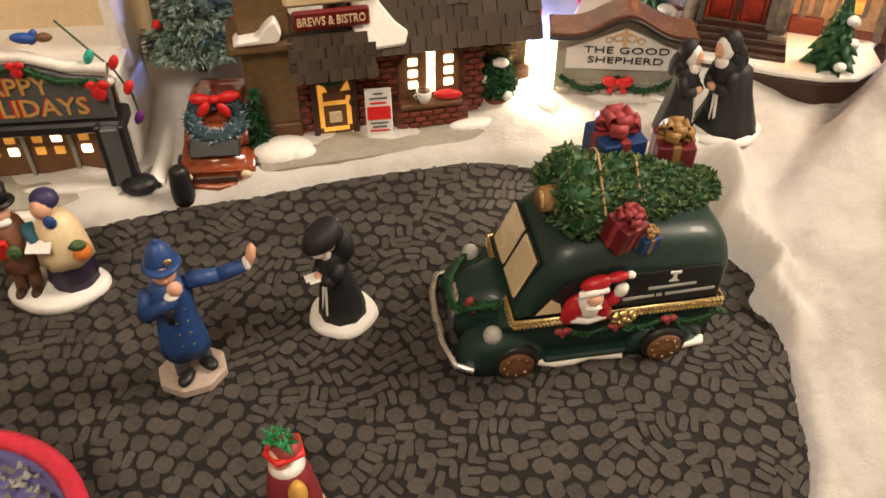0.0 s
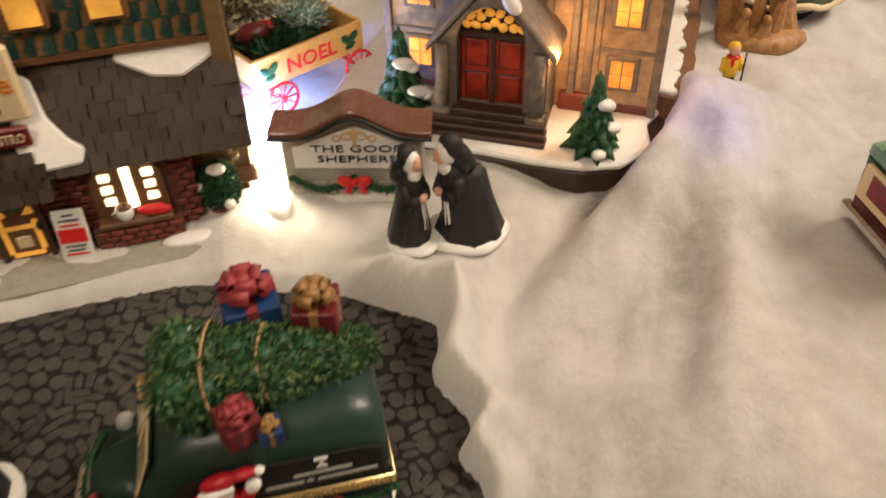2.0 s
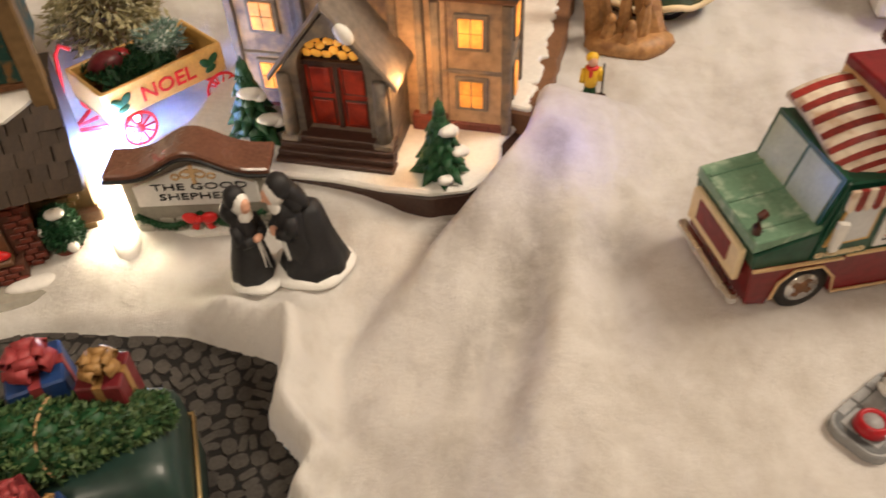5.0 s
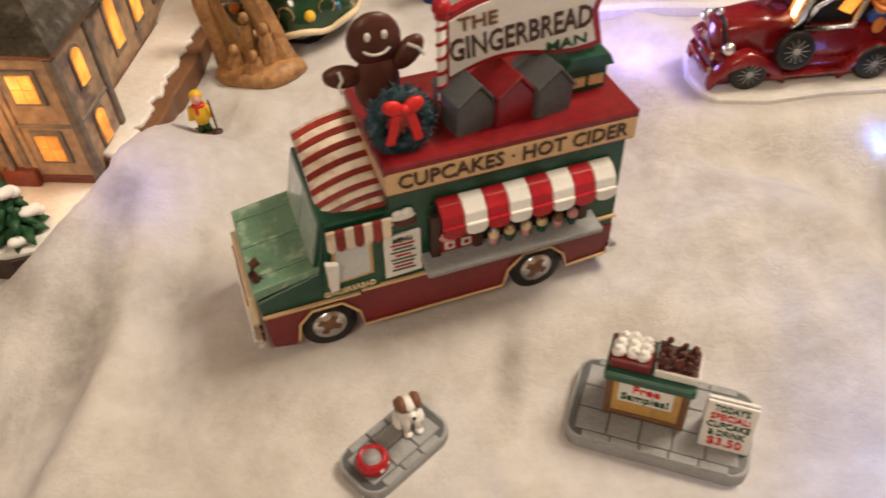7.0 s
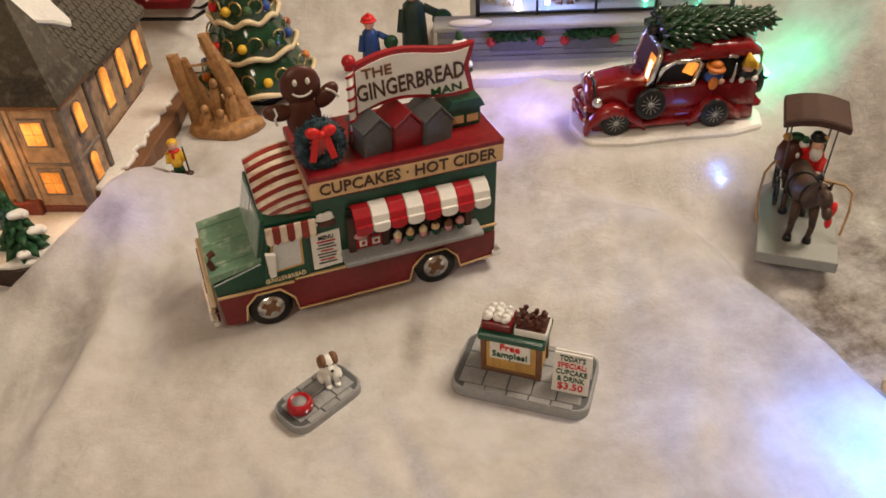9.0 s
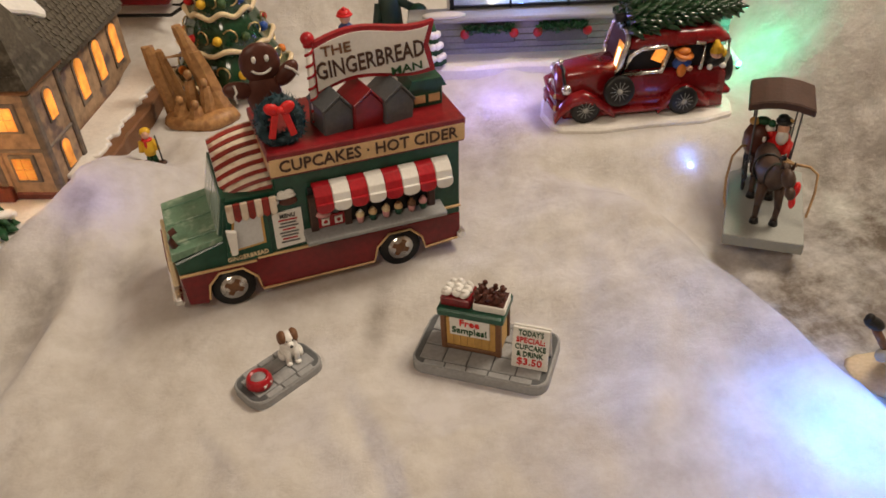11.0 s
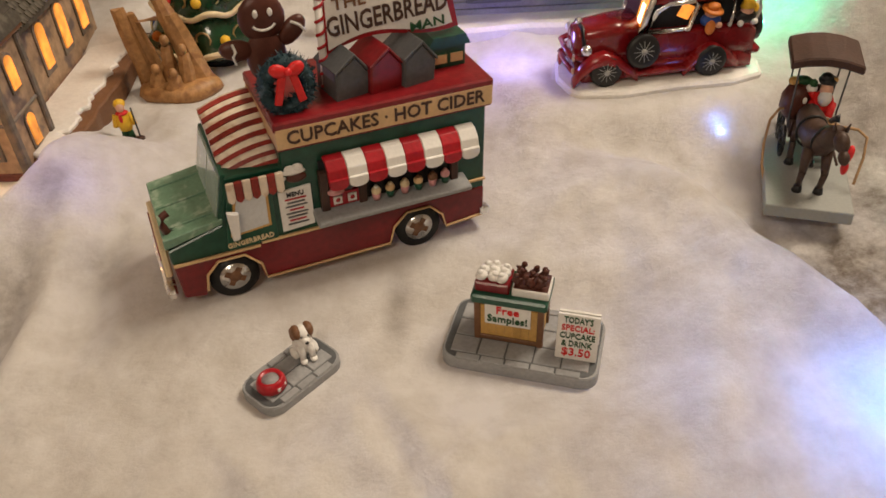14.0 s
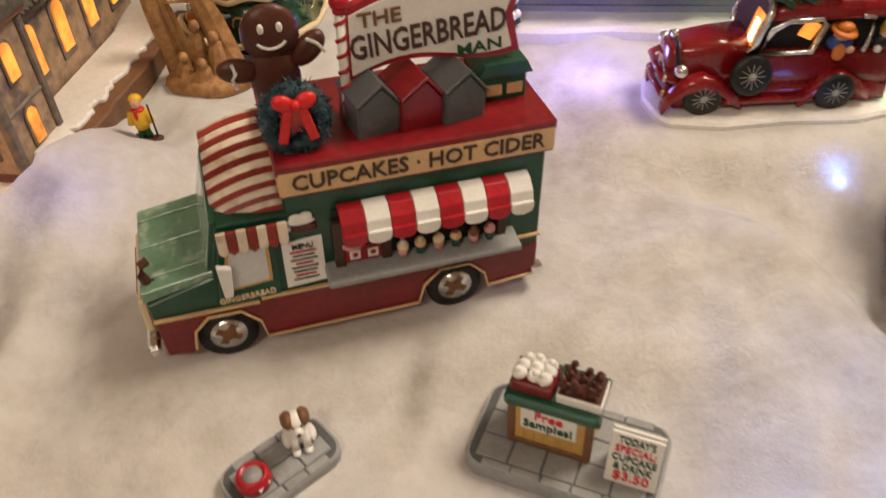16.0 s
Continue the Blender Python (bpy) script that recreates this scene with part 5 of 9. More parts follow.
def make_policeman():
    s = S()
    plate(s, [(0.017 * math.cos(k * math.tau / 8 + 0.4), 0.015 * math.sin(k * math.tau / 8 + 0.4)) for k in range(8)], 0, 0.006, mat("pinkish_stone_base", (0.40, 0.32, 0.27), 0.6), bevel=0.001)
    for sgn, x, y in ((-1, -0.004, -0.004), (1, 0.007, 0.002)):
        s.ball((x + 0.001, y - 0.004, 0.0085), (0.0036, 0.0062, 0.0028), BLACK, (0, 0, 30 * sgn)).rod((x, y, 0.008), (x * 0.8, y + 0.002, 0.022), 0.0036, GREY_DARK, 0.0042)
    s.turned([(0.0112, 0.019), (0.0108, 0.026), (0.0092, 0.040), (0.0088, 0.046), (0.0096, 0.055), (0.0080, 0.062), (0.0035, 0.065)], BLUE, seg=24, wave=0.03, folds=6, sy=0.82)
    s.ball((0.0, -0.002, 0.0705), (0.0056, 0.0058, 0.0066), SKIN).ball((0, -0.0045, 0.0690), (0.0020, 0.0040, 0.0018), SKIN)
    s.turned([(0.0070, 0.0735), (0.0062, 0.0760), (0.0058, 0.0800), (0.0030, 0.0840), (0.0010, 0.0850)], BLUE, (0, 0.0005, 0)).ball((0, 0.0005, 0.0852), (0.0014, 0.0014, 0.0014), BLUE).ball((0.003, -0.0058, 0.0775), (0.0018, 0.0008, 0.0020), GOLD)
    s.turned([(0.0082, 0.0730), (0.0086, 0.0738), (0.0070, 0.0748)], BLUE, (0, -0.0006, 0), sy=1.12)
    s.rod((0.008, 0, 0.061), (0.022, -0.001, 0.0605), 0.0042, BLUE, 0.0036).rod((0.022, -0.001, 0.0605), (0.034, -0.002, 0.0640), 0.0036, BLUE, 0.0032).ball((0.0350, -0.002, 0.0645), (0.0022, 0.0034, 0.0034), WHITE)
    s.ball((0.0375, -0.002, 0.0690), (0.0022, 0.0034, 0.0058), SKIN, (0, 12, 0)).ball((0.0385, 0.0015, 0.0675), (0.0013, 0.0014, 0.0036), SKIN, (20, 30, 0))
    s.rod((-0.009, 0, 0.060), (-0.012, -0.004, 0.049), 0.0042, BLUE, 0.0040).rod((-0.012, -0.004, 0.049), (0.001, -0.0095, 0.060), 0.0040, BLUE, 0.0032).ball((0.0030, -0.0095, 0.0655), (0.0034, 0.0028, 0.0040), SKIN).ball((0.001, -0.0095, 0.0620), (0.0034, 0.0030, 0.0018), WHITE)
    s.rod((-0.003, -0.0088, 0.057), (-0.002, -0.0100, 0.047), 0.0020, BLACK)
    for k in range(4):
        for sgn in (-1, 1):
            s.ball((sgn * 0.0025 + 0.002, -0.0085 - 0.0005 * k, 0.052 - 0.007 * k), (0.0006, 0.0006, 0.0006), GOLD, seg=6, rings=4)
    solid("policeman_figurine", s, pose(-0.1215, 0.2630, 0.0318, 0, 0, 20), "blue-coated policeman figurine with raised hand on the cobbles", "figurine")


def make_carollers():
    s = S()
    s.turned([(0.0205, -0.002), (0.021, 0.002), (0.0195, 0.0042), (0.010, 0.0048)], WHITE, seg=30, sx=1.12, sy=0.82, wave=0.03, folds=4)
    # woman in a cream cape and dark dress
    s.turned([(0.0108, 0.003), (0.0112, 0.009), (0.0120, 0.0095), (0.0100, 0.022), (0.0072, 0.030)], mat("dark_plum_dress", (0.025, 0.015, 0.045), 0.5), (0.008, 0.002, 0), wave=0.03, folds=8)
    s.turned([(0.0125, 0.0195), (0.0118, 0.026), (0.0105, 0.036), (0.0070, 0.043), (0.003, 0.045)], CREAM, (0.008, 0.002, 0), wave=0.05, folds=7)
    s.ball((0.006, -0.001, 0.0500), (0.0048, 0.0050, 0.0056), SKIN).ball((0.0075, 0.0018, 0.0530), (0.0064, 0.0056, 0.0054), mat("purple_bonnet", (0.035, 0.030, 0.10), 0.5)).ball((0.009, -0.005, 0.0445), (0.003, 0.002, 0.0036), BLUE)
    s.box((0.002, -0.0095, 0.0345), (0.011, 0.0065, 0.0012), WHITE, (28, 0, -8)).ball((0.017, -0.004, 0.026), (0.005, 0.005, 0.0050), ORANGE).ball((0.017, -0.006, 0.0310), (0.0045, 0.0030, 0.0024), LEAF)
    # man in a top hat
    for sgn in (-1, 1):
        s.rod((-0.012 + sgn * 0.0036, -0.003, 0.003), (-0.012 + sgn * 0.0030, 0.0, 0.022), 0.0030, BROWN, 0.0034).ball((-0.012 + sgn * 0.0036, -0.0055, 0.0050), (0.0026, 0.0050, 0.0022), DARK_BROWN)
    s.turned([(0.0085, 0.018), (0.0080, 0.026), (0.0082, 0.038), (0.0065, 0.044), (0.003, 0.046)], mat("rust_coat", (0.20, 0.085, 0.05), 0.5), (-0.012, 0.0, 0), wave=0.03, folds=5)
    s.ball((-0.012, -0.0020, 0.0500), (0.0046, 0.0048, 0.0056), SKIN).ball((-0.0115, -0.0045, 0.0465), (0.0048, 0.0030, 0.0024), WHITE)
    s.cone((-0.012, 0, 0.0540), 0.0078, 0.0078, 0.0012, BLACK, (-6, 0, 0)).cone((-0.012, 0, 0.0548), 0.0052, 0.0056, 0.0080, BLACK, (-6, 0, 0))
    s.rod((-0.004, 0, 0.041), (0.001, -0.007, 0.032), 0.0034, mat("teal_sleeve", (0.03, 0.12, 0.17), 0.5)).box((-0.015, -0.010, 0.035), (0.009, 0.003, 0.011), BRIGHT_RED, (15, 0, 10), bevel=0.0006).ball((-0.009, -0.010, 0.033), (0.0036, 0.0026, 0.0040), LEAF).ball((-0.020, -0.008, 0.038), (0.0040, 0.0026, 0.0052), LEAF)
    solid("carollers_figurine", s, pose(-0.205, 0.319, 0.0365, 0, 0, 8) @ Matrix.Scale(1.1, 4), "carolling couple figurine on an oval white snow base", "figurine")


def make_red_figure():
    s = S().turned([(0.0125, 0.0), (0.0115, 0.012), (0.0095, 0.028), (0.0080, 0.036), (0.004, 0.041)], mat("wine_red_cape", (0.20, 0.022, 0.03), 0.5), wave=0.06, folds=7)
    s.turned([(0.0128, -0.002), (0.0135, 0.0), (0.0125, 0.006), (0.009, 0.010)], CREAM, wave=0.05, folds=6).turned([(0.0055, 0.037), (0.0075, 0.039), (0.0050, 0.042)], WHITE)
    s.ball((-0.001, -0.002, 0.0455), (0.0048, 0.0050, 0.0056), SKIN).ball((0.0008, 0.0008, 0.0490), (0.0062, 0.0060, 0.0046), mat("wine_red_hat", (0.26, 0.04, 0.04), 0.5)).path([(-0.006, -0.004, 0.0475), (0.001, -0.0065, 0.0480), (0.0075, 0.001, 0.0480), (0.002, 0.0075, 0.0480), (-0.006, 0.004, 0.0475)], 0.0016, BRIGHT_RED, closed=True)
    rnd = random.Random(9)
    s.tufts([((rnd.uniform(-0.006, 0.005), rnd.uniform(-0.003, 0.004), 0.0535 + rnd.uniform(-0.001, 0.002)), (rnd.uniform(-0.3, 1), 0, 0.5)) for k in range(60)], 0.0040, mat("green_feather", (0.03, 0.22, 0.08), 0.6, vary=0.4), rnd, 0.25)
    s.ball((0.007, -0.006, 0.030), (0.004, 0.004, 0.008), mat("ochre_scarf", (0.5, 0.28, 0.06), 0.5)).ball((0.008, -0.008, 0.020), (0.006, 0.005, 0.006), CREAM)
    solid("caped_figurine", s, pose(-0.062, 0.190, 0.0250, 0, 0, -20), "red-caped figurine with a green feathered hat", "figurine")


def make_globe():
    t = thing("snow_dish", pose(-0.196, 0.148, 0.0215) @ Matrix.Diagonal((1.40, 1.40, 1.0, 1)), "round dish with a red and blue rim and grey gravel", "dish")
    part("dish_body", S().turned([(0.030, 0.0), (0.040, 0.004), (0.044, 0.022), (0.045, 0.032), (0.042, 0.034), (0.040, 0.028), (0.0, 0.026)], mat("violet_blue_glaze", (0.14, 0.13, 0.34), 0.3, coat=0.4, vary=0.25), seg=48), t)
    part("rim", S().path([(0.0435 * math.cos(a), 0.0435 * math.sin(a), 0.0335) for a in [k * math.tau / 56 for k in range(56)]], 0.0032, mat("glossy_red_rim", (0.55, 0.03, 0.06), 0.25, coat=0.5), closed=True), t, "glossy red rim")
    rnd = random.Random(2)
    part("gravel", S().tufts([((r * math.cos(a), r * math.sin(a), 0.0285 + rnd.uniform(0, 0.004)), (0, 0, 1)) for r, a in [(0.038 * math.sqrt(rnd.random()), rnd.uniform(0, math.tau)) for k in range(900)]], 0.0022, mat("grey_gravel", (0.26, 0.26, 0.24), 0.8, vary=0.4), rnd, 0.6), t, "grey gravel filling")


def make_skier():
    s = S().rod((-0.002, 0, 0.002), (-0.001, 0, 0.009), 0.0018, LEAF_DARK).rod((0.002, 0, 0.002), (0.001, 0, 0.009), 0.0018, LEAF_DARK)
    s.turned([(0.0034, 0.008), (0.0042, 0.012), (0.0036, 0.0185), (0.0015, 0.020)], YELLOW).rod((-0.004, 0, 0.018), (-0.0052, -0.0015, 0.011), 0.0015, YELLOW).rod((0.004, 0, 0.018), (0.0052, -0.0015, 0.011), 0.0015, YELLOW)
    s.ball((0, -0.001, 0.0225), (0.0026, 0.0028, 0.0030), SKIN).ball((0, 0.0006, 0.0240), (0.0034, 0.0032, 0.0028), YELLOW).ball((0, -0.001, 0.0190), (0.0036, 0.0030, 0.0014), BRIGHT_RED).ball((-0.001, -0.0032, 0.0165), (0.0012, 0.0010, 0.0030), BRIGHT_RED)
    s.rod((0.0056, -0.003, 0.022), (0.0062, -0.002, 0.001), 0.0005, BLACK, seg=6).ball((0.006, -0.002, 0.0015), (0.0028, 0.0026, 0.0016), DARK_BROWN).box((-0.001, -0.001, 0.001), (0.0022, 0.014, 0.001), BROWN, (0, 0, 70)).box((0.0005, 0.002, 0.001), (0.0022, 0.014, 0.001), BROWN, (0, 0, 70))
    solid("skier_figurine", s, pose(0.361, 0.563, ground(0.361, 0.563), 0, 0, 0) @ Matrix.Scale(1.25, 4), "small yellow-coated skier figurine on the snow", "figurine")


def make_nativity():
    """An arch of two leaning trunks with figures before it, all one olive-wood carving."""
    s = S().turned([(0.030, 0.0), (0.032, 0.004), (0.030, 0.010), (0.020, 0.0125)], OLIVE_WOOD, seg=16, sy=0.72, wave=0.07, folds=5)
    rnd = random.Random(52)

    def split(a, b, w0, w1, d0, d1, twist):
        """A hewn slab from a to b, faceted, tapering in width and depth."""
        a, b = Vector(a), Vector(b)
        rings = []
        for k in range(5):
            u = k / 4
            c, w, d = a.lerp(b, u), w0 + (w1 - w0) * u, d0 + (d1 - d0) * u
            g = radians(twist * u)
            rings.append([c + Vector((math.cos(g) * p * w * (1 + rnd.uniform(-0.14, 0.14)) - math.sin(g) * q * d, math.sin(g) * p * w + math.cos(g) * q * d * (1 + rnd.uniform(-0.14, 0.14)), rnd.uniform(-0.001, 0.001)))
                          for p, q in ((-1, -0.5), (-0.3, -1), (0.5, -0.7), (1, 0.2), (0.3, 1), (-0.7, 0.8))])
        s.loft(rings, OLIVE_WOOD, False)
    split((-0.022, 0.005, 0.006), (-0.034, 0.008, 0.068), 0.0075, 0.0050, 0.0065, 0.0035, 12)
    split((-0.015, 0.009, 0.008), (-0.026, 0.011, 0.062), 0.0060, 0.0035, 0.0050, 0.0030, -10)
    split((0.019, 0.003, 0.006), (0.002, 0.008, 0.062), 0.0100, 0.0075, 0.0075, 0.0050, -14)
    split((0.003, 0.008, 0.056), (-0.006, 0.010, 0.084), 0.0070, 0.0042, 0.0052, 0.0030, 25)
    split((0.002, 0.009, 0.060), (-0.022, 0.010, 0.056), 0.0030, 0.0024, 0.0040, 0.0030, 5)
    for x, y, h in ((-0.004, 0.000, 0.036), (0.009, -0.005, 0.030), (0.000, -0.013, 0.014), (-0.014, -0.008, 0.016)):
        split((x, y, 0.009), (x + 0.001, y + 0.001, 0.009 + h * 0.85), 0.0068, 0.0040, 0.0058, 0.0034, 15)
        s.ball((x + 0.001, y, 0.009 + h * 0.98), (0.0038, 0.0038, 0.0046), OLIVE_WOOD, seg=7, rings=5)
    solid("nativity_carving", s, pose(0.402, 0.622, ground(0.40, 0.615) - 0.001, 0, 0, -14), "carved olive-wood nativity group on the snow", "carving")


def make_snowman():
    s = S().turned([(0.019, 0.0), (0.020, 0.002), (0.018, 0.0042), (0.01, 0.005)], mat("tan_snow_base", (0.55, 0.45, 0.32), 0.6), sx=1.3, wave=0.05, folds=5)
    s.ball((0.006, 0, 0.020), (0.0145, 0.0130, 0.0140), SNOW).ball((0.006, 0, 0.040), (0.0105, 0.0100, 0.0100), SNOW).ball((0.006, -0.001, 0.0315), (0.0115, 0.0110, 0.0030), BLUE).ball((0.006, 0, 0.0490), (0.0095, 0.0090, 0.0050), YELLOW).ball((0.010, -0.002, 0.0510), (0.006, 0.005, 0.004), BRIGHT_RED)
    s.ball((0.003, -0.0098, 0.0410), (0.0012, 0.0008, 0.0012), BLACK).cone((0.005, -0.009, 0.0385), 0.0016, 0.0002, 0.006, ORANGE, (80, 0, 0), seg=8)
    s.rod((-0.008, -0.004, 0.024), (-0.021, -0.004, 0.045), 0.0024, BROWN).ball((-0.0215, -0.004, 0.047), (0.007, 0.004, 0.004), BLACK, (0, 30, 0)).ball((-0.0245, -0.004, 0.050), (0.003, 0.003, 0.004), BLACK).ball((-0.012, -0.006, 0.024), (0.004, 0.004, 0.0045), GREY_LIGHT)
    solid("snowman_figurine", s, pose(0.789, 0.216, ground(0.789, 0.216) - 0.001, 0, 0, -20), "snowman figurine with a scarf and a broom", "figurine")


def make_strollers():
    for x, y, coat, hat, h in ((0.545, 0.690, BLUE, BRIGHT_RED, 0.058), (0.588, 0.690, mat("dark_green_coat", (0.02, 0.045, 0.035), 0.5), BROWN, 0.080)):
        k = h / 0.05
        s = S().turned([(0.008 * k, 0), (0.0078 * k, 0.012 * k), (0.0068 * k, 0.030 * k), (0.0060 * k, 0.036 * k), (0.002 * k, 0.040 * k)], coat, wave=0.04, folds=5)
        s.rod((-0.006 * k, 0, 0.034 * k), (-0.009 * k, -0.004 * k, 0.022 * k), 0.0026 * k, coat).rod((0.006 * k, 0, 0.034 * k), (0.014 * k, -0.004 * k, 0.030 * k), 0.0026 * k, coat)
        s.ball((0, -0.001, 0.0435 * k), (0.0044 * k, 0.0046 * k, 0.0052 * k), SKIN).ball((0, 0.001, 0.0470 * k), (0.0055 * k, 0.0055 * k, 0.0034 * k), hat).ball((0, 0, 0.0500 * k), (0.0022 * k, 0.0022 * k, 0.0022 * k), hat).cone((0, 0, 0.0455 * k), 0.0068 * k, 0.0060 * k, 0.0012 * k, hat)
        s.ball((0.016 * k, -0.005 * k, 0.027 * k), (0.006 * k, 0.005 * k, 0.006 * k), LEAF_DARK)
        solid("stroller_figurine", s, pose(x, y, ground(x, y) - 0.002), "standing winter figurine in coat and hat", "figurine", group="strollers behind the truck")


make_nuns()
make_policeman()
make_carollers()
make_red_figure()
make_globe()
make_skier()
make_nativity()
make_snowman()
make_strollers()


# ---- red car and carriage ----
def make_red_car():
    t = thing("vintage_car", pose(0.6810, 0.4885, 0.0835, 0, 0, -9.0) @ Matrix.Scale(1.03, 4), "glossy deep red vintage car carrying a fir tree", "car")
    D = 0.044
    part("snow_base", plate(S(), [(-0.006, 0.000), (0.000, -0.008), (0.030, -0.014), (0.070, -0.011), (0.110, -0.013), (0.136, -0.006), (0.142, 0.014), (0.140, 0.052), (0.020, 0.056), (-0.004, 0.046), (-0.010, 0.020)], -0.004, 0.0040, SNOW, bevel=0.0018), t, "white snowy base")
    part("chassis", S().loft([hull(u, 0.003, D - 0.003, 0.006, h, 0.004) for u, h in ((0.004, 0.014), (0.010, 0.019), (0.120, 0.019), (0.130, 0.015))], CAR_RED), t)
    part("engine_hood", S().loft([hull(u, 0.009 - e, D - 0.009 + e, 0.014, h, 0.008) for u, h, e in ((0.004, 0.040, 0.000), (0.008, 0.0430, 0.0005), (0.026, 0.0450, 0.0025), (0.046, 0.0460, 0.004))], CAR_RED), t, "long rounded engine hood")
    grille = part("radiator", S().loft([hull(u, 0.010 + e, D - 0.010 - e, 0.012, h, 0.008) for u, h, e in ((0.0005, 0.0395, 0.0015), (0.0025, 0.0415, 0.0), (0.0060, 0.0420, 0.0))], CAR_RED), t)
    part("radiator_rim", S().path([(0.0050, 0.0090, 0.013), (0.0055, 0.0085, 0.034), (0.0055, 0.0140, 0.0420), (0.0055, 0.0300, 0.0420), (0.0055, 0.0355, 0.034), (0.0050, 0.0350, 0.013)], 0.0014, BLACK), grille, "black radiator rim")
    part("radiator_cap", S().ball((0.005, 0.022, 0.0445), (0.0026, 0.0026, 0.0030), SILVER), grille, "silver radiator cap")
    part("cabin", S().loft([hull(u, 0.004, D - 0.004, 0.013, h, 0.003) for u, h in ((0.044, 0.0370), (0.048, 0.0385), (0.124, 0.0375), (0.130, 0.0340))], CAR_RED), t)
    part("roof", S().loft([hull(u, 0.003 + e, D - 0.003 - e, 0.0585, h, 0.007) for u, h, e in ((0.052, 0.0630, 0.002), (0.058, 0.0680, 0.0), (0.090, 0.0700, 0.0), (0.120, 0.0690, 0.0005), (0.129, 0.0630, 0.002))], CAR_RED), t, "domed red roof")
    part("interior", S().box((0.090, D / 2 + 0.002, 0.048), (0.070, 0.026, 0.021), BLACK).box((0.078, 0.0105, 0.0490), (0.009, 0.001, 0.010), LIT, (0, 25, 0)), t, "dark interior with an orange glow")
    scr = part("windscreen", S().path([(0.0440, 0.0030, 0.0400), (0.0455, 0.0020, 0.0480), (0.0500, 0.0020, 0.0640), (0.0515, 0.0060, 0.0690), (0.0515, D - 0.006, 0.0690), (0.0500, D - 0.002, 0.0640), (0.0455, D - 0.002, 0.0480), (0.0440, D - 0.003, 0.0400)], 0.0022, SILVER, closed=True), t, "silver windscreen frame")
    part("windscreen_pane", S().prism([(0.0445, 0.0410), (0.0460, 0.0410), (0.0520, 0.0680), (0.0505, 0.0680)], 0.036, CHOC, pose(0, 0.004, 0)), scr)
    part("lit_pane", S().prism([(0.0444, 0.0430), (0.0450, 0.0430), (0.0493, 0.0620), (0.0487, 0.0620)], 0.0110, LIT, pose(-0.0006, 0.0055, 0)).prism([(0.0448, 0.0450), (0.0453, 0.0450), (0.0482, 0.0580), (0.0477, 0.0580)], 0.0050, LIT_HOT, pose(-0.0012, 0.0070, 0)), scr, "glowing orange part of the pane")
    for y0 in (0.0028, D - 0.0028):
        fr = part("front_window_frame", S().path([(0.0475, y0, 0.0395), (0.0785, y0, 0.0395), (0.0830, y0, 0.0560), (0.0800, y0, 0.0595), (0.0620, y0, 0.0590), (0.0540, y0, 0.0545)], 0.0019, SILVER, closed=True, seg=7), t, "silver front window frame")
        part("rear_post", S().path([(0.1080, y0, 0.0385), (0.1100, y0, 0.0470), (0.1090, y0, 0.0590), (0.1020, y0, 0.0600)], 0.0017, SILVER, seg=7), t, "silver rear post")
        part("tail_post", S().path([(0.1270, y0 + (0.002 if y0 < 0.02 else -0.002), 0.0380), (0.1300, y0 + (0.002 if y0 < 0.02 else -0.002), 0.0480), (0.1285, y0 + (0.002 if y0 < 0.02 else -0.002), 0.0600)], 0.0017, SILVER, seg=7), t, "silver tail post")
        part("running_board", S().box((0.060, y0, 0.0105), (0.052, 0.009, 0.004), CAR_RED, bevel=0.0012), t)
        sgn = -1 if y0 < 0.02 else 1
        for x0, pts in ((0.020, ((-0.003, 0.0110, 0.0035), (0.002, 0.0195, 0.0050), (0.010, 0.0265, 0.0062), (0.019, 0.0290, 0.0066), (0.028, 0.0255, 0.0062), (0.037, 0.0180, 0.0052), (0.044, 0.0125, 0.0042))),
                        (0.097, ((0.078, 0.0125, 0.0042), (0.084, 0.0200, 0.0052), (0.091, 0.0265, 0.0060), (0.100, 0.0275, 0.0060), (0.109, 0.0225, 0.0054), (0.118, 0.0150, 0.0044)))):
            part("fender", S().loft([hull(u, y0 - w, y0 + w, h - 0.0075, h, 0.0045) for u, h, w in pts], CAR_RED), t, "sweeping red fender")
            w = part("wheel", S().turned([(0.0085, -0.0028), (0.0112, -0.0020), (0.0116, 0.0), (0.0112, 0.0020), (0.0085, 0.0028)], BLACK, seg=28), t)
            w.matrix_basis = pose(x0, y0 + sgn * 0.0035, 0.0152, 90, 0, 0)
            sp = S().cone((0, 0, -0.0034), 0.0020, 0.0020, 0.0068, GREY_LIGHT)
            for k in range(6):
                for z in (-0.0030, 0.0030):
                    sp.box((0, 0, z), (0.0140, 0.0003, 0.0005), GREY_LIGHT, (0, 0, 30 * k))
            part("spokes", sp, w, "thin silver spokes")
        part("headlight", S().ball((0.0055, y0 + sgn * 0.0015, 0.0315), (0.0040, 0.0040, 0.0042), SILVER), t, "silver headlight")
    spare = part("spare_wheel", S().turned([(0.0085, -0.0026), (0.0116, -0.0020), (0.0122, 0.0), (0.0116, 0.0020), (0.0085, 0.0026), (0.0, 0.0022)], BLACK, seg=28), t)
    spare.matrix_basis = pose(0.0455, -0.0010, 0.0280, 78, 0, 0)
    sp = S().cone((0, 0, 0.0010), 0.0020, 0.0020, 0.0026, GREY_LIGHT)
    for k in range(6):
        sp.box((0, 0, 0.0030), (0.0150, 0.0003, 0.0005), GREY_LIGHT, (0, 0, 30 * k))
    part("spokes", sp, spare, "thin silver spokes")
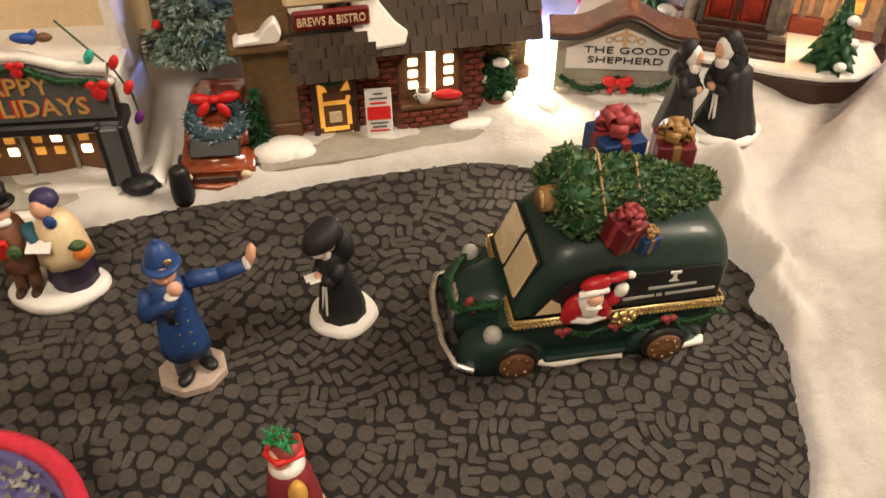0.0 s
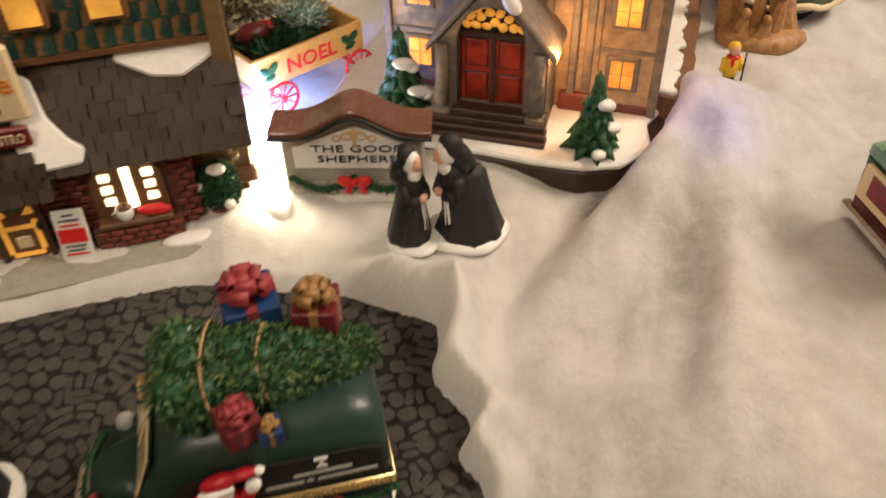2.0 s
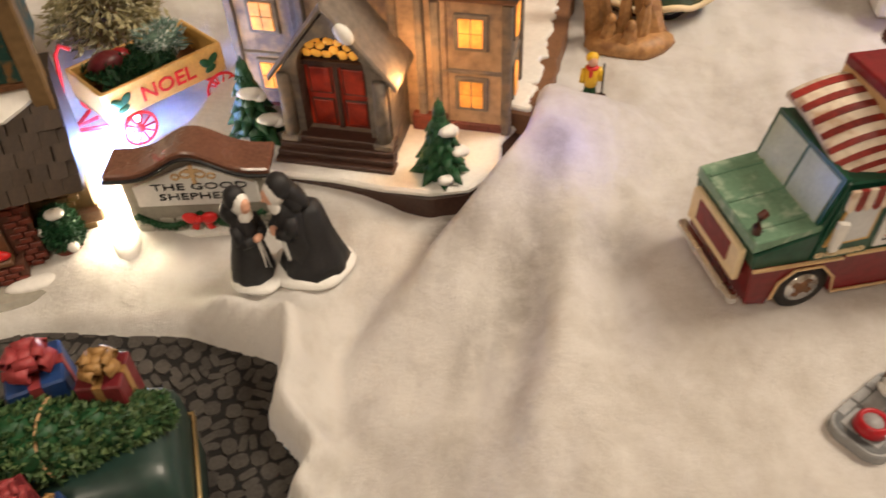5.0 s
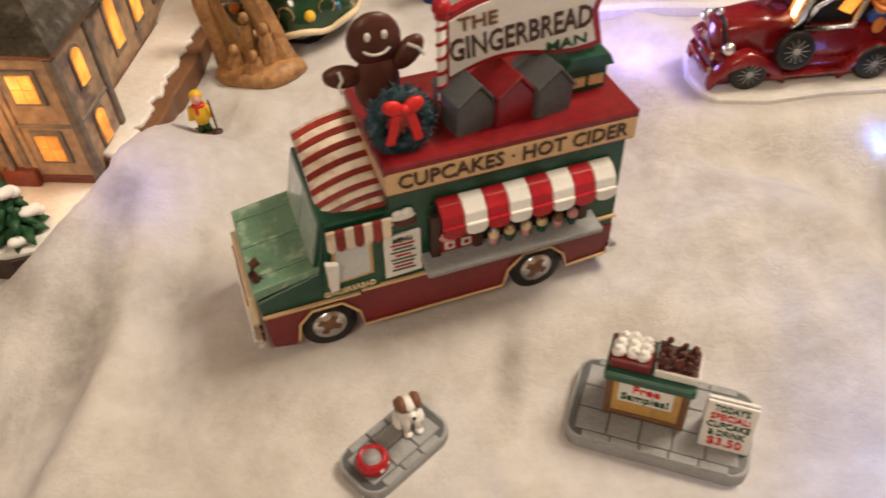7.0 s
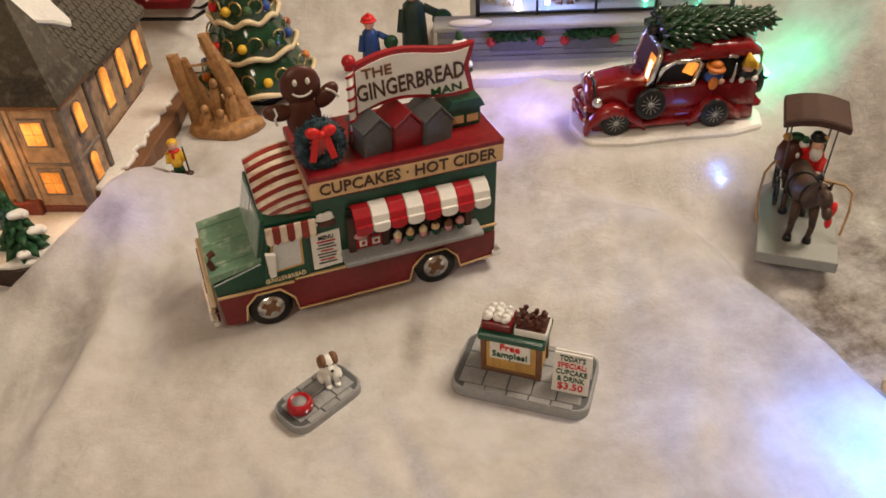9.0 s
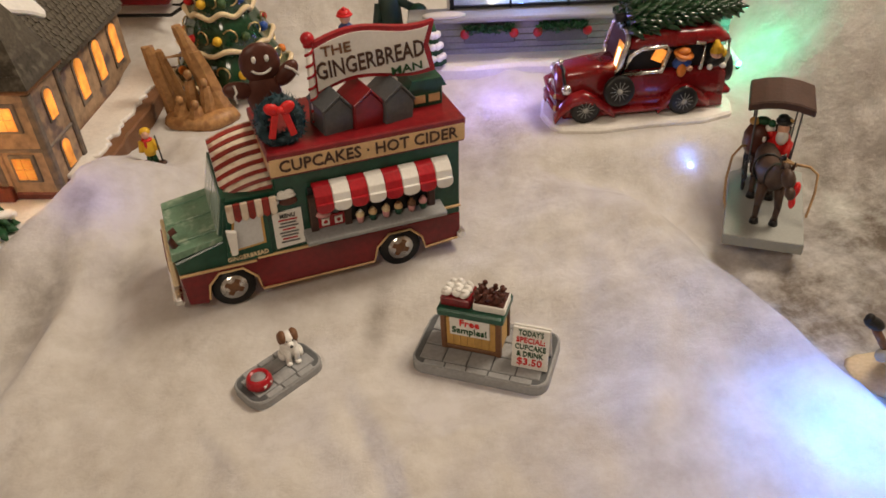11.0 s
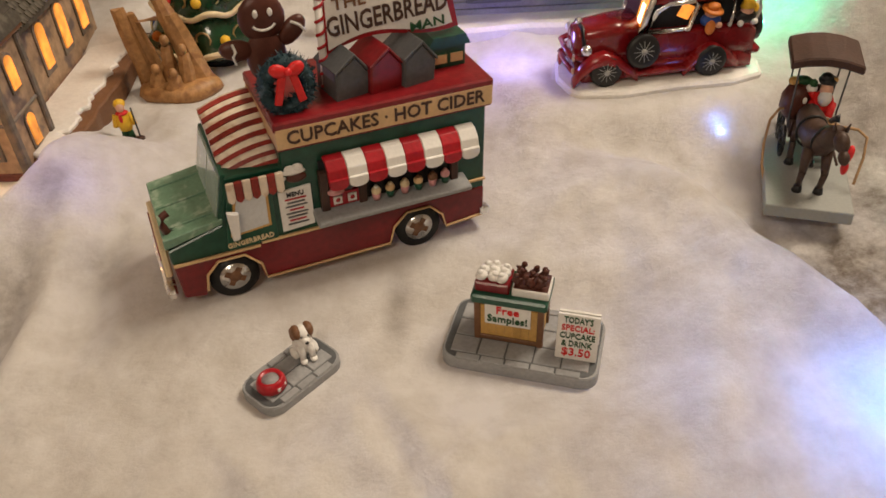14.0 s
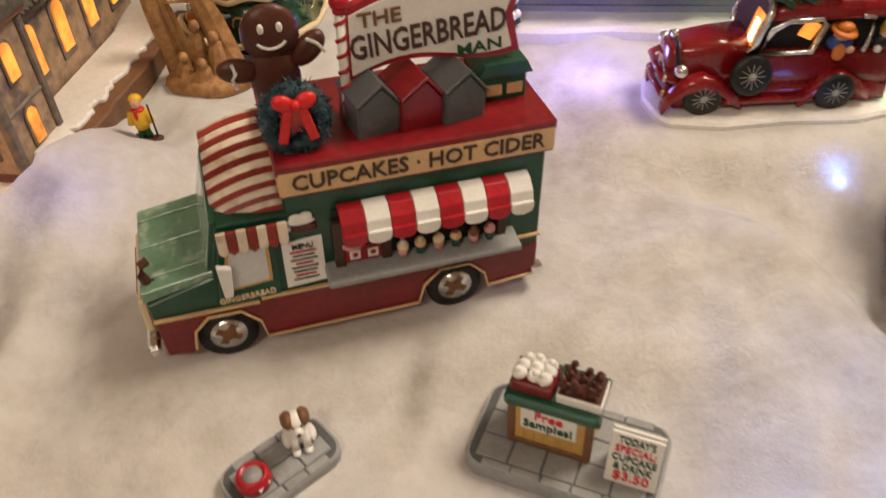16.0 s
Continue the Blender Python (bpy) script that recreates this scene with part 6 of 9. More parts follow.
    part("rear_spare_wheel", S().cone((0.1300, 0.022, 0.0300), 0.0125, 0.0120, 0.0080, BLACK, (0, 90, 0), seg=24), t)
    part("tail_step", S().box((0.130, 0.022, 0.0165), (0.014, 0.036, 0.006), CAR_RED, bevel=0.002), t)
    for z in (0.0150, 0.0250):
        part("bumper", S().path([(0.004, 0.001, z), (-0.003, 0.006, z), (-0.004, 0.022, z), (-0.003, 0.038, z), (0.004, 0.043, z)], 0.0020, CAR_RED), t, "curved red bumper")
        part("bumper_end", S().ball((-0.0025, 0.0050, z), (0.0014, 0.0018, 0.0026), GOLD, seg=8, rings=6), t, "gold bumper end")
    for k, (x0, hair, coat) in enumerate(((0.0935, ORANGE, ROYAL), (0.1195, YELLOW, BLACK))):
        f = S().ball((x0, 0.0030, 0.0490), (0.0046, 0.0042, 0.0050), SKIN).ball((x0, 0.0030, 0.0445), (0.0075, 0.0046, 0.0050), coat).ball((x0 + 0.005, -0.0005, 0.0415), (0.0026, 0.0022, 0.0022), SKIN if k == 0 else WHITE)
        if k == 0:
            f.cone((x0 + 0.0005, 0.0025, 0.0518), 0.0078, 0.0068, 0.0012, hair, (12, 8, 0)).ball((x0 + 0.0008, 0.0028, 0.0540), (0.0050, 0.0044, 0.0030), hair).ball((x0 - 0.001, -0.0008, 0.0405), (0.0038, 0.0022, 0.0055), ORANGE)
        else:
            f.cone((x0 + 0.0005, 0.0030, 0.0520), 0.0056, 0.0010, 0.0090, hair, (0, -10, 0)).ball((x0 + 0.0052, 0.0010, 0.0510), (0.0016, 0.0030, 0.0030), hair).ball((x0 - 0.005, -0.0005, 0.0410), (0.0022, 0.0020, 0.0024), WHITE)
        part("passenger_figure", f, t)
    rnd = random.Random(21)
    s = S().rod((0.056, 0.022, 0.072), (0.140, 0.022, 0.077), 0.013, LEAF_DARK, 0.003)
    for k in range(230):
        u = (k + rnd.random()) / 230
        r = 0.0280 * (1 - 0.78 * u) * (0.84 + 0.16 * math.cos(u * 34))
        a = k * 2.39996
        c = Vector((0.054 + 0.084 * u, 0.022 + math.cos(a) * r * 0.72, 0.0750 + 0.004 * u + 0.74 * math.sin(a) * r * 0.72))
        o = Vector((rnd.uniform(0.5, 1.1), math.cos(a), math.sin(a) * 0.9)).normalized()
        s.rod(c - o * 0.004, c + o * rnd.uniform(0.0050, 0.0085), 0.0046, TREE_GLAZE, 0.0006, seg=6)
    part("tree", s, t, "glossy green fir tree with pointed branches")
    part("tree_stem", S().rod((0.046, 0.024, 0.0755), (0.058, 0.024, 0.0765), 0.0036, BLACK), t)


def make_carriage():
    t = thing("carriage_stand", pose(0.7736, 0.3365, 0.0515, 0, 0, -33.0) @ Matrix.Diagonal((0.92, 1, 1, 1)), "grey platform with a canopied horse carriage and driver", "carriage")
    part("platform", S().box((0.001, 0.045, 0.0045), (0.058, 0.096, 0.009), CONCRETE, bevel=0.0006), t, "plain grey platform")
    z = 0.009
    part("carriage_body", S().box((-0.001, 0.072, z + 0.019), (0.026, 0.026, 0.010), DARK_BROWN, bevel=0.0015).box((-0.001, 0.085, z + 0.032), (0.028, 0.004, 0.022), DARK_BROWN, bevel=0.0015).box((-0.001, 0.058, z + 0.022), (0.026, 0.003, 0.014), DARK_BROWN, (15, 0, 0)), t, "dark brown carriage body")
    part("seat", S().box((-0.001, 0.078, z + 0.027), (0.024, 0.012, 0.006), CHOC, bevel=0.0015), t)
    for x0 in (-0.017, 0.015):
        for y0, r in ((0.084, 0.012), (0.060, 0.010)):
            w = part("wheel", S().path([(x0, y0 + r * math.cos(a), z + r + 0.001 + r * math.sin(a)) for a in [k * math.tau / 22 for k in range(22)]], 0.0012, BLACK, closed=True).rod((x0 - 0.002, y0, z + r + 0.001), (x0 + 0.002, y0, z + r + 0.001), 0.002, BLACK), t)
            for k in range(4):
                part("spoke", S().box((x0, y0, z + r + 0.001), (0.0008, 0.0010, 2 * r), BLACK, (45 * k, 0, 0)), w)
        for y0 in (0.060, 0.088):
            part("canopy_post", S().rod((x0 + (0.001 if x0 < 0 else -0.001), y0, z + 0.022), (x0 * 1.02, y0, z + 0.068), 0.0007, GREY_DARK, seg=6), t)
    part("canopy", S().prism([(-0.024, 0), (-0.012, 0.0030), (0, 0.0042), (0.012, 0.0030), (0.024, 0), (0.024, 0.006), (0.012, 0.0092), (0, 0.0104), (-0.012, 0.0092), (-0.024, 0.006)], 0.040, DARK_BROWN, pose(0, 0.055, z + 0.066), bevel=0.001), t, "brown canopy roof")
    f = S().ball((0.005, 0.070, z + 0.036), (0.0085, 0.0070, 0.0100), BRIGHT_RED).ball((0.005, 0.066, z + 0.049), (0.0045, 0.0045, 0.0055), SKIN).ball((0.005, 0.0635, z + 0.0440), (0.0048, 0.0040, 0.0060), WHITE).ball((0.005, 0.069, z + 0.0545), (0.0066, 0.0062, 0.0034), BLACK).ball((0.004, 0.069, z + 0.0565), (0.0046, 0.0044, 0.0030), BLACK).ball((0.0095, 0.067, z + 0.0560), (0.0020, 0.0016, 0.0016), WOOD_YELLOW)
    f.rod((-0.002, 0.068, z + 0.038), (0.000, 0.058, z + 0.032), 0.0030, BRIGHT_RED).rod((0.012, 0.068, z + 0.038), (0.009, 0.058, z + 0.032), 0.0030, BRIGHT_RED).ball((0.001, 0.057, z + 0.0315), (0.0026, 0.0026, 0.0026), WHITE).ball((0.009, 0.057, z + 0.0315), (0.0026, 0.0026, 0.0026), WHITE)
    f.ball((-0.004, 0.071, z + 0.0465), (0.0040, 0.0030, 0.0032), WHITE).ball((-0.0035, 0.071, z + 0.0500), (0.0030, 0.0026, 0.0034), LEAF_DARK).rod((-0.001, 0.070, z + 0.040), (-0.004, 0.071, z + 0.0455), 0.0028, BRIGHT_RED)
    part("driver_figure", f, t, "red-coated white-bearded driver figure")
    sack = S().turned([(0.0070, 0.0), (0.0100, 0.006), (0.0098, 0.016), (0.0070, 0.022), (0.0035, 0.024)], CHOC, (-0.0125, 0.074, z + 0.024), seg=16, wave=0.06, folds=6)
    sack = part("gift_sack", sack, t, "bulging dark brown sack")
    part("greens", S().ball((-0.0165, 0.074, z + 0.0495), (0.0040, 0.0036, 0.0030), WOOD_YELLOW).ball((-0.0100, 0.075, z + 0.0500), (0.0060, 0.0040, 0.0030), LEAF_DARK).ball((-0.0075, 0.065, z + 0.0400), (0.0016, 0.0014, 0.0024), WHITE), sack, "greenery and toys in the sack")
    h = S().loft([[(hx + w * math.cos(a), v, z + hz + k * math.sin(a)) for a in [q * math.tau / 12 for q in range(12)]] for hx, v, hz, w, k in
                  ((-0.002, 0.054, 0.029, 0.0035, 0.0040), (-0.002, 0.051, 0.0285, 0.0068, 0.0078), (-0.001, 0.044, 0.0275, 0.0082, 0.0092), (0.000, 0.034, 0.0270, 0.0078, 0.0088), (0.002, 0.024, 0.0285, 0.0080, 0.0098), (0.0035, 0.017, 0.0325, 0.0064, 0.0090), (0.005, 0.011, 0.0380, 0.0048, 0.0070), (0.0062, 0.007, 0.0420, 0.0040, 0.0055))], HORSE_BROWN)
    h.ball((0.0085, 0.003, z + 0.0400), (0.0040, 0.0060, 0.0046), HORSE_BROWN, (42, 0, 25)).ball((0.0105, -0.0025, z + 0.0345), (0.0030, 0.0040, 0.0032), HORSE_BROWN, (42, 0, 25))
    h.loft([[(0.0045 + 0.0012 * e, v + 0.0015, zz), (0.0030, v + 0.004, zz + 0.0010), (0.0055, v + 0.0045, zz + 0.0030)] for e, v, zz in ((0, 0.020, z + 0.0400), (0, 0.012, z + 0.0450), (1, 0.006, z + 0.0485))], BLACK)
    for sgn in (-1, 1):
        h.cone((0.0070 + sgn * 0.0028, 0.0065, z + 0.0445), 0.0013, 0.0003, 0.0048, HORSE_BROWN, (10, sgn * 12, 0), seg=6)
        for hx, y0, bend in ((0.002, 0.021, -0.005), (-0.001, 0.047, 0.004)):
            x1 = hx + sgn * 0.0050
            h.rod((x1, y0, z + 0.025), (x1 + sgn * 0.001, y0 + bend, z + 0.0130), 0.0036, HORSE_BROWN, 0.0021).rod((x1 + sgn * 0.001, y0 + bend, z + 0.0130), (x1 + sgn * 0.0008, y0 + bend * 0.3, z + 0.0020), 0.0020, HORSE_BROWN, 0.0018).cone((x1 + sgn * 0.0008, y0 + bend * 0.3 - 0.0006, z), 0.0030, 0.0022, 0.0034, BLACK, seg=9)
    h.path([(-0.002, 0.054, z + 0.032), (-0.002, 0.058, z + 0.024), (-0.002, 0.0575, z + 0.013)], 0.0018, BLACK)

    def sized(shape):
        for v in shape.bm.verts:
            v.co = Vector((v.co.x * 1.22 - 0.002, 0.034 + (v.co.y - 0.034) * 1.14, z + (v.co.z - z) * 1.24))
        return shape
    part("horse", sized(h), t, "dark brown standing horse figure")
    part("harness", sized(S().path([(-0.001 + 0.0084 * math.cos(a), 0.036, z + 0.0270 + 0.0094 * math.sin(a)) for a in [q * math.tau / 14 for q in range(14)]], 0.0008, BLACK, closed=True).path([(0.0035 + 0.0068 * math.cos(a), 0.0175 - 0.003 * math.sin(a), z + 0.0320 + 0.0094 * math.sin(a)) for a in [q * math.tau / 14 for q in range(14)]], 0.0009, BLACK, closed=True)), t, "black harness straps")
    part("red_bow", sized(S().ball((0.0135, 0.0035, z + 0.0330), (0.0026, 0.0036, 0.0056), BRIGHT_RED, (0, 15, 0)).ball((0.0130, 0.0005, z + 0.0275), (0.0020, 0.0030, 0.0040), BRIGHT_RED)), t, "red bow at the horse's neck")
    for x0 in (-0.003, 0.014):
        part("shaft", S().rod((x0, 0.058, z + 0.020), (x0, 0.016, z + 0.023), 0.0009, DARK_BROWN, seg=6), t)
    part("twine_loop", S().path([(-0.014, 0.072, z + 0.030), (-0.023, 0.066, z + 0.032), (-0.029, 0.058, z + 0.027), (-0.031, 0.048, z + 0.014), (-0.030, 0.040, z + 0.002), (-0.027, 0.034, z - 0.006)], 0.0010, ROPE).path([(0.000, 0.046, z + 0.036), (0.014, 0.042, z + 0.036), (0.027, 0.040, z + 0.036), (0.033, 0.036, z + 0.033), (0.033, 0.030, z + 0.022), (0.030, 0.022, z + 0.006)], 0.0010, ROPE)
         .path([(-0.006, 0.048, z + 0.034), (0.006, 0.046, z + 0.038), (0.018, 0.043, z + 0.034)], 0.0014, ROPE), t, "loose brown twine")


make_red_car()
make_carriage()


# ---- houses ----
def shingle_mesh(w, h, th, material):
    """A slightly worn roof shingle, hung from its upper edge."""
    return S().prism([(-w / 2, -h * 0.97), (-w * 0.2, -h), (w / 2, -h * 0.95), (w / 2, 0), (-w / 2, 0)], th, material).mesh("shingle")


def roof_shingles(parent, origin, along, up, length, rise, cols, rows, th, material, rnd, round_end=False, most=9999):
    """Courses of shingles on a slope: origin at its lower left, along and up are unit vectors."""
    along, up = Vector(along).normalized(), Vector(up).normalized()
    out = along.cross(up)
    w, h = length / cols, rise / rows
    if round_end:
        me = S().prism([(-w * 0.46, 0), (-w * 0.46, -h * 0.7), (-w * 0.25, -h * 1.12), (w * 0.25, -h * 1.12), (w * 0.46, -h * 0.7), (w * 0.46, 0)], th, material).mesh("shingle")
    else:
        me = shingle_mesh(w * 0.94, h * 1.15, th, material)
    made, rest = 0, S()
    for j in range(rows):
        for i in range(cols + (j % 2)):
            u = (i + 0.5 - 0.5 * (j % 2)) * w
            if u < w * 0.3 or u > length - w * 0.3:
                continue
            p = Vector(origin) + along * (u + rnd.uniform(-0.06, 0.06) * w) + up * ((j + 1) * h) + out * (th * (1.2 + rnd.uniform(0, 0.5)))
            # shingle local: x along, z up the slope, y into the roof
            m = Matrix((( along.x, -out.x, up.x, p.x), (along.y, -out.y, up.y, p.y), (along.z, -out.z, up.z, p.z), (0, 0, 0, 1)))
            m = m @ pose(0, 0, 0, rnd.uniform(-3, 6), rnd.uniform(-2, 2), 0)
            made += 1
            if made > most:
                n0 = len(rest.bm.faces)
                vs = [rest.bm.verts.new(m @ v.co) for v in me.vertices]
                for f in me.polygons:
                    rest.bm.faces.new([vs[q] for q in f.vertices])
                rest._done(n0, material, False)
                continue
            ob = new("shingle", me)
            ob.parent = parent
            ob.matrix_basis = m
    if made > most:
        part("upper_shingles", rest, parent)["kind"] = "stuff"


def brick_field(parent, u0, u1, w0, w1, v, bw, bh, rnd, material, skip=None):
    me = S().box((0, 0, 0), (bw * 0.88, 0.0022, bh * 0.80), material, bevel=0.0004).mesh("brick")
    rows = int((w1 - w0) / bh)
    for j in range(rows):
        n = int((u1 - u0) / bw) + 1
        for i in range(n):
            u = u0 + (i + 0.5 - 0.5 * (j % 2)) * bw
            if u < u0 + bw * 0.25 or u > u1 - bw * 0.25 or (skip and skip(u, w0 + (j + 0.5) * bh)):
                continue
            ob = new("brick", me)
            ob.parent = parent
            ob.matrix_basis = pose(u, v - rnd.uniform(0, 0.0007), w0 + (j + 0.5) * bh, rnd.uniform(-2, 2), rnd.uniform(-2, 2), rnd.uniform(-2, 2))


def make_coffee_shop():
    rnd = random.Random(11)
    t = thing("coffee_shop", pose(-0.115, 0.4365, 0.052, 0, 0, 13.0), "lit ceramic coffee shop with brick walls and shingled roof", "model house")
    part("base", plate(S(), [(-0.004, -0.034), (0.060, -0.032), (0.150, -0.027), (0.188, -0.006), (0.196, 0.030), (0.190, 0.090), (-0.010, 0.090)], -0.020, 0.004, SNOW_GREY, bevel=0.003), t, "grey snowy pavement base")
    part("base_snow", S().ball((0.012, -0.018, 0.003), (0.020, 0.013, 0.0085), SNOW, (0, 0, 8)).ball((0.022, -0.022, 0.003), (0.011, 0.008, 0.006), SNOW).ball((0.135, -0.016, 0.004), (0.018, 0.006, 0.004), SNOW).ball((0.160, -0.010, 0.004), (0.020, 0.008, 0.005), SNOW).ball((0.186, 0.020, 0.006), (0.012, 0.040, 0.008), SNOW), t, "white snow drifts on the base")
    w = part("front_wall", S().box((0.085, 0.016, 0.032), (0.116, 0.036, 0.062), MORTAR), t)

    def skip(u, h):
        return (0.034 < u < 0.063 and h < 0.055) or (0.086 < u < 0.130 and 0.016 < h < 0.062)
    brick_field(w, 0.026, 0.143, 0.003, 0.064, -0.0030, 0.0074, 0.0042, rnd, BRICK, skip)
    part("corner_tower", S().box((0.012, 0.014, 0.075), (0.030, 0.036, 0.150), STUCCO, bevel=0.001).box((0.010, 0.010, 0.068), (0.040, 0.040, 0.007), STUCCO, bevel=0.002).box((-0.002, -0.006, 0.010), (0.006, 0.008, 0.020), BROWN, bevel=0.001)
         .box((0.012, -0.0045, 0.008), (0.030, 0.004, 0.014), BROWN, bevel=0.001), t, "ochre corner tower")
    part("tower_snow", S().prism([(-0.007, 0.0), (0.019, 0.0), (0.022, 0.006), (0.019, 0.015), (0.014, 0.012), (0.008, 0.005), (-0.004, 0.004)], 0.014, SNOW, pose(0, -0.012, 0.0712), bevel=0.0015), t, "snow on the tower ledge")
    # door under a little shingled porch roof
    d = part("door", S().box((0.048, -0.004, 0.022), (0.023, 0.004, 0.036), BROWN, bevel=0.0008), t, "brown door with amber panes")
    part("door_frame", S().box((0.0355, -0.005, 0.024), (0.0035, 0.006, 0.042), DARK_BROWN, bevel=0.0005).box((0.0605, -0.005, 0.024), (0.0035, 0.006, 0.042), DARK_BROWN, bevel=0.0005), d)
    part("door_pane", S().box((0.0395, -0.0064, 0.024), (0.0028, 0.001, 0.030), LIT_YELLOW).box((0.0565, -0.0064, 0.020), (0.0028, 0.001, 0.020), LIT_YELLOW).box((0.048, -0.0064, 0.0075), (0.016, 0.001, 0.0025), LIT_YELLOW).box((0.048, -0.0064, 0.026), (0.014, 0.001, 0.0025), LIT_YELLOW).prism([(0.040, 0.034), (0.044, 0.034), (0.041, 0.041)], 0.001, LIT_YELLOW, pose(0, -0.0068, 0)).prism([(0.052, 0.034), (0.058, 0.034), (0.057, 0.041)], 0.001, LIT_YELLOW, pose(0, -0.0068, 0)), d)
    part("door_plaque", S().box((0.048, -0.0066, 0.016), (0.008, 0.0012, 0.008), CREAM, bevel=0.0005).ball((0.0585, -0.008, 0.026), (0.0018, 0.0018, 0.0028), BLACK), d)
    part("door_wreath", S().ball((0.047, -0.007, 0.040), (0.007, 0.0016, 0.0026), LEAF_DARK), d)
    por = part("porch_roof", S().prism([(-0.009, 0.050), (0.008, 0.049), (0.008, 0.073), (0.002, 0.073)], 0.050, SHINGLE, Matrix(((0, 1, 0, 0.024), (1, 0, 0, -0.010), (0, 0, 1, 0), (0, 0, 0, 1)))), t)
    roof_shingles(por, (0.0235, -0.0195, 0.0490), (1, 0, 0), (0, 0.36, 0.93), 0.051, 0.026, 7, 4, 0.0012, SHINGLE, rnd)
    # lit window with shelf, cup and red cushion
    win = part("window", S().prism([(0.0885, 0.018), (0.1275, 0.018), (0.1275, 0.046), (0.122, 0.056), (0.108, 0.060), (0.094, 0.056), (0.0885, 0.046)], 0.005, BROWN, pose(0, -0.0055, 0), bevel=0.0008), t)
    for i in range(3):
        for u in (0.0975, 0.1200):
            part("pane", S().box((u, -0.0064, 0.032 + 0.0078 * i), (0.0060, 0.0016, 0.0052), LIT_HOT, bevel=0.0006), win)
    part("centre_pane", S().box((0.1088, -0.0064, 0.040), (0.0052, 0.0016, 0.028), LIT_HOT, bevel=0.0006), win, "bright glowing centre pane")
    part("window_shelf", S().box((0.108, -0.009, 0.0195), (0.040, 0.008, 0.004), BROWN, bevel=0.001), win)
    part("coffee_cup", S().turned([(0.0026, 0.0215), (0.0044, 0.0245), (0.0050, 0.0295), (0.0042, 0.0297), (0.0, 0.0285)], WHITE, (0.1035, -0.0105, 0)).cone((0.1035, -0.0105, 0.0291), 0.0040, 0.0040, 0.0008, CHOC).path([(0.0990, -0.0105, 0.0280), (0.0970, -0.0105, 0.0265), (0.0985, -0.0105, 0.0240)], 0.0008, WHITE), win, "white coffee cup")
    part("red_cushion", S().ball((0.119, -0.0105, 0.0250), (0.0095, 0.0032, 0.0034), BRIGHT_RED, (0, 6, 0)), win, "red cushion")
    sill = part("brick_sill", S().box((0.108, -0.0060, 0.0105), (0.048, 0.010, 0.0125), MORTAR), t)
    brick_field(sill, 0.085, 0.131, 0.0045, 0.0165, -0.0115, 0.0078, 0.0040, rnd, BRICK)
    side = part("side_wall", S().box((0.157, 0.026, 0.032), (0.030, 0.032, 0.062), STUCCO), t, "ochre recessed side wall")
    brick_field(side, 0.145, 0.170, 0.032, 0.062, 0.0095, 0.0070, 0.0042, rnd, STUCCO)
    part("corner_post", S().box((0.1715, 0.016, 0.090), (0.010, 0.012, 0.140), STUCCO, (0, 0, 0), bevel=0.0012).box((0.1715, 0.012, 0.024), (0.014, 0.012, 0.010), BROWN, bevel=0.0015), t, "ochre corner post")
    # main roof
    L, rise = 0.128, 0.060
    up = Vector((0, 0.56, 0.83))
    roof = part("roof", S().prism([(-0.013, 0.058), (-0.011, 0.062), (0.0225, 0.1115), (0.040, 0.1115), (0.040, 0.058)], L, SHINGLE, Matrix(((0, 1, 0, 0.050), (1, 0, 0, 0), (0, 0, 1, 0), (0, 0, 0, 1)))), t, "brown shingled roof")
    roof_shingles(roof, (0.050, -0.0135, 0.0585), (1, 0, 0), up, L, rise, 14, 7, 0.0015, SHINGLE, rnd)
    m = Matrix(((1, 0, 0, 0), (0, -0.83, 0.56, -0.0135), (0, 0.56, 0.83, 0.0585), (0, 0, 0, 1)))
    part("roof_snow", S().prism([(0.072, 0.003), (0.092, 0.004), (0.095, 0.012), (0.088, 0.018), (0.080, 0.030), (0.076, 0.050), (0.066, 0.056), (0.062, 0.020), (0.064, 0.006)], 0.004, SNOW, m @ pose(0, 0.0, 0), bevel=0.0012)
         .prism([(0.118, 0.052), (0.135, 0.042), (0.150, 0.040), (0.162, 0.046), (0.172, 0.052), (0.172, 0.060), (0.118, 0.061)], 0.004, SNOW, m, bevel=0.0012), t, "thick white snow on the roof")
    # upper storey with a teal mansard
    part("upper_storey", S().prism([(0.014, 0.109), (0.030, 0.175), (0.080, 0.175), (0.080, 0.109)], 0.142, TEAL_ROOF, Matrix(((0, 1, 0, 0.028), (1, 0, 0, 0), (0, 0, 1, 0), (0, 0, 0, 1))), bevel=0.0015).box((0.099, 0.014, 0.110), (0.144, 0.004, 0.003), BROWN), t, "teal mansard storey")
    roof_shingles(t, (0.066, 0.0150, 0.113), (1, 0, 0), (0, 0.24, 0.97), 0.103, 0.050, 11, 5, 0.0012, TEAL_ROOF, rnd)
    for u in (0.085, 0.122):
        dm = part("dormer_window", S().box((u, 0.014, 0.138), (0.020, 0.010, 0.022), BROWN, bevel=0.001), t)
        part("pane", S().box((u, 0.0085, 0.138), (0.015, 0.002, 0.016), LIT_YELLOW), dm)
    # signs
    sg = part("bistro_sign", S().box((0.0505, -0.009, 0.0825), (0.044, 0.004, 0.0115), MAROON, bevel=0.0012), t, "dark red signboard")
    part("lettering", S().writing("BREWS & BISTRO", 0.0072, pose(0.0505, -0.0112, 0.0800, 0, 0, 0), CREAM, width=0.039), sg)
    sg = part("coffee_sign", S().box((0.0500, -0.004, 0.109), (0.051, 0.006, 0.040), CREAM, bevel=0.002), t, "cream signboard")
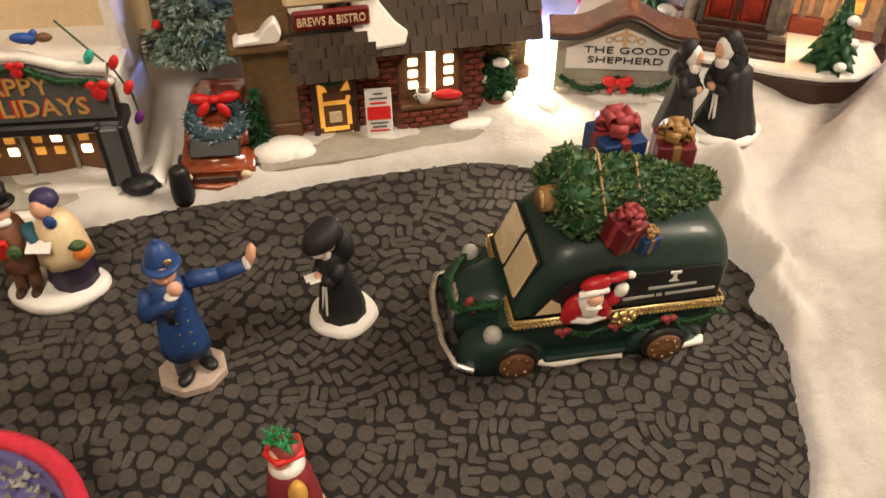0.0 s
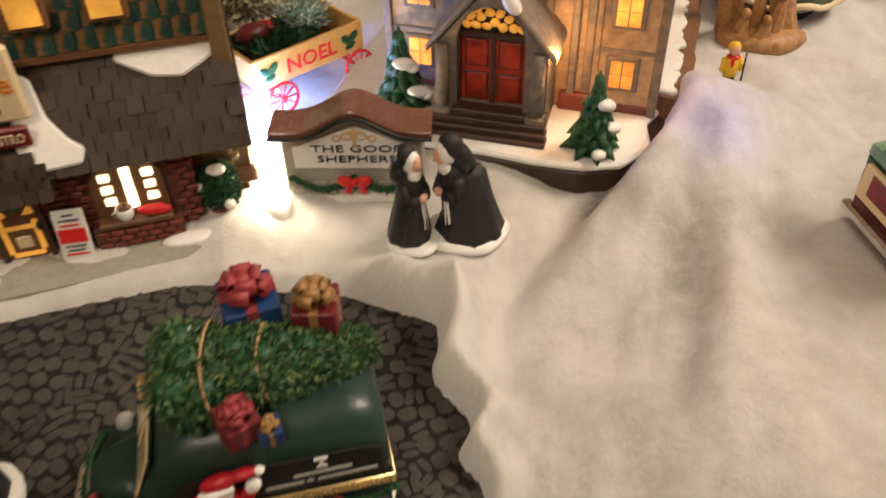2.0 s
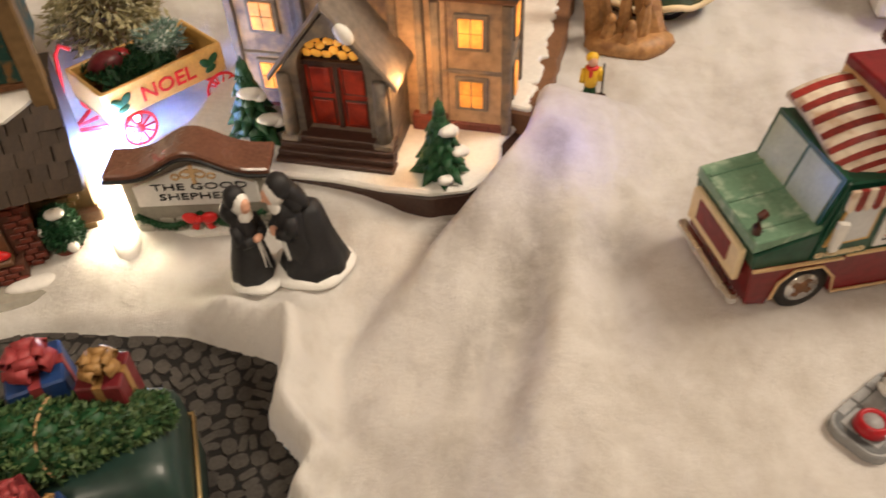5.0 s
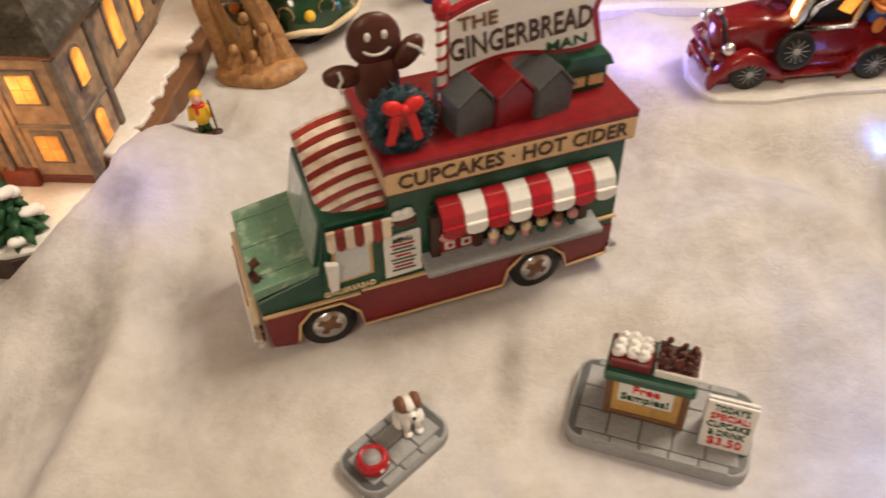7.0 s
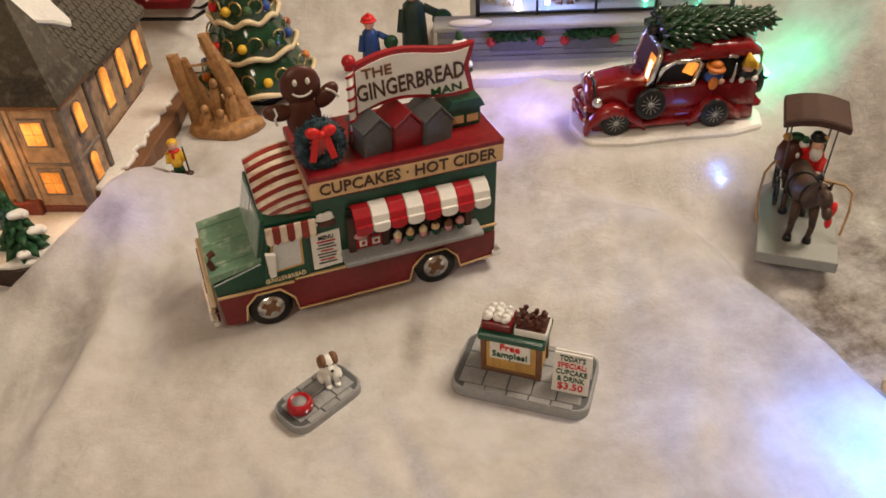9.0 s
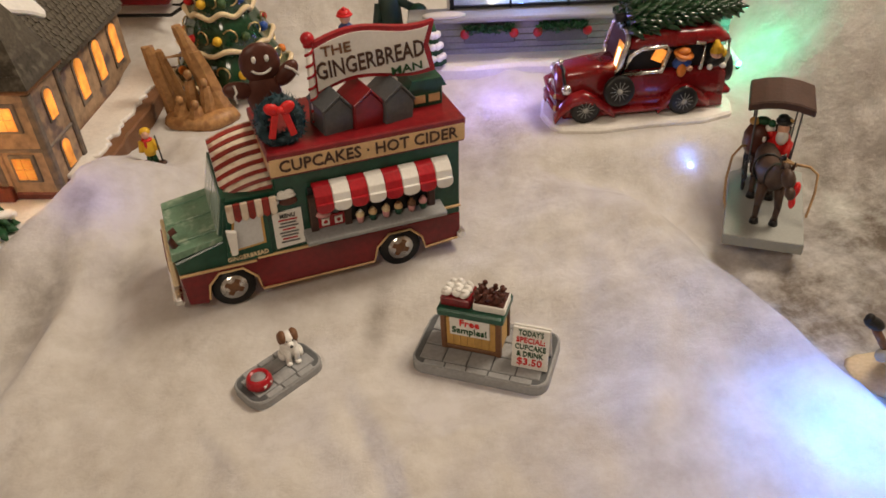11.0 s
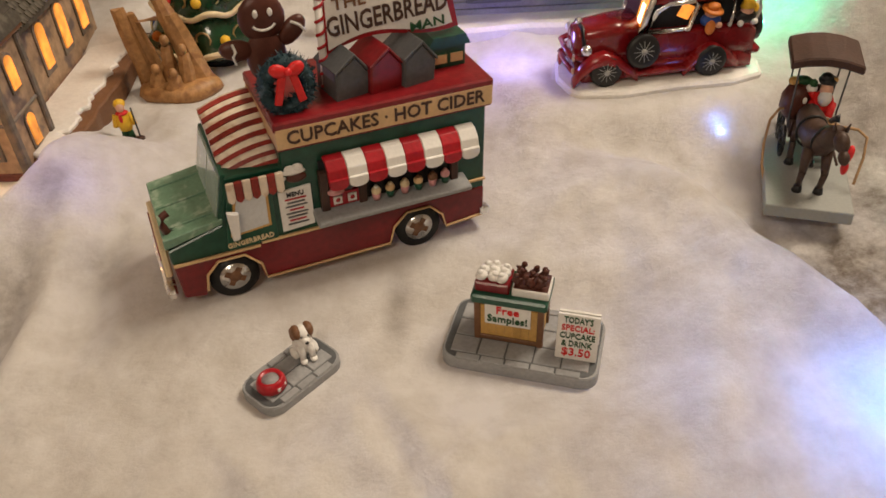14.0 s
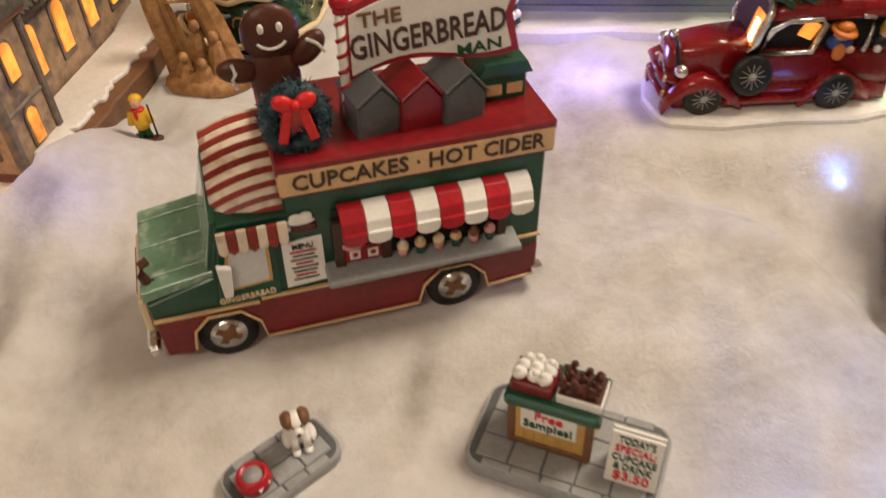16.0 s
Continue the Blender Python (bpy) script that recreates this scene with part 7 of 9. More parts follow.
    part("lettering", S().writing("The", 0.0110, pose(0.0500, -0.0072, 0.1185), DARK_BROWN, width=0.017).writing("Coffee", 0.0150, pose(0.0510, -0.0072, 0.1055), ORANGE, width=0.042).writing("Shop", 0.0110, pose(0.0520, -0.0072, 0.0945), DARK_BROWN, width=0.023), sg)
    part("cup_badge", S().prism([(0.019, 0.112), (0.027, 0.112), (0.026, 0.102), (0.022, 0.100)], 0.004, MAROON, pose(0, -0.006, 0), bevel=0.0008), sg)
    # a sandwich board on the pavement and a bush in a pot
    s = S().box((0, 0, 0.015), (0.0165, 0.0022, 0.032), WHITE, bevel=0.0005).box((0, -0.0013, 0.0155), (0.0145, 0.0006, 0.0085), BRIGHT_RED)
    for k, (h, wd) in enumerate(((0.0280, 0.006), (0.0250, 0.011), (0.0220, 0.010), (0.0090, 0.011), (0.0065, 0.009), (0.0040, 0.012))):
        s.box((0, -0.0013, h), (wd, 0.0006, 0.0010), BRIGHT_RED if k in (2, 5) else GREY_DARK)
    solid("sandwich_board", s, pose(-0.0395, 0.4385, 0.0560, -10, 0, 8), "small white and red sandwich board on the pavement", "sign board")
    t2 = thing("potted_bush", pose(0.0355, 0.4735, 0.0560), "round green bush with snow in a terracotta pot", "potted plant")
    part("pot", S().turned([(0.0065, 0.0), (0.0085, 0.007), (0.0088, 0.009), (0.0070, 0.0092)], BRICK), t2, "terracotta pot")
    spots = []
    for k in range(900):
        a, b = rnd.uniform(0, math.tau), rnd.uniform(-0.6, 1.57)
        o = Vector((math.cos(a) * math.cos(b), math.sin(a) * math.cos(b), math.sin(b)))
        spots.append((Vector((0, 0, 0.0195)) + Vector((o.x * 0.0105, o.y * 0.0105, o.z * 0.0155)), o))
    part("foliage", S().ball((0, 0, 0.0195), (0.0100, 0.0100, 0.0150), LEAF_DARK).tufts(spots, 0.0026, LEAF_DARK, rnd, 0.4), t2)
    part("snow_clump", S().ball((0.001, -0.003, 0.0335), (0.0055, 0.005, 0.003), SNOW).ball((-0.0085, -0.005, 0.0230), (0.003, 0.003, 0.003), SNOW).ball((0.006, -0.0085, 0.0130), (0.0034, 0.003, 0.0036), SNOW), t2, "white snow clumps")


def make_garage():
    rnd = random.Random(12)
    t = thing("holiday_garage", pose(-0.186, 0.412, 0.0440, 0, 0, 6.0), "ceramic garage with a grey holiday signboard and lit doors", "model house")
    part("base", plate(S(), [(-0.190, -0.034), (-0.006, -0.030), (0.014, -0.018), (0.018, 0.090), (-0.190, 0.090)], -0.012, 0.006, SNOW_GREY, bevel=0.003), t, "grey pavement base with snow")
    part("base_snow", S().path([(-0.17, -0.034, -0.003), (-0.10, -0.035, -0.003), (-0.04, -0.034, -0.003), (0.000, -0.030, -0.002)], 0.0052, SNOW).path([(0.012, -0.018, 0.004), (0.015, 0.010, 0.007), (0.013, 0.045, 0.008)], 0.0055, SNOW).ball((-0.035, -0.018, 0.006), (0.030, 0.005, 0.003), SNOW), t, "white snow along the kerb")
    part("wall", S().box((-0.092, 0.035, 0.035), (0.176, 0.068, 0.062), BROWN, bevel=0.001).box((-0.0015, 0.037, 0.034), (0.005, 0.066, 0.060), SNOW, bevel=0.002), t, "brown wall with a white snowy side")
    for k in range(5):
        u = -0.020 - 0.0265 * k
        d = part("garage_door", S().box((u, -0.0005, 0.0225), (0.0235, 0.003, 0.032), BROWN, bevel=0.0006), t, "brown garage door with small lit panes")
        for i in range(2):
            for j in range(2):
                part("pane", S().box((u - 0.0055 + 0.011 * i, -0.0024, 0.0235 + 0.0085 * j), (0.0058, 0.0012, 0.0055), LIT_HOT if (i + j + k) % 3 == 0 else LIT_YELLOW, bevel=0.0004), d)
        part("door_post", S().box((u + 0.0132, -0.002, 0.0225), (0.0025, 0.004, 0.034), SNOW_GREY, bevel=0.0005), t)
    # canopy, black rail and signboard
    part("canopy", S().prism([(-0.016, 0.041), (0.004, 0.041), (0.004, 0.050), (-0.016, 0.048)], 0.190, BLACK, Matrix(((0, 1, 0, -0.186), (1, 0, 0, 0), (0, 0, 1, 0), (0, 0, 0, 1))), bevel=0.0015), t, "black canopy edge")
    b = part("signboard", S().prism([(-0.150, 0.049), (0.000, 0.049), (0.000, 0.074), (-0.020, 0.077), (-0.040, 0.084), (-0.080, 0.086), (-0.150, 0.084)], 0.004, GREY_DARK, pose(0, -0.013, 0), bevel=0.0008), t, "dark grey signboard")
    part("lettering", S().writing("HAPPY", 0.0150, pose(-0.0300, -0.0136, 0.0670, 0, 0, 0), WOOD_YELLOW, align="RIGHT").writing("HOLIDAYS", 0.0150, pose(-0.0125, -0.0136, 0.0535, 0, 0, 0), WOOD_YELLOW, align="RIGHT"), b, "golden raised letters")
    part("lettering_edge", S().writing("HAPPY", 0.0158, pose(-0.0298, -0.0131, 0.0666, 0, 0, 0), BRIGHT_RED, align="RIGHT").writing("HOLIDAYS", 0.0158, pose(-0.0121, -0.0131, 0.0531, 0, 0, 0), BRIGHT_RED, align="RIGHT"), b)
    top = [(-0.150, 0.085), (-0.080, 0.087), (-0.040, 0.085), (-0.020, 0.078), (0.002, 0.076)]
    part("snow_rim", S().path([(u, -0.010, h + 0.003) for u, h in top], 0.0034, SNOW), t, "white snow on the signboard")
    g = [(-0.140, -0.0145, 0.083), (-0.120, -0.0150, 0.079), (-0.095, -0.0145, 0.084), (-0.070, -0.0150, 0.080), (-0.043, -0.0145, 0.085), (-0.025, -0.0150, 0.075), (-0.004, -0.0145, 0.074)]
    sp = []
    for a, c in zip(g, g[1:]):
        for k in range(60):
            q = Vector(a).lerp(Vector(c), rnd.random())
            o = Vector((rnd.uniform(-1, 1), rnd.uniform(-1, 0.3), rnd.uniform(-1, 1)))
            sp.append((q + o * 0.0012, o))
    part("garland", S().path(g, 0.0015, LEAF_DARK).tufts(sp, 0.0028, LEAF_DARK, rnd, 0.25), t, "green garland")
    for u, h in ((-0.043, 0.0860), (-0.095, 0.0850), (-0.004, 0.0720)):
        k = 1.15 if u > -0.01 else 0.9
        part("bow", S().ball((u - 0.0026 * k, -0.016, h), (0.0030 * k, 0.0016, 0.0024 * k), BRIGHT_RED).ball((u + 0.0026 * k, -0.016, h), (0.0030 * k, 0.0016, 0.0024 * k), BRIGHT_RED).ball((u, -0.0165, h - 0.004 * k), (0.0036 * k, 0.0012, 0.0042 * k), BRIGHT_RED), t, "red bow")
    part("roof", plate(S(), [(-0.186, -0.010), (0.004, -0.010), (0.004, 0.072), (-0.186, 0.072)], 0.066, 0.074, SNOW, bevel=0.003), t, "snow-covered flat roof")
    part("back_wall", S().box((-0.060, 0.060, 0.095), (0.150, 0.012, 0.060), CREAM, bevel=0.002).box((0.000, 0.045, 0.095), (0.010, 0.040, 0.075), SNOW, bevel=0.003), t, "cream upper wall")
    lampm = part("column", S().box((-0.004, -0.016, 0.026), (0.012, 0.008, 0.040), GREY_DARK, bevel=0.001).box((0.0025, -0.016, 0.026), (0.0035, 0.009, 0.044), BLACK, bevel=0.001).box((-0.0105, -0.016, 0.026), (0.0035, 0.009, 0.044), BLACK, bevel=0.001), t, "black and grey porch column")
    part("column_foot", S().ball((0.004, -0.020, 0.0075), (0.0110, 0.0090, 0.0060), BLACK), lampm)
    part("bulb_string", S().path([(-0.020, -0.004, 0.105), (-0.006, -0.008, 0.090), (0.004, -0.008, 0.078), (0.010, -0.006, 0.060), (0.011, -0.006, 0.048)], 0.0006, LEAF_DARK), t, "green bulb wire")
    for p, m in (((-0.032, -0.008, 0.098), ROYAL), ((-0.006, -0.010, 0.086), mat("teal_bulb", (0.03, 0.35, 0.25), 0.2)), ((0.006, -0.010, 0.082), BRIGHT_RED), ((0.010, -0.009, 0.066), BRIGHT_RED), ((0.011, -0.008, 0.046), mat("purple_bulb", (0.12, 0.02, 0.16), 0.2))):
        part("bulb", S().ball(p, (0.0026, 0.0026, 0.0048), m, (0, 25, 0)), t)
    part("string_bulb_long", S().ball((-0.036, -0.009, 0.098), (0.0075, 0.0030, 0.0030), ROYAL, (0, 5, 0)).ball((-0.026, -0.009, 0.098), (0.0045, 0.0026, 0.0026), BROWN), t, "blue bulb with brown socket")
    f = S().ball((0, 0, 0.014), (0.013, 0.010, 0.014), BRIGHT_RED).ball((0, -0.006, 0.005), (0.013, 0.006, 0.003), WHITE).rod((-0.005, -0.004, 0.002), (-0.006, -0.012, -0.006), 0.004, BRIGHT_RED).rod((0.005, -0.004, 0.002), (0.006, -0.012, -0.006), 0.004, BRIGHT_RED).ball((-0.006, -0.014, -0.008), (0.004, 0.006, 0.004), BLACK).ball((0.006, -0.014, -0.008), (0.004, 0.006, 0.004), BLACK).ball((0, -0.002, 0.032), (0.006, 0.006, 0.007), WHITE)
    solid("rooftop_figurine", f, pose(-0.262, 0.412, 0.130, 0, 0, 10), "red and white sitting figurine on the snowy roof", "figurine")


def make_wreath_car():
    t = thing("toy_car", pose(-0.1345, 0.402, 0.0440, 0, 0, 6.0) @ Matrix.Diagonal((1.10, 1.04, 0.88, 1)), "rust-orange ceramic car with a wreath on its roof", "car")
    part("body", S().prism([(-0.006, 0.004), (-0.007, 0.012), (-0.004, 0.020), (0.014, 0.023), (0.070, 0.034), (0.086, 0.030), (0.090, 0.006)], 0.040, RUST_CAR, Matrix(((0, 1, 0, -0.020), (1, 0, 0, 0), (0, 0, 1, 0), (0, 0, 0, 1))), bevel=0.005), t, "rounded rust-orange body")
    part("cabin", S().prism([(0.002, 0.021), (0.011, 0.035), (0.020, 0.038), (0.060, 0.041), (0.074, 0.036), (0.080, 0.022)], 0.034, RUST_CAR, Matrix(((0, 1, 0, -0.017), (1, 0, 0, 0), (0, 0, 1, 0), (0, 0, 0, 1))), bevel=0.004), t)
    part("windscreen", S().box((0, 0.0030, 0.0280), (0.027, 0.0022, 0.0110), BLACK, (-33, 0, 0), bevel=0.0008), t, "black windscreen")
    part("grille", S().box((0, -0.0065, 0.0105), (0.022, 0.002, 0.005), DARK_BROWN, bevel=0.0006), t)
    part("bumper", S().path([(-0.020, -0.004, 0.006), (0, -0.009, 0.006), (0.020, -0.004, 0.006)], 0.0024, RUST_CAR), t)
    for x0 in (-0.019, 0.019):
        part("side_window", S().box((x0 * 0.90, 0.040, 0.0315), (0.0015, 0.034, 0.008), BLACK), t)
        part("headlight", S().ball((x0 * 0.82, -0.0065, 0.0135), (0.0030, 0.0018, 0.0030), CREAM), t)
        for y0 in (0.010, 0.066):
            part("wheel", S().cone((x0 - 0.003, y0, 0.0085), 0.0085, 0.0085, 0.006, BLACK, (0, 90, 0), seg=22), t)
    rnd = random.Random(5)
    c = Vector((0.001, 0.0190, 0.0395))
    m = pose(*c, -58, 0, 0)
    s = S().path([m @ Vector((0.0130 * math.cos(a), 0.0, 0.0130 * math.sin(a))) for a in [k * math.tau / 22 for k in range(22)]], 0.0045, BLUEGREEN, closed=True)
    spots = []
    for k in range(480):
        a, b = rnd.uniform(0, math.tau), rnd.uniform(0, math.tau)
        o = Vector((math.cos(a) * math.cos(b), math.sin(b), math.sin(a) * math.cos(b)))
        spots.append((m @ (Vector((0.0130 * math.cos(a), 0, 0.0130 * math.sin(a))) + o * 0.0044), m.to_3x3() @ o))
    w = part("wreath", s.tufts(spots, 0.0030, mat("frosted_blue_bristle", (0.10, 0.17, 0.21), 0.6, vary=0.5, grain=300, speck=(0.45, 0.52, 0.56)), rnd, 0.2), t, "frosted blue-green wreath")
    part("bow", S().ball(m @ Vector((-0.007, -0.006, 0.011)), (0.0070, 0.0035, 0.0042), BRIGHT_RED, (0, 15, 0)).ball(m @ Vector((0.007, -0.006, 0.012)), (0.0070, 0.0035, 0.0042), BRIGHT_RED, (0, -15, 0)).ball(m @ Vector((0, -0.008, 0.010)), (0.003, 0.003, 0.003), BRIGHT_RED).ball(m @ Vector((-0.006, -0.006, 0.004)), (0.0030, 0.0020, 0.0060), BRIGHT_RED, (0, 25, 0)).ball(m @ Vector((0.005, -0.006, 0.003)), (0.0030, 0.0020, 0.0060), BRIGHT_RED, (0, -25, 0)), w, "red bow")


def make_bollard():
    x, y = -0.1530, 0.3870
    s = S().turned([(0.0066, -0.003), (0.0068, 0.004), (0.0058, 0.016), (0.0052, 0.019), (0.0030, 0.0210), (0.0, 0.0215)], BLACK, seg=18)
    solid("bollard", s, pose(x, y, ground(x, y), 0, 0, 0), "short glossy black bollard beside the toy car", "bollard")


def fir(name, at, height, radius, material, label, rnd, n=2600, size=0.006, berries=0, tiers=9):
    t = thing(name, pose(*at), label, "tree")
    part("trunk", S().cone((0, 0, -0.004), radius * 0.16, radius * 0.03, height, BROWN, seg=10), t)
    spots = []
    for k in range(n):
        u = rnd.random() ** 1.6
        z = height * (0.10 + 0.90 * u)
        tier = (u * tiers) % 1.0
        r = radius * (1 - u) ** 0.85 * (0.72 + 0.28 * (1 - tier)) * math.sqrt(rnd.uniform(0.25, 1.0)) * (1 + 0.10 * math.sin(5 * z / height * 7))
        a = rnd.uniform(0, math.tau)
        o = Vector((math.cos(a), math.sin(a), -0.15))
        spots.append((Vector((r * math.cos(a), r * math.sin(a), z)), o))
    part("crown", S().tufts(spots, size, material, rnd, 0.24), t)
    for k in range(berries):
        u, a = rnd.uniform(0.1, 0.8), rnd.uniform(3.4, 6.0)
        part("berry", S().ball((radius * 1.0 * (1 - u) * math.cos(a), radius * 1.0 * (1 - u) * math.sin(a), height * (0.1 + 0.9 * u)), (0.003, 0.003, 0.003), BRIGHT_RED, seg=8, rings=6), t)
    return t


def resin_tree(at, height, rnd, turn):
    """A lumpy painted resin fir with lobes of leaf and slabs of snow."""
    t = thing("church_tree", pose(*at, 0, 0, turn), "dark green resin fir with white snow by the church", "tree", group="resin firs by the church")
    s = S()
    for k in range(5):
        u = k / 5
        r = 0.30 * height * (1 - u) ** 0.8
        z = height * (0.02 + 0.86 * u)
        for j in range(8):
            a = j * math.tau / 8 + 0.4 * k + rnd.uniform(-0.15, 0.15)
            q = Vector((math.cos(a), math.sin(a), 0))
            e = rnd.uniform(0.85, 1.08)
            s.rod((0, 0, z + height * 0.20), q * r * 0.62 * e + Vector((0, 0, z + height * 0.09)), r * 0.20 + 0.002, LEAF_DARK, r * 0.30, seg=7)
            s.rod(q * r * 0.58 * e + Vector((0, 0, z + height * 0.10)), q * r * 1.08 * e + Vector((0, 0, z + height * rnd.uniform(-0.01, 0.03))), r * 0.31, LEAF_DARK, 0.0004, seg=7)
        s.cone((0, 0, z), r * 0.55, r * 0.20, height * 0.26, LEAF_DARK, seg=10)
    s.cone((0, 0, height * 0.60), height * 0.09, 0.0004, height * 0.40, LEAF_DARK, seg=8)
    part("crown", s, t)
    s = S()
    for k in range(3):
        a = -1.57 + (0.9, -0.5, 0.3)[k]
        r, z = height * (0.20, 0.20, 0.10)[k], height * (0.30, 0.10, 0.62)[k]
        s.ball((r * math.cos(a), r * math.sin(a), z), (height * 0.15, height * 0.08, height * 0.065), SNOW, (0, 18, 20)).ball((r * math.cos(a) + height * 0.08, r * math.sin(a), z - height * 0.05), (height * 0.07, height * 0.06, height * 0.06), SNOW)
    part("snow", s, t, "white snow clumps")


def make_wagon():
    t = thing("noel_wagon", pose(0.0465, 0.5670, 0.0612, 0, 0, 39.0), "yellow wooden toy wagon with red wheels and greenery", "wagon")
    L, D = 0.090, 0.046
    z0, h = 0.020, 0.022
    for y0, nm in ((0.0, "front"), (D, "back")):
        b = part("side_board", S().box((L / 2, y0, z0 + h / 2), (L, 0.003, h), WOOD_YELLOW, bevel=0.0008), t)
        if y0 == 0.0:
            part("lettering", S().writing("NOEL", 0.0145, pose(L / 2 + 0.001, -0.0018, z0 + 0.0055), BRIGHT_RED, width=0.040), b, "red letters")
            for u in (0.012, 0.078):
                part("holly_leaf", S().ball((u - 0.003, -0.002, z0 + 0.012), (0.0050, 0.0008, 0.0028), LEAF_DARK, (0, 40, 0)).ball((u + 0.003, -0.002, z0 + 0.013), (0.0050, 0.0008, 0.0028), LEAF_DARK, (0, -40, 0)).ball((u, -0.002, z0 + 0.007), (0.0046, 0.0008, 0.0024), LEAF_DARK, (0, -15, 0)), b, "painted holly leaves")
    for u in (0.0015, L - 0.0015):
        part("end_board", S().box((u, D / 2, z0 + h / 2), (0.003, D, h), WOOD_YELLOW, bevel=0.0008), t)
    part("floor_board", S().box((L / 2, D / 2, z0 + 0.002), (L, D, 0.003), BROWN), t)
    for u in (0.016, L - 0.010):
        part("axle", S().rod((u, -0.008, 0.0125), (u, D + 0.008, 0.0125), 0.0012, BRIGHT_RED), t)
        part("axle_block", S().box((u, D / 2, 0.0165), (0.006, D * 0.7, 0.006), BRIGHT_RED), t)
        for y0 in (-0.008, D + 0.008):
            w = part("wheel", S().path([(u + 0.0115 * math.cos(a), y0, 0.0125 + 0.0115 * math.sin(a)) for a in [k * math.tau / 26 for k in range(26)]], 0.0011, BRIGHT_RED, closed=True).ball((u, y0, 0.0125), (0.0030, 0.0022, 0.0030), BRIGHT_RED), t)
            for k in range(5):
                part("spoke", S().rod((u + 0.011 * math.cos(k * 0.628), y0, 0.0125 + 0.011 * math.sin(k * 0.628)), (u - 0.011 * math.cos(k * 0.628), y0, 0.0125 - 0.011 * math.sin(k * 0.628)), 0.0007, BRIGHT_RED, seg=6), w)
    part("handle", S().path([(0.002, D / 2, 0.014), (-0.018, D / 2 - 0.006, 0.018), (-0.010, D / 2 + 0.006, 0.045), (-0.006, D / 2 + 0.010, 0.060), (-0.001, D / 2 + 0.012, 0.064), (0.004, D / 2 + 0.010, 0.060)], 0.0014, BRIGHT_RED).path([(0.002, 0.010, 0.013), (-0.018, D / 2 - 0.006, 0.016), (0.002, D - 0.010, 0.013)], 0.0014, BRIGHT_RED), t, "red pull handle")
    rnd = random.Random(31)
    sp = []
    for k in range(700):
        c = Vector((rnd.uniform(0.008, L - 0.030), rnd.uniform(0.006, D - 0.006), z0 + 0.016 + rnd.uniform(0, 0.008)))
        sp.append((c, (rnd.uniform(-1, 1), rnd.uniform(-1, 1), 1)))
    part("greenery", S().tufts(sp, 0.006, LEAF_DARK, rnd, 0.25), t, "dark greenery load")
    part("red_sack", S().ball((0.022, 0.030, z0 + 0.023), (0.013, 0.009, 0.008), WINE).ball((0.033, 0.033, z0 + 0.022), (0.008, 0.007, 0.006), RED), t)
    sp = [(Vector((0.060, 0.024, z0 + 0.022)) + Vector(o) * 0.013, o) for o in [(rnd.uniform(-1, 1), rnd.uniform(-1, 1), rnd.uniform(-0.3, 1)) for k in range(400)]]
    part("frosted_bush", S().ball((0.060, 0.024, z0 + 0.022), (0.012, 0.012, 0.011), FROST).tufts(sp, 0.005, FROST, rnd, 0.2), t, "frosted grey-green bush")


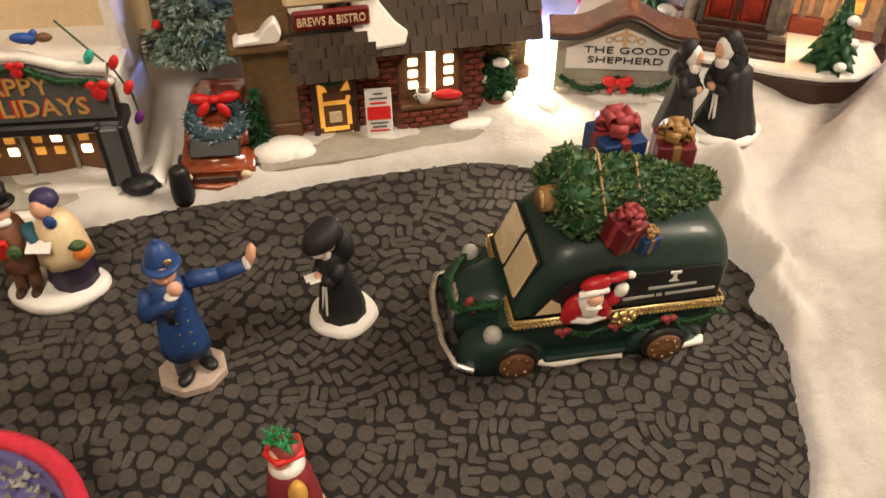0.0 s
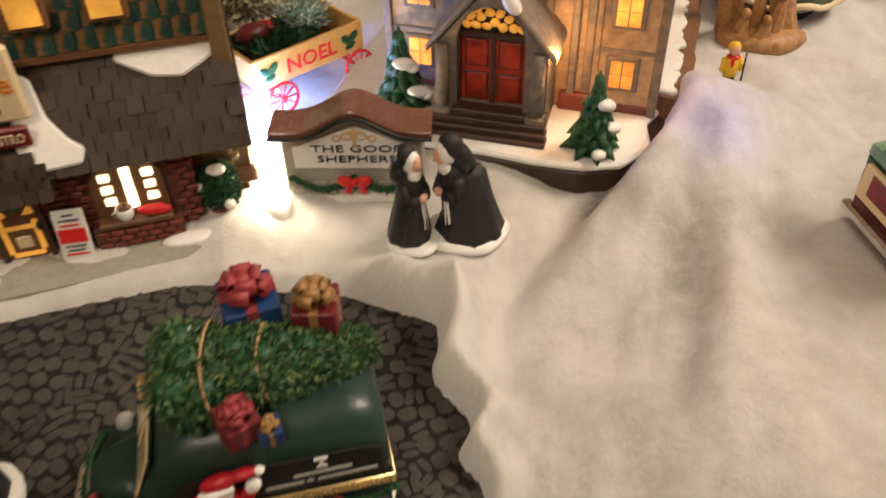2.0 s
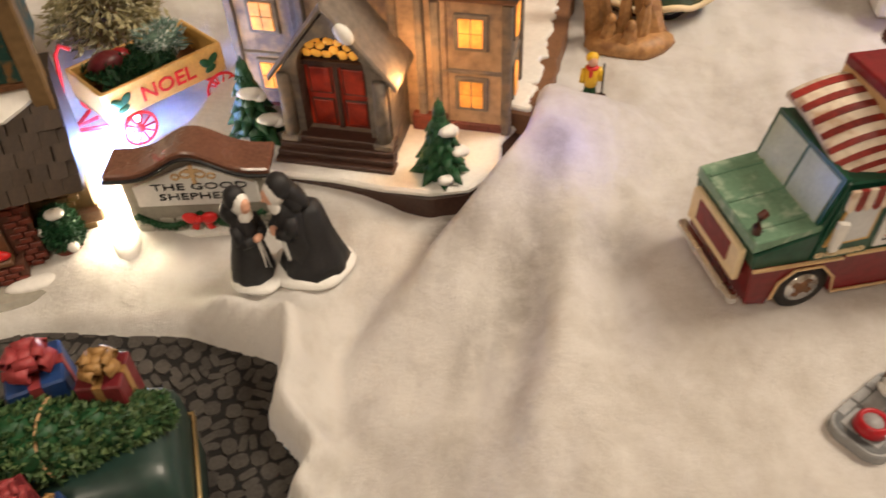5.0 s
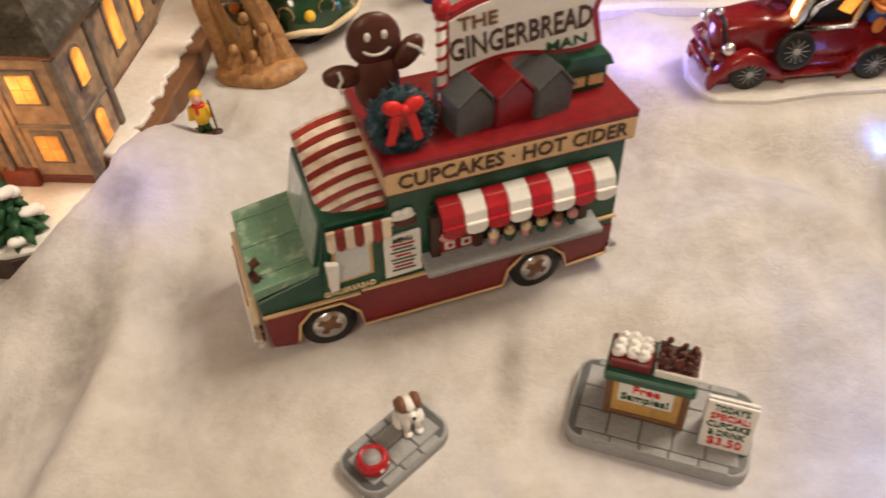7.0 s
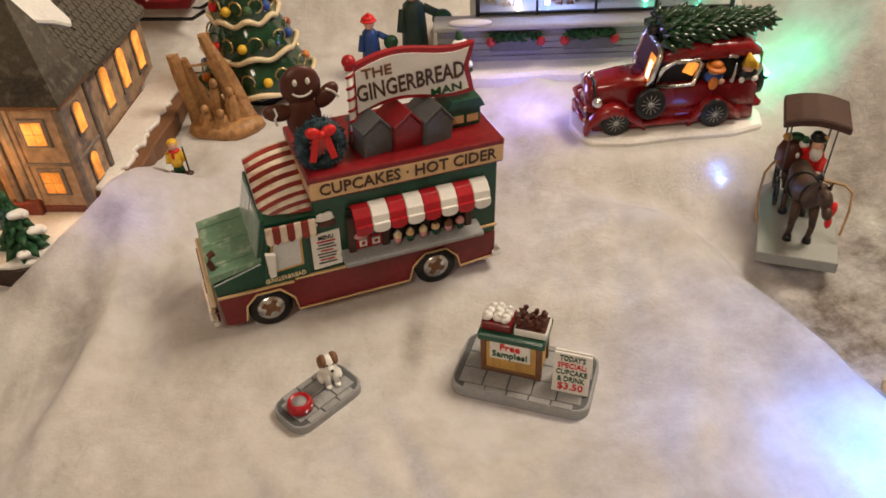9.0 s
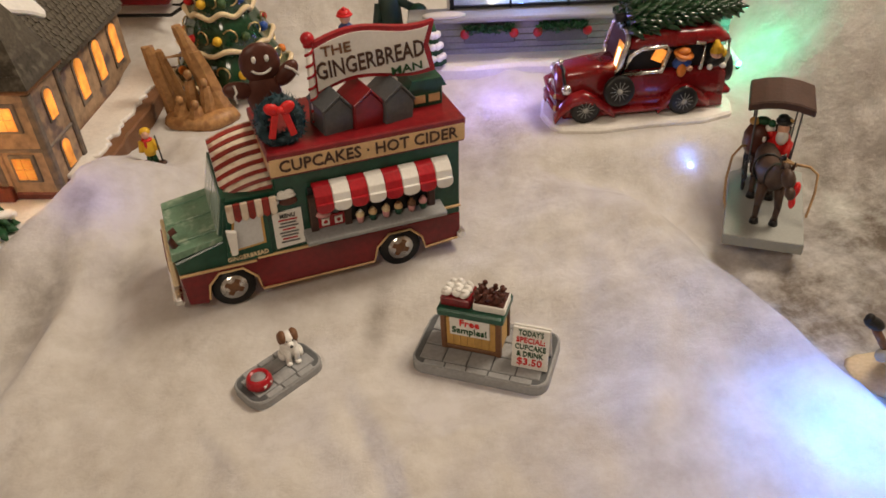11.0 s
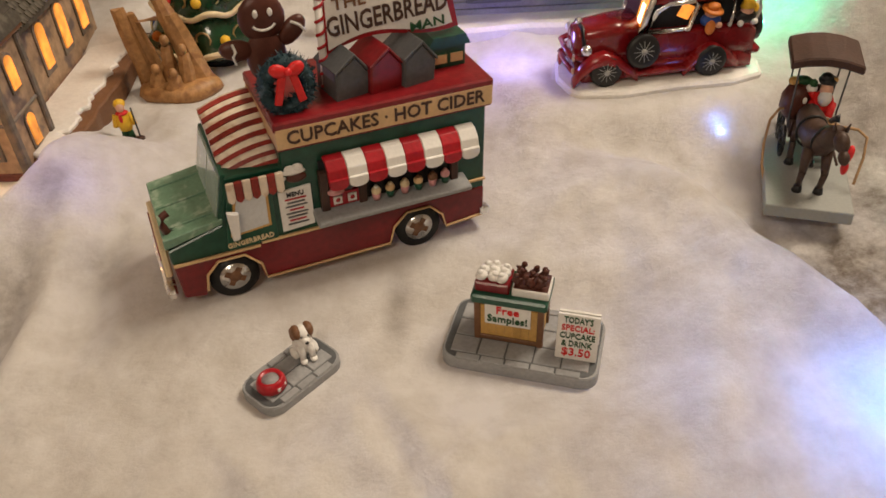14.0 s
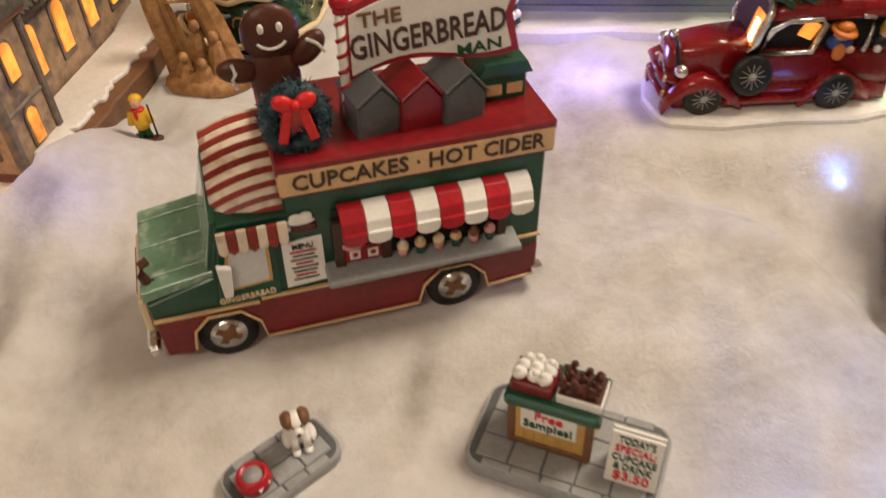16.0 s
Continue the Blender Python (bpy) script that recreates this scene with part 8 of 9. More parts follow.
def make_shepherd_sign():
    t = thing("church_sign", pose(0.1135, 0.4830, 0.0470, 0, 0, -4.5), "stone church sign with a copper wave top and garland", "sign")
    n = 20

    def wave(u):
        return 0.055 + 0.0175 * math.exp(-((u - 0.002) / 0.021) ** 2) - 0.002 * math.cos(u * 60)
    us = [-0.046 + 0.092 * k / n for k in range(n + 1)]
    part("stone_body", S().prism([(-0.041, 0.0), (0.041, 0.0)] + [(u * 0.89, wave(u) - 0.003) for u in reversed(us)], 0.014, SNOW_GREY, pose(0, -0.004, 0), bevel=0.001), t, "pale stone slab")
    part("snow_foot", S().prism([(-0.043, -0.006), (0.043, -0.006), (0.043, 0.014), (0.022, 0.019), (0.0, 0.016), (-0.022, 0.013), (-0.043, 0.008)], 0.020, SNOW, pose(0, -0.008, 0), bevel=0.003), t, "white snow at the foot")
    part("copper_top", S().prism([(u, wave(u)) for u in us] + [(u, wave(u) + 0.0045) for u in reversed(us)], 0.026, COPPER, pose(0, -0.011, 0), bevel=0.0010), t, "shiny copper wave top")
    part("top_edge", S().path([(u, -0.0115, wave(u) + 0.0002) for u in us], 0.0012, BLACK), t)
    pl = part("name_panel", S().prism([(-0.034, 0.0335), (0.036, 0.0335), (0.036, 0.048), (0.018, 0.056), (0.002, 0.062), (-0.014, 0.056), (-0.034, 0.048)], 0.002, WHITE, pose(0, -0.0055, 0), bevel=0.0004), t)
    part("lettering", S().writing("THE GOOD", 0.0066, pose(0.004, -0.0062, 0.0455), BLACK, width=0.054, thick=0.0003, bold=-0.004).writing("SHEPHERD", 0.0066, pose(0.004, -0.0062, 0.0385), BLACK, width=0.048, thick=0.0003, bold=-0.004), pl)
    orn = S().box((0.002, -0.0058, 0.056), (0.0022, 0.0014, 0.013), TAN).box((0.002, -0.0058, 0.0585), (0.0075, 0.0014, 0.0022), TAN)
    for sgn in (-1, 1):
        orn.path([(0.002 + sgn * (0.004 + 0.0030 * math.cos(a)), -0.0058, 0.0560 + 0.0022 * math.sin(a)) for a in [k * math.tau / 10 for k in range(10)]], 0.0007, TAN, closed=True)
        orn.path([(0.002 + sgn * (0.010 + 0.0022 * math.cos(a)), -0.0058, 0.0545 + 0.0018 * math.sin(a)) for a in [k * math.tau / 10 for k in range(10)]], 0.0006, TAN, closed=True)
    part("scroll_cross", orn, pl, "tan cross and scrolls")
    rnd = random.Random(8)
    pts = [Vector((-0.036 + 0.072 * k / 24, -0.007, 0.0285 - 0.0085 * abs(math.sin(math.pi * k / 12)))) for k in range(25)]
    sp = [(p + Vector((rnd.uniform(-1, 1), rnd.uniform(-1, 0.2), rnd.uniform(-1, 1))) * 0.0016, (rnd.uniform(-1, 1), -0.6, rnd.uniform(-1, 1))) for p in pts for k in range(16)]
    part("garland", S().path(pts, 0.0016, LEAF_DARK).tufts(sp, 0.0026, LEAF_DARK, rnd, 0.3), t, "green garland")
    part("bow", S().ball((-0.0045, -0.010, 0.0275), (0.0055, 0.0024, 0.0038), BRIGHT_RED, (0, 20, 0)).ball((0.0055, -0.010, 0.0275), (0.0055, 0.0024, 0.0038), BRIGHT_RED, (0, -20, 0)).ball((0.0005, -0.0115, 0.0280), (0.0022, 0.0022, 0.0024), BRIGHT_RED).box((-0.003, -0.0095, 0.0225), (0.0040, 0.0014, 0.0080), BRIGHT_RED, (0, 20, 0), bevel=0.0004).box((0.0045, -0.0095, 0.0225), (0.0040, 0.0014, 0.0080), BRIGHT_RED, (0, -20, 0), bevel=0.0004), t, "red bow")
    brick = S().box((0, 0, 0), (0.0085, 0.0020, 0.0046), SNOW_GREY, bevel=0.0006).mesh("stone_block")
    for j in range(2):
        for i in range(8):
            ob = new("stone_block", brick)
            ob.parent = t
            ob.matrix_basis = pose(-0.034 + 0.0096 * i + 0.004 * (j % 2), -0.0048, 0.0170 + 0.0052 * j, 0, rnd.uniform(-2, 2), 0)


def arched(w, h, n=9):
    """Outline of an arched opening standing on z = 0."""
    r = w / 2
    return [(-r, 0), (r, 0)] + [(r * math.cos(math.pi * k / n), h - r + r * math.sin(math.pi * k / n)) for k in range(n + 1)]


def make_church():
    rnd = random.Random(17)
    t = thing("church", pose(0.2010, 0.5265, 0.0775, 0, 0, -19.0), "lit stone church with towers, red doors and slate roof", "model church")
    part("base", plate(S(), [(-0.112, -0.030), (-0.030, -0.034), (0.060, -0.036), (0.080, -0.028), (0.100, -0.004), (0.110, 0.110), (0.108, 0.235), (-0.110, 0.235)], -0.022, -0.004, DARK_BROWN, bevel=0.002), t, "dark brown plinth")
    sp = [(-0.113, -0.031), (-0.090, -0.034), (-0.060, -0.033), (-0.030, -0.036), (0.0, -0.035), (0.030, -0.038), (0.060, -0.037), (0.082, -0.029), (0.097, -0.006), (0.092, 0.020), (0.102, 0.045), (0.093, 0.070), (0.104, 0.100), (0.094, 0.130), (0.103, 0.160), (0.095, 0.190), (0.104, 0.236), (-0.111, 0.236)]
    part("snow_ground", plate(S(), sp, -0.004, 0.001, SNOW, bevel=0.0016), t, "snow on the plinth")
    inner = [(0.074, 0.040 + 0.0115 * k) for k in range(18)]
    edge = [(0.1165 + 0.0030 * noise.noise((0.9 * k, 1.7, 0)), 0.032 + 0.0119 * k) for k in range(18)]
    part("side_plinth", plate(S(), edge + inner[::-1], -0.006, 0.0120, BROWN, bevel=0.0012), t, "brown stone plinth along the nave")
    rim = [(0.1060 + 0.0080 * noise.noise((0.55 * k, 3.1, 0)) + 0.0040 * noise.noise((1.3 * k, 7.7, 0)), 0.036 + 0.0030 * k) for k in range(67)]
    part("side_snow", plate(S(), rim + [(0.0735, 0.233), (0.0735, 0.042)], 0.0105, 0.0150, SNOW, bevel=0.0012), t, "uneven snow on the plinth")
    # towers
    ty = 0.049
    for cx in (0.072, -0.056):
        tw = part("tower", S().box((cx, ty, 0.045), (0.044, 0.044, 0.090), STONE, bevel=0.001), t, "stone tower")
        part("tower_plinth", S().box((cx, ty, 0.004), (0.047, 0.047, 0.006), mat("red_stone_course", (0.16, 0.045, 0.035), 0.6, vary=0.4), bevel=0.001), tw)
        for sx in (-1, 1):
            for sy in (-1, 1):
                part("buttress", S().box((cx + sx * 0.021, ty + sy * 0.021, 0.044), (0.006, 0.006, 0.088), STONE_GREY, bevel=0.001), tw)
        part("string_course", S().box((cx, ty, 0.043), (0.046, 0.046, 0.003), STONE_GREY, bevel=0.0008), tw)
        for h in (0.018, 0.059):
            wn = part("tower_window", S().box((cx, ty - 0.0222, h + 0.010), (0.0205, 0.0025, 0.0235), STONE_GREY, bevel=0.0008), tw)
            for i in range(2):
                for j in range(2):
                    part("pane", S().box((cx - 0.0037 + 0.0074 * i, ty - 0.0238, h + 0.0055 + 0.0092 * j), (0.0066, 0.0014, 0.0084), LIT), wn)
            xs = cx + (0.0222 if cx > 0 else -0.0222)
            side = part("tower_side_window", S().prism(arched(0.013, 0.026), 0.0016, STONE_GREY, Matrix(((0, 1, 0, xs - 0.0006), (1, 0, 0, ty), (0, 0, 1, h - 0.002), (0, 0, 0, 1)))), tw)
            part("pane", S().prism(arched(0.009, 0.022), 0.0016, LIT, Matrix(((0, 1, 0, xs + (0.0004 if cx > 0 else -0.0008)), (1, 0, 0, ty), (0, 0, 1, h), (0, 0, 0, 1)))), side)
        part("tower_eave", S().box((cx, ty, 0.0915), (0.054, 0.054, 0.005), BROWN, bevel=0.0015), tw)
        n0 = 0.0275
        rf = part("tower_roof", S().cone((cx, ty, 0.094), n0 * 1.414, 0.002, 0.066, SLATE, (0, 0, 45), seg=4, smooth=False), tw, "slate pyramid roof")
        for k in range(7):
            hh = 0.094 + 0.009 * k
            q = n0 * (1 - (hh - 0.094) / 0.066)
            if q > 0.004:
                part("roof_course", S().cone((cx, ty, hh - 0.0005), (q + 0.0009) * 1.414, (q - 0.0030) * 1.414, 0.0088, SLATE, (0, 0, 45), seg=4, smooth=False), rf)
    # facade with gable and rose window
    part("facade", S().prism([(-0.040, 0), (0.058, 0), (0.058, 0.110), (0.008, 0.175), (-0.040, 0.110)], 0.010, STONE, pose(0, 0.026, 0), bevel=0.001), t, "tall stone facade")
    for u in (-0.030, 0.026, 0.042):
        part("pilaster", S().box((u, 0.0245, 0.055), (0.0050, 0.005, 0.110), STONE_GREY, bevel=0.001), t)
    rw = part("rose_window", S().cone((-0.004, 0.0265, 0.108), 0.014, 0.014, 0.003, STONE_GREY, (90, 0, 0), seg=20), t)
    for k in range(8):
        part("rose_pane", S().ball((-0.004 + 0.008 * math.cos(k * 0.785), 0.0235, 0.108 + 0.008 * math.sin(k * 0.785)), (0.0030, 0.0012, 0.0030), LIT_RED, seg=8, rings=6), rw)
    part("low_wall", S().box((0.046, 0.024, 0.007), (0.022, 0.006, 0.012), BRICK, bevel=0.001), t)
    # porch with arched doors
    hole = [(0.0205, 0.010), (0.0205, 0.052)] + [(0.0205 * math.cos(math.pi * k / 10), 0.052 + 0.0225 * math.sin(math.pi * k / 10)) for k in range(1, 10)] + [(-0.0205, 0.052), (-0.0205, 0.010)]
    right = [(0.034, 0.0), (0.034, 0.048), (0.0, 0.089)] + [(0.0, 0.0745)] + [p for p in reversed(hole[2:6])] + [(0.0205, 0.052), (0.0205, 0.0)]
    left = [(-x, z) for x, z in reversed(right)]
    pc = part("porch", S().prism(right, 0.036, STONE_GREY).prism(left, 0.036, STONE_GREY), t, "grey stone gabled porch")
    part("porch_roof", S().prism([(-0.039, 0.043), (0.0, 0.0905), (0.039, 0.043), (0.039, 0.048), (0.0, 0.0960), (-0.039, 0.048)], 0.040, STONE_GREY, pose(0, -0.003, 0), bevel=0.0012), pc)
    part("porch_snow", S().ball((0.012, -0.003, 0.079), (0.007, 0.004, 0.0045), SNOW, (0, 50, 0)), pc, "patch of snow")
    for sgn in (-1, 1):
        part("porch_column", S().cone((sgn * 0.029, -0.002, 0.004), 0.0045, 0.0040, 0.046, STONE_GREY, seg=10).box((sgn * 0.029, -0.002, 0.006), (0.012, 0.010, 0.008), STONE_GREY, bevel=0.001), pc)
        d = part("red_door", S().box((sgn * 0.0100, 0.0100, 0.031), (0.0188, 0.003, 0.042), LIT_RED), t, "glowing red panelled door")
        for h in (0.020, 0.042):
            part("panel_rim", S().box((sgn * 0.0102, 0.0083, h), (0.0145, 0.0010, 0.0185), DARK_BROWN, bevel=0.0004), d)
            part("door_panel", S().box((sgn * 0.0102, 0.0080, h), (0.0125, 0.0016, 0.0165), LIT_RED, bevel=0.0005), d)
    part("door_split", S().box((0, 0.0080, 0.032), (0.0030, 0.0030, 0.044), DARK_BROWN), t)
    part("lintel", S().box((0, 0.0080, 0.0535), (0.042, 0.0030, 0.0030), DARK_BROWN), t)
    lun = part("fanlight", S().prism([(0.0205 * math.cos(math.pi * k / 12), 0.055 + 0.0200 * math.sin(math.pi * k / 12)) for k in range(13)], 0.002, BLACK, pose(0, 0.0100, 0)), t)
    for r, cnt in ((0.0055, 3), (0.0115, 6), (0.0170, 9)):
        for k in range(cnt):
            a = math.pi * (k + 0.5) / cnt
            part("fanlight_pane", S().ball((r * math.cos(a), 0.0095, 0.0555 + r * math.sin(a)), (0.0033 + rnd.uniform(-0.0005, 0.0006), 0.0014, 0.0028 + rnd.uniform(-0.0006, 0.0005)), LIT_YELLOW, (0, -math.degrees(a) + rnd.uniform(-25, 25), 0), seg=5, rings=4), lun)
    for k in range(4):
        part("step", S().box((-0.002, -0.0100 - 0.0036 * k, 0.0125 - 0.0036 * k), (0.070 + 0.0015 * k, 0.0105, 0.0042), DARK_BROWN, bevel=0.0006), t, "dark brown step")
    part("porch_floor", S().box((-0.002, 0.0110, 0.0065), (0.068, 0.036, 0.0150), STONE_GREY, bevel=0.0006), t)
    for ob in t.children:
        if ob.name.split(".")[0] in ("porch", "red_door", "door_split", "lintel", "fanlight"):
            ob.matrix_basis = Matrix.Translation((-0.002, -0.0100, 0.0050))
    # nave
    part("nave_wall", S().prism([(-0.050, 0), (0.071, 0), (0.071, 0.078), (0.0105, 0.150), (-0.050, 0.078)], 0.199, STONE, pose(0, 0.032, 0)), t)
    part("nave_course", S().box((0.0725, 0.130, 0.008), (0.003, 0.205, 0.010), BRICK, bevel=0.0008), t)
    for k in range(5):
        v = 0.066 + 0.036 * k
        wf = part("nave_window", S().prism(arched(0.017, 0.042), 0.002, STONE_GREY, Matrix(((0, 1, 0, 0.0702), (1, 0, 0, v), (0, 0, 1, 0.025), (0, 0, 0, 1)))), t)
        part("pane", S().prism(arched(0.0115, 0.034), 0.002, LIT, Matrix(((0, 1, 0, 0.0714), (1, 0, 0, v), (0, 0, 1, 0.030), (0, 0, 0, 1)))), wf)
    up = Vector((-0.654, 0, 0.757))
    roof = part("nave_roof", S().prism([(0.078, 0.070), (0.0105, 0.1480), (-0.057, 0.070), (-0.057, 0.0745), (0.0105, 0.1530), (0.078, 0.0745)], 0.200, SLATE, pose(0, 0.030, 0)), t, "grey fish-scale slate roof")
    roof_shingles(roof, (0.0785, 0.052, 0.0745), (0, 1, 0), up, 0.178, 0.102, 34, 19, 0.0014, SLATE, rnd, True, 300)
    m = Matrix(((0, -0.757, -0.654, 0.0785), (1, 0, 0, 0.052), (0, -0.654, 0.757, 0.0745), (0, 0, 0, 1)))
    part("roof_snow", S().prism([(0.002, 0.106), (0.006, 0.074), (0.016, 0.060), (0.030, 0.052), (0.042, 0.056), (0.058, 0.050), (0.074, 0.040), (0.084, 0.030), (0.090, 0.034), (0.092, 0.052), (0.108, 0.070), (0.140, 0.082), (0.178, 0.080), (0.178, 0.106)], 0.006, SNOW, m @ pose(0, -0.0055, 0), bevel=0.0016), t, "white snow along the ridge")


def make_ceramic_tree():
    rnd = random.Random(14)
    t = thing("ceramic_tree", pose(0.436, 0.684, ground(0.436, 0.68) - 0.002) @ Matrix.Scale(1.12, 4), "dark green ceramic tree with snowy tiers and coloured bulbs", "ornament")
    glaze = mat("dark_green_glaze", (0.012, 0.050, 0.022), 0.12, vary=0.4, coat=0.8)
    part("foot", S().turned([(0.030, 0), (0.032, 0.010), (0.026, 0.016), (0.018, 0.02)], BLACK), t)
    cols = (ORANGE, BRIGHT_RED, YELLOW, LEAF, ROYAL)
    for k in range(4):
        r, z = 0.046 - 0.010 * k, 0.014 + 0.026 * k
        tr = part("tier", S().turned([(r * 0.55, z + 0.036), (r * 0.78, z + 0.020), (r, z + 0.004), (r * 0.92, z), (r * 0.4, z + 0.002)], glaze, seg=32, wave=0.05, folds=8), t)
        part("snow_edge", S().path([(r * (1.0 + 0.05 * math.cos(8 * a)) * math.cos(a), r * (1.0 + 0.05 * math.cos(8 * a)) * math.sin(a), z + 0.004 + 0.0025 * math.cos(8 * a)) for a in [j * math.tau / 64 for j in range(64)]], 0.0022, CREAM, closed=True, seg=6), tr, "cream snow edge")
        for j in range(9):
            a = j * math.tau / 9 + 0.3 * k
            part("bulb", S().ball((r * 0.90 * math.cos(a), r * 0.90 * math.sin(a), z + 0.013), (0.0038, 0.0038, 0.0038), cols[(j + k) % 5], seg=10, rings=8), tr)
            part("gold_ring", S().path([(r * 0.86 * math.cos(a + 0.33) + 0.0055 * math.cos(b) * -math.sin(a), r * 0.86 * math.sin(a + 0.33) + 0.0055 * math.cos(b) * math.cos(a), z + 0.015 + 0.0055 * math.sin(b)) for b in [q * math.tau / 10 for q in range(10)]], 0.0008, GOLD, closed=True, seg=5), tr)


def make_back_shop():
    t = thing("toy_shop", pose(0.600, 0.6485, 0.0900, 0, 0, -16.0), "grey shop with lit glass display windows and planter boxes", "model house")
    L = 0.285
    part("snow_base", plate(S(), [(-0.006, -0.030), (0.05, -0.034), (0.10, -0.029), (0.16, -0.034), (0.22, -0.030), (0.29, -0.033), (0.295, 0.10), (-0.006, 0.10)], -0.012, 0.003, SNOW, bevel=0.003), t, "white snowy base")
    w = part("front_wall", S().box((L / 2, 0.003, 0.019), (L, 0.012, 0.034), GREY, bevel=0.001), t, "grey clapboard wall")
    for k in range(5):
        part("clapboard", S().box((L / 2, -0.0038, 0.0055 + 0.0062 * k), (L, 0.0026, 0.0056), GREY, (8, 0, 0)), w)
    part("ledge", S().box((L / 2, 0.0, 0.038), (L + 0.006, 0.026, 0.005), GREY_LIGHT, bevel=0.0012), t)
    for x, w in ((0.230, 0.040), (0.030, 0.020)):
        part("ledge_snow", S().ball((x, -0.008, 0.042), (w, 0.006, 0.003), SNOW), t)
    case = part("display_case", S().box((L / 2 + 0.012, 0.044, 0.0415), (L - 0.050, 0.070, 0.002), GREY_LIGHT), t)
    xs = [0.037, 0.090, 0.142, 0.195, 0.262]
    for x in xs:
        part("mullion", S().box((x, 0.0085, 0.073), (0.0038 if x in (0.037, 0.262) else 0.0020, 0.003, 0.064), BLACK), case)
    part("sash", S().box((0.150, 0.0085, 0.0430), (0.226, 0.003, 0.0022), BLACK).box((0.150, 0.0085, 0.1050), (0.226, 0.003, 0.003), BLACK), case)
    for a, b in zip(xs, xs[1:]):
        g = part("glass_pane", S().box(((a + b) / 2, 0.0085, 0.074), (b - a - 0.003, 0.0008, 0.059), GLASS), case)
        g.visible_shadow = False
    part("roof", S().box((L / 2 + 0.010, 0.044, 0.112), (L - 0.030, 0.085, 0.012), GREY_DARK, bevel=0.002), t)
    part("back_wall", S().box((L / 2 + 0.010, 0.084, 0.055), (L - 0.040, 0.006, 0.105), SNOW), t)
    rnd = random.Random(6)
    for k, x in enumerate((0.060, 0.125)):
        p = part("planter_box", S().box((x + 0.010, -0.012, 0.0235), (0.046, 0.009, 0.0120), GREY_DARK, bevel=0.001), t, "dark planter box with greenery")
        sp = [((x + 0.010 + rnd.uniform(-0.022, 0.022), -0.014 + rnd.uniform(-0.004, 0.004), 0.0300 + rnd.uniform(-0.003, 0.003)), (rnd.uniform(-1, 1), -1, 1)) for q in range(220)]
        part("greenery", S().tufts(sp, 0.0045, LEAF_DARK, rnd, 0.3), p)
        for u in (-0.022, 0.022):
            part("bow", S().ball((x + 0.010 + u, -0.017, 0.0270), (0.0042, 0.0026, 0.0045), RED), p)
    for x, h, m in ((0.062, 0.030, FROST_GOLD), (0.118, 0.034, BROWN), (0.150, 0.040, FROST), (0.225, 0.046, FROST)):
        sp = []
        for q in range(300):
            u, a = rnd.random() ** 1.5, rnd.uniform(0, math.tau)
            r = 0.014 * (1 - u)
            sp.append(((x + r * math.cos(a), 0.040 + r * math.sin(a), 0.0425 + h * u), (math.cos(a), math.sin(a), 0)))
        part("display_tree", S().tufts(sp, 0.005, m, rnd, 0.3), case, "small display tree")
    for x, m in ((0.074, BULB_WHITE), (0.100, BULB_BLUE), (0.188, BULB_GREEN), (0.235, BULB_GREEN)):
        part("light_bulb", S().ball((x, 0.020, 0.047), (0.0026, 0.0026, 0.0026), m, seg=10, rings=8), case, "glowing bulb")
    f = thing("snowy_fir", pose(0.612, 0.618, 0.0925), "small dark fir with thick white snow", "tree")
    s = S()
    for k in range(3):
        s.cone((0, 0, 0.004 + 0.010 * k), 0.012 - 0.003 * k, 0.002, 0.016, LEAF_DARK, seg=9)
    part("crown", s, f)
    s = S()
    for k in range(3):
        for j in range(4):
            a = -2.6 + 0.7 * j
            r = 0.0085 - 0.0022 * k
            s.ball((r * math.cos(a), r * math.sin(a), 0.010 + 0.010 * k), (0.0036, 0.0030, 0.0034), SNOW, seg=9, rings=7)
    part("snow", s, f, "white snow")


def make_sleigh():
    t = thing("sleigh", pose(0.362, 0.792, ground(0.362, 0.79) + 0.001, 0, 0, -20), "dark red sleigh standing behind the church", "sleigh")
    part("body", S().prism([(-0.035, 0.012), (0.030, 0.012), (0.040, 0.034), (0.034, 0.036), (0.022, 0.022), (-0.010, 0.022), (-0.026, 0.040), (-0.038, 0.038)], 0.030, MAROON, pose(0, -0.015, 0), bevel=0.002), t)
    part("load", S().ball((-0.012, 0, 0.030), (0.018, 0.013, 0.012), BRICK).box((0.014, 0.0, 0.040), (0.016, 0.014, 0.016), BRIGHT_RED, bevel=0.001), t)
    for y in (-0.013, 0.013):
        part("runner", S().path([(-0.040, y, 0.002), (0.030, y, 0.002), (0.044, y, 0.010)], 0.0018, BLACK), t)


def make_bulbs():
    for at, m in (((0.060, 0.527, 0.0665), BULB_WHITE), ((0.055, 0.595, 0.0660), BULB_BLUE), ((0.766, 0.428, ground(0.766, 0.428) - 0.0030), BULB_BLUE), ((0.866, 0.532, ground(0.866, 0.532) + 0.004), BULB_GREEN)):
        col = "white" if m is BULB_WHITE else "blue" if m is BULB_BLUE else "green"
        t = thing("string_light", pose(*at), "tiny glowing " + col + " bulb of a light string", "string light", group="bulbs of the light string")
        part("bulb", S().ball((0, 0, 0), (0.0022, 0.0022, 0.0030), m, seg=10, rings=8), t)
        part("socket", S().cone((0, 0, -0.006), 0.0018, 0.0018, 0.005, LEAF_DARK), t)


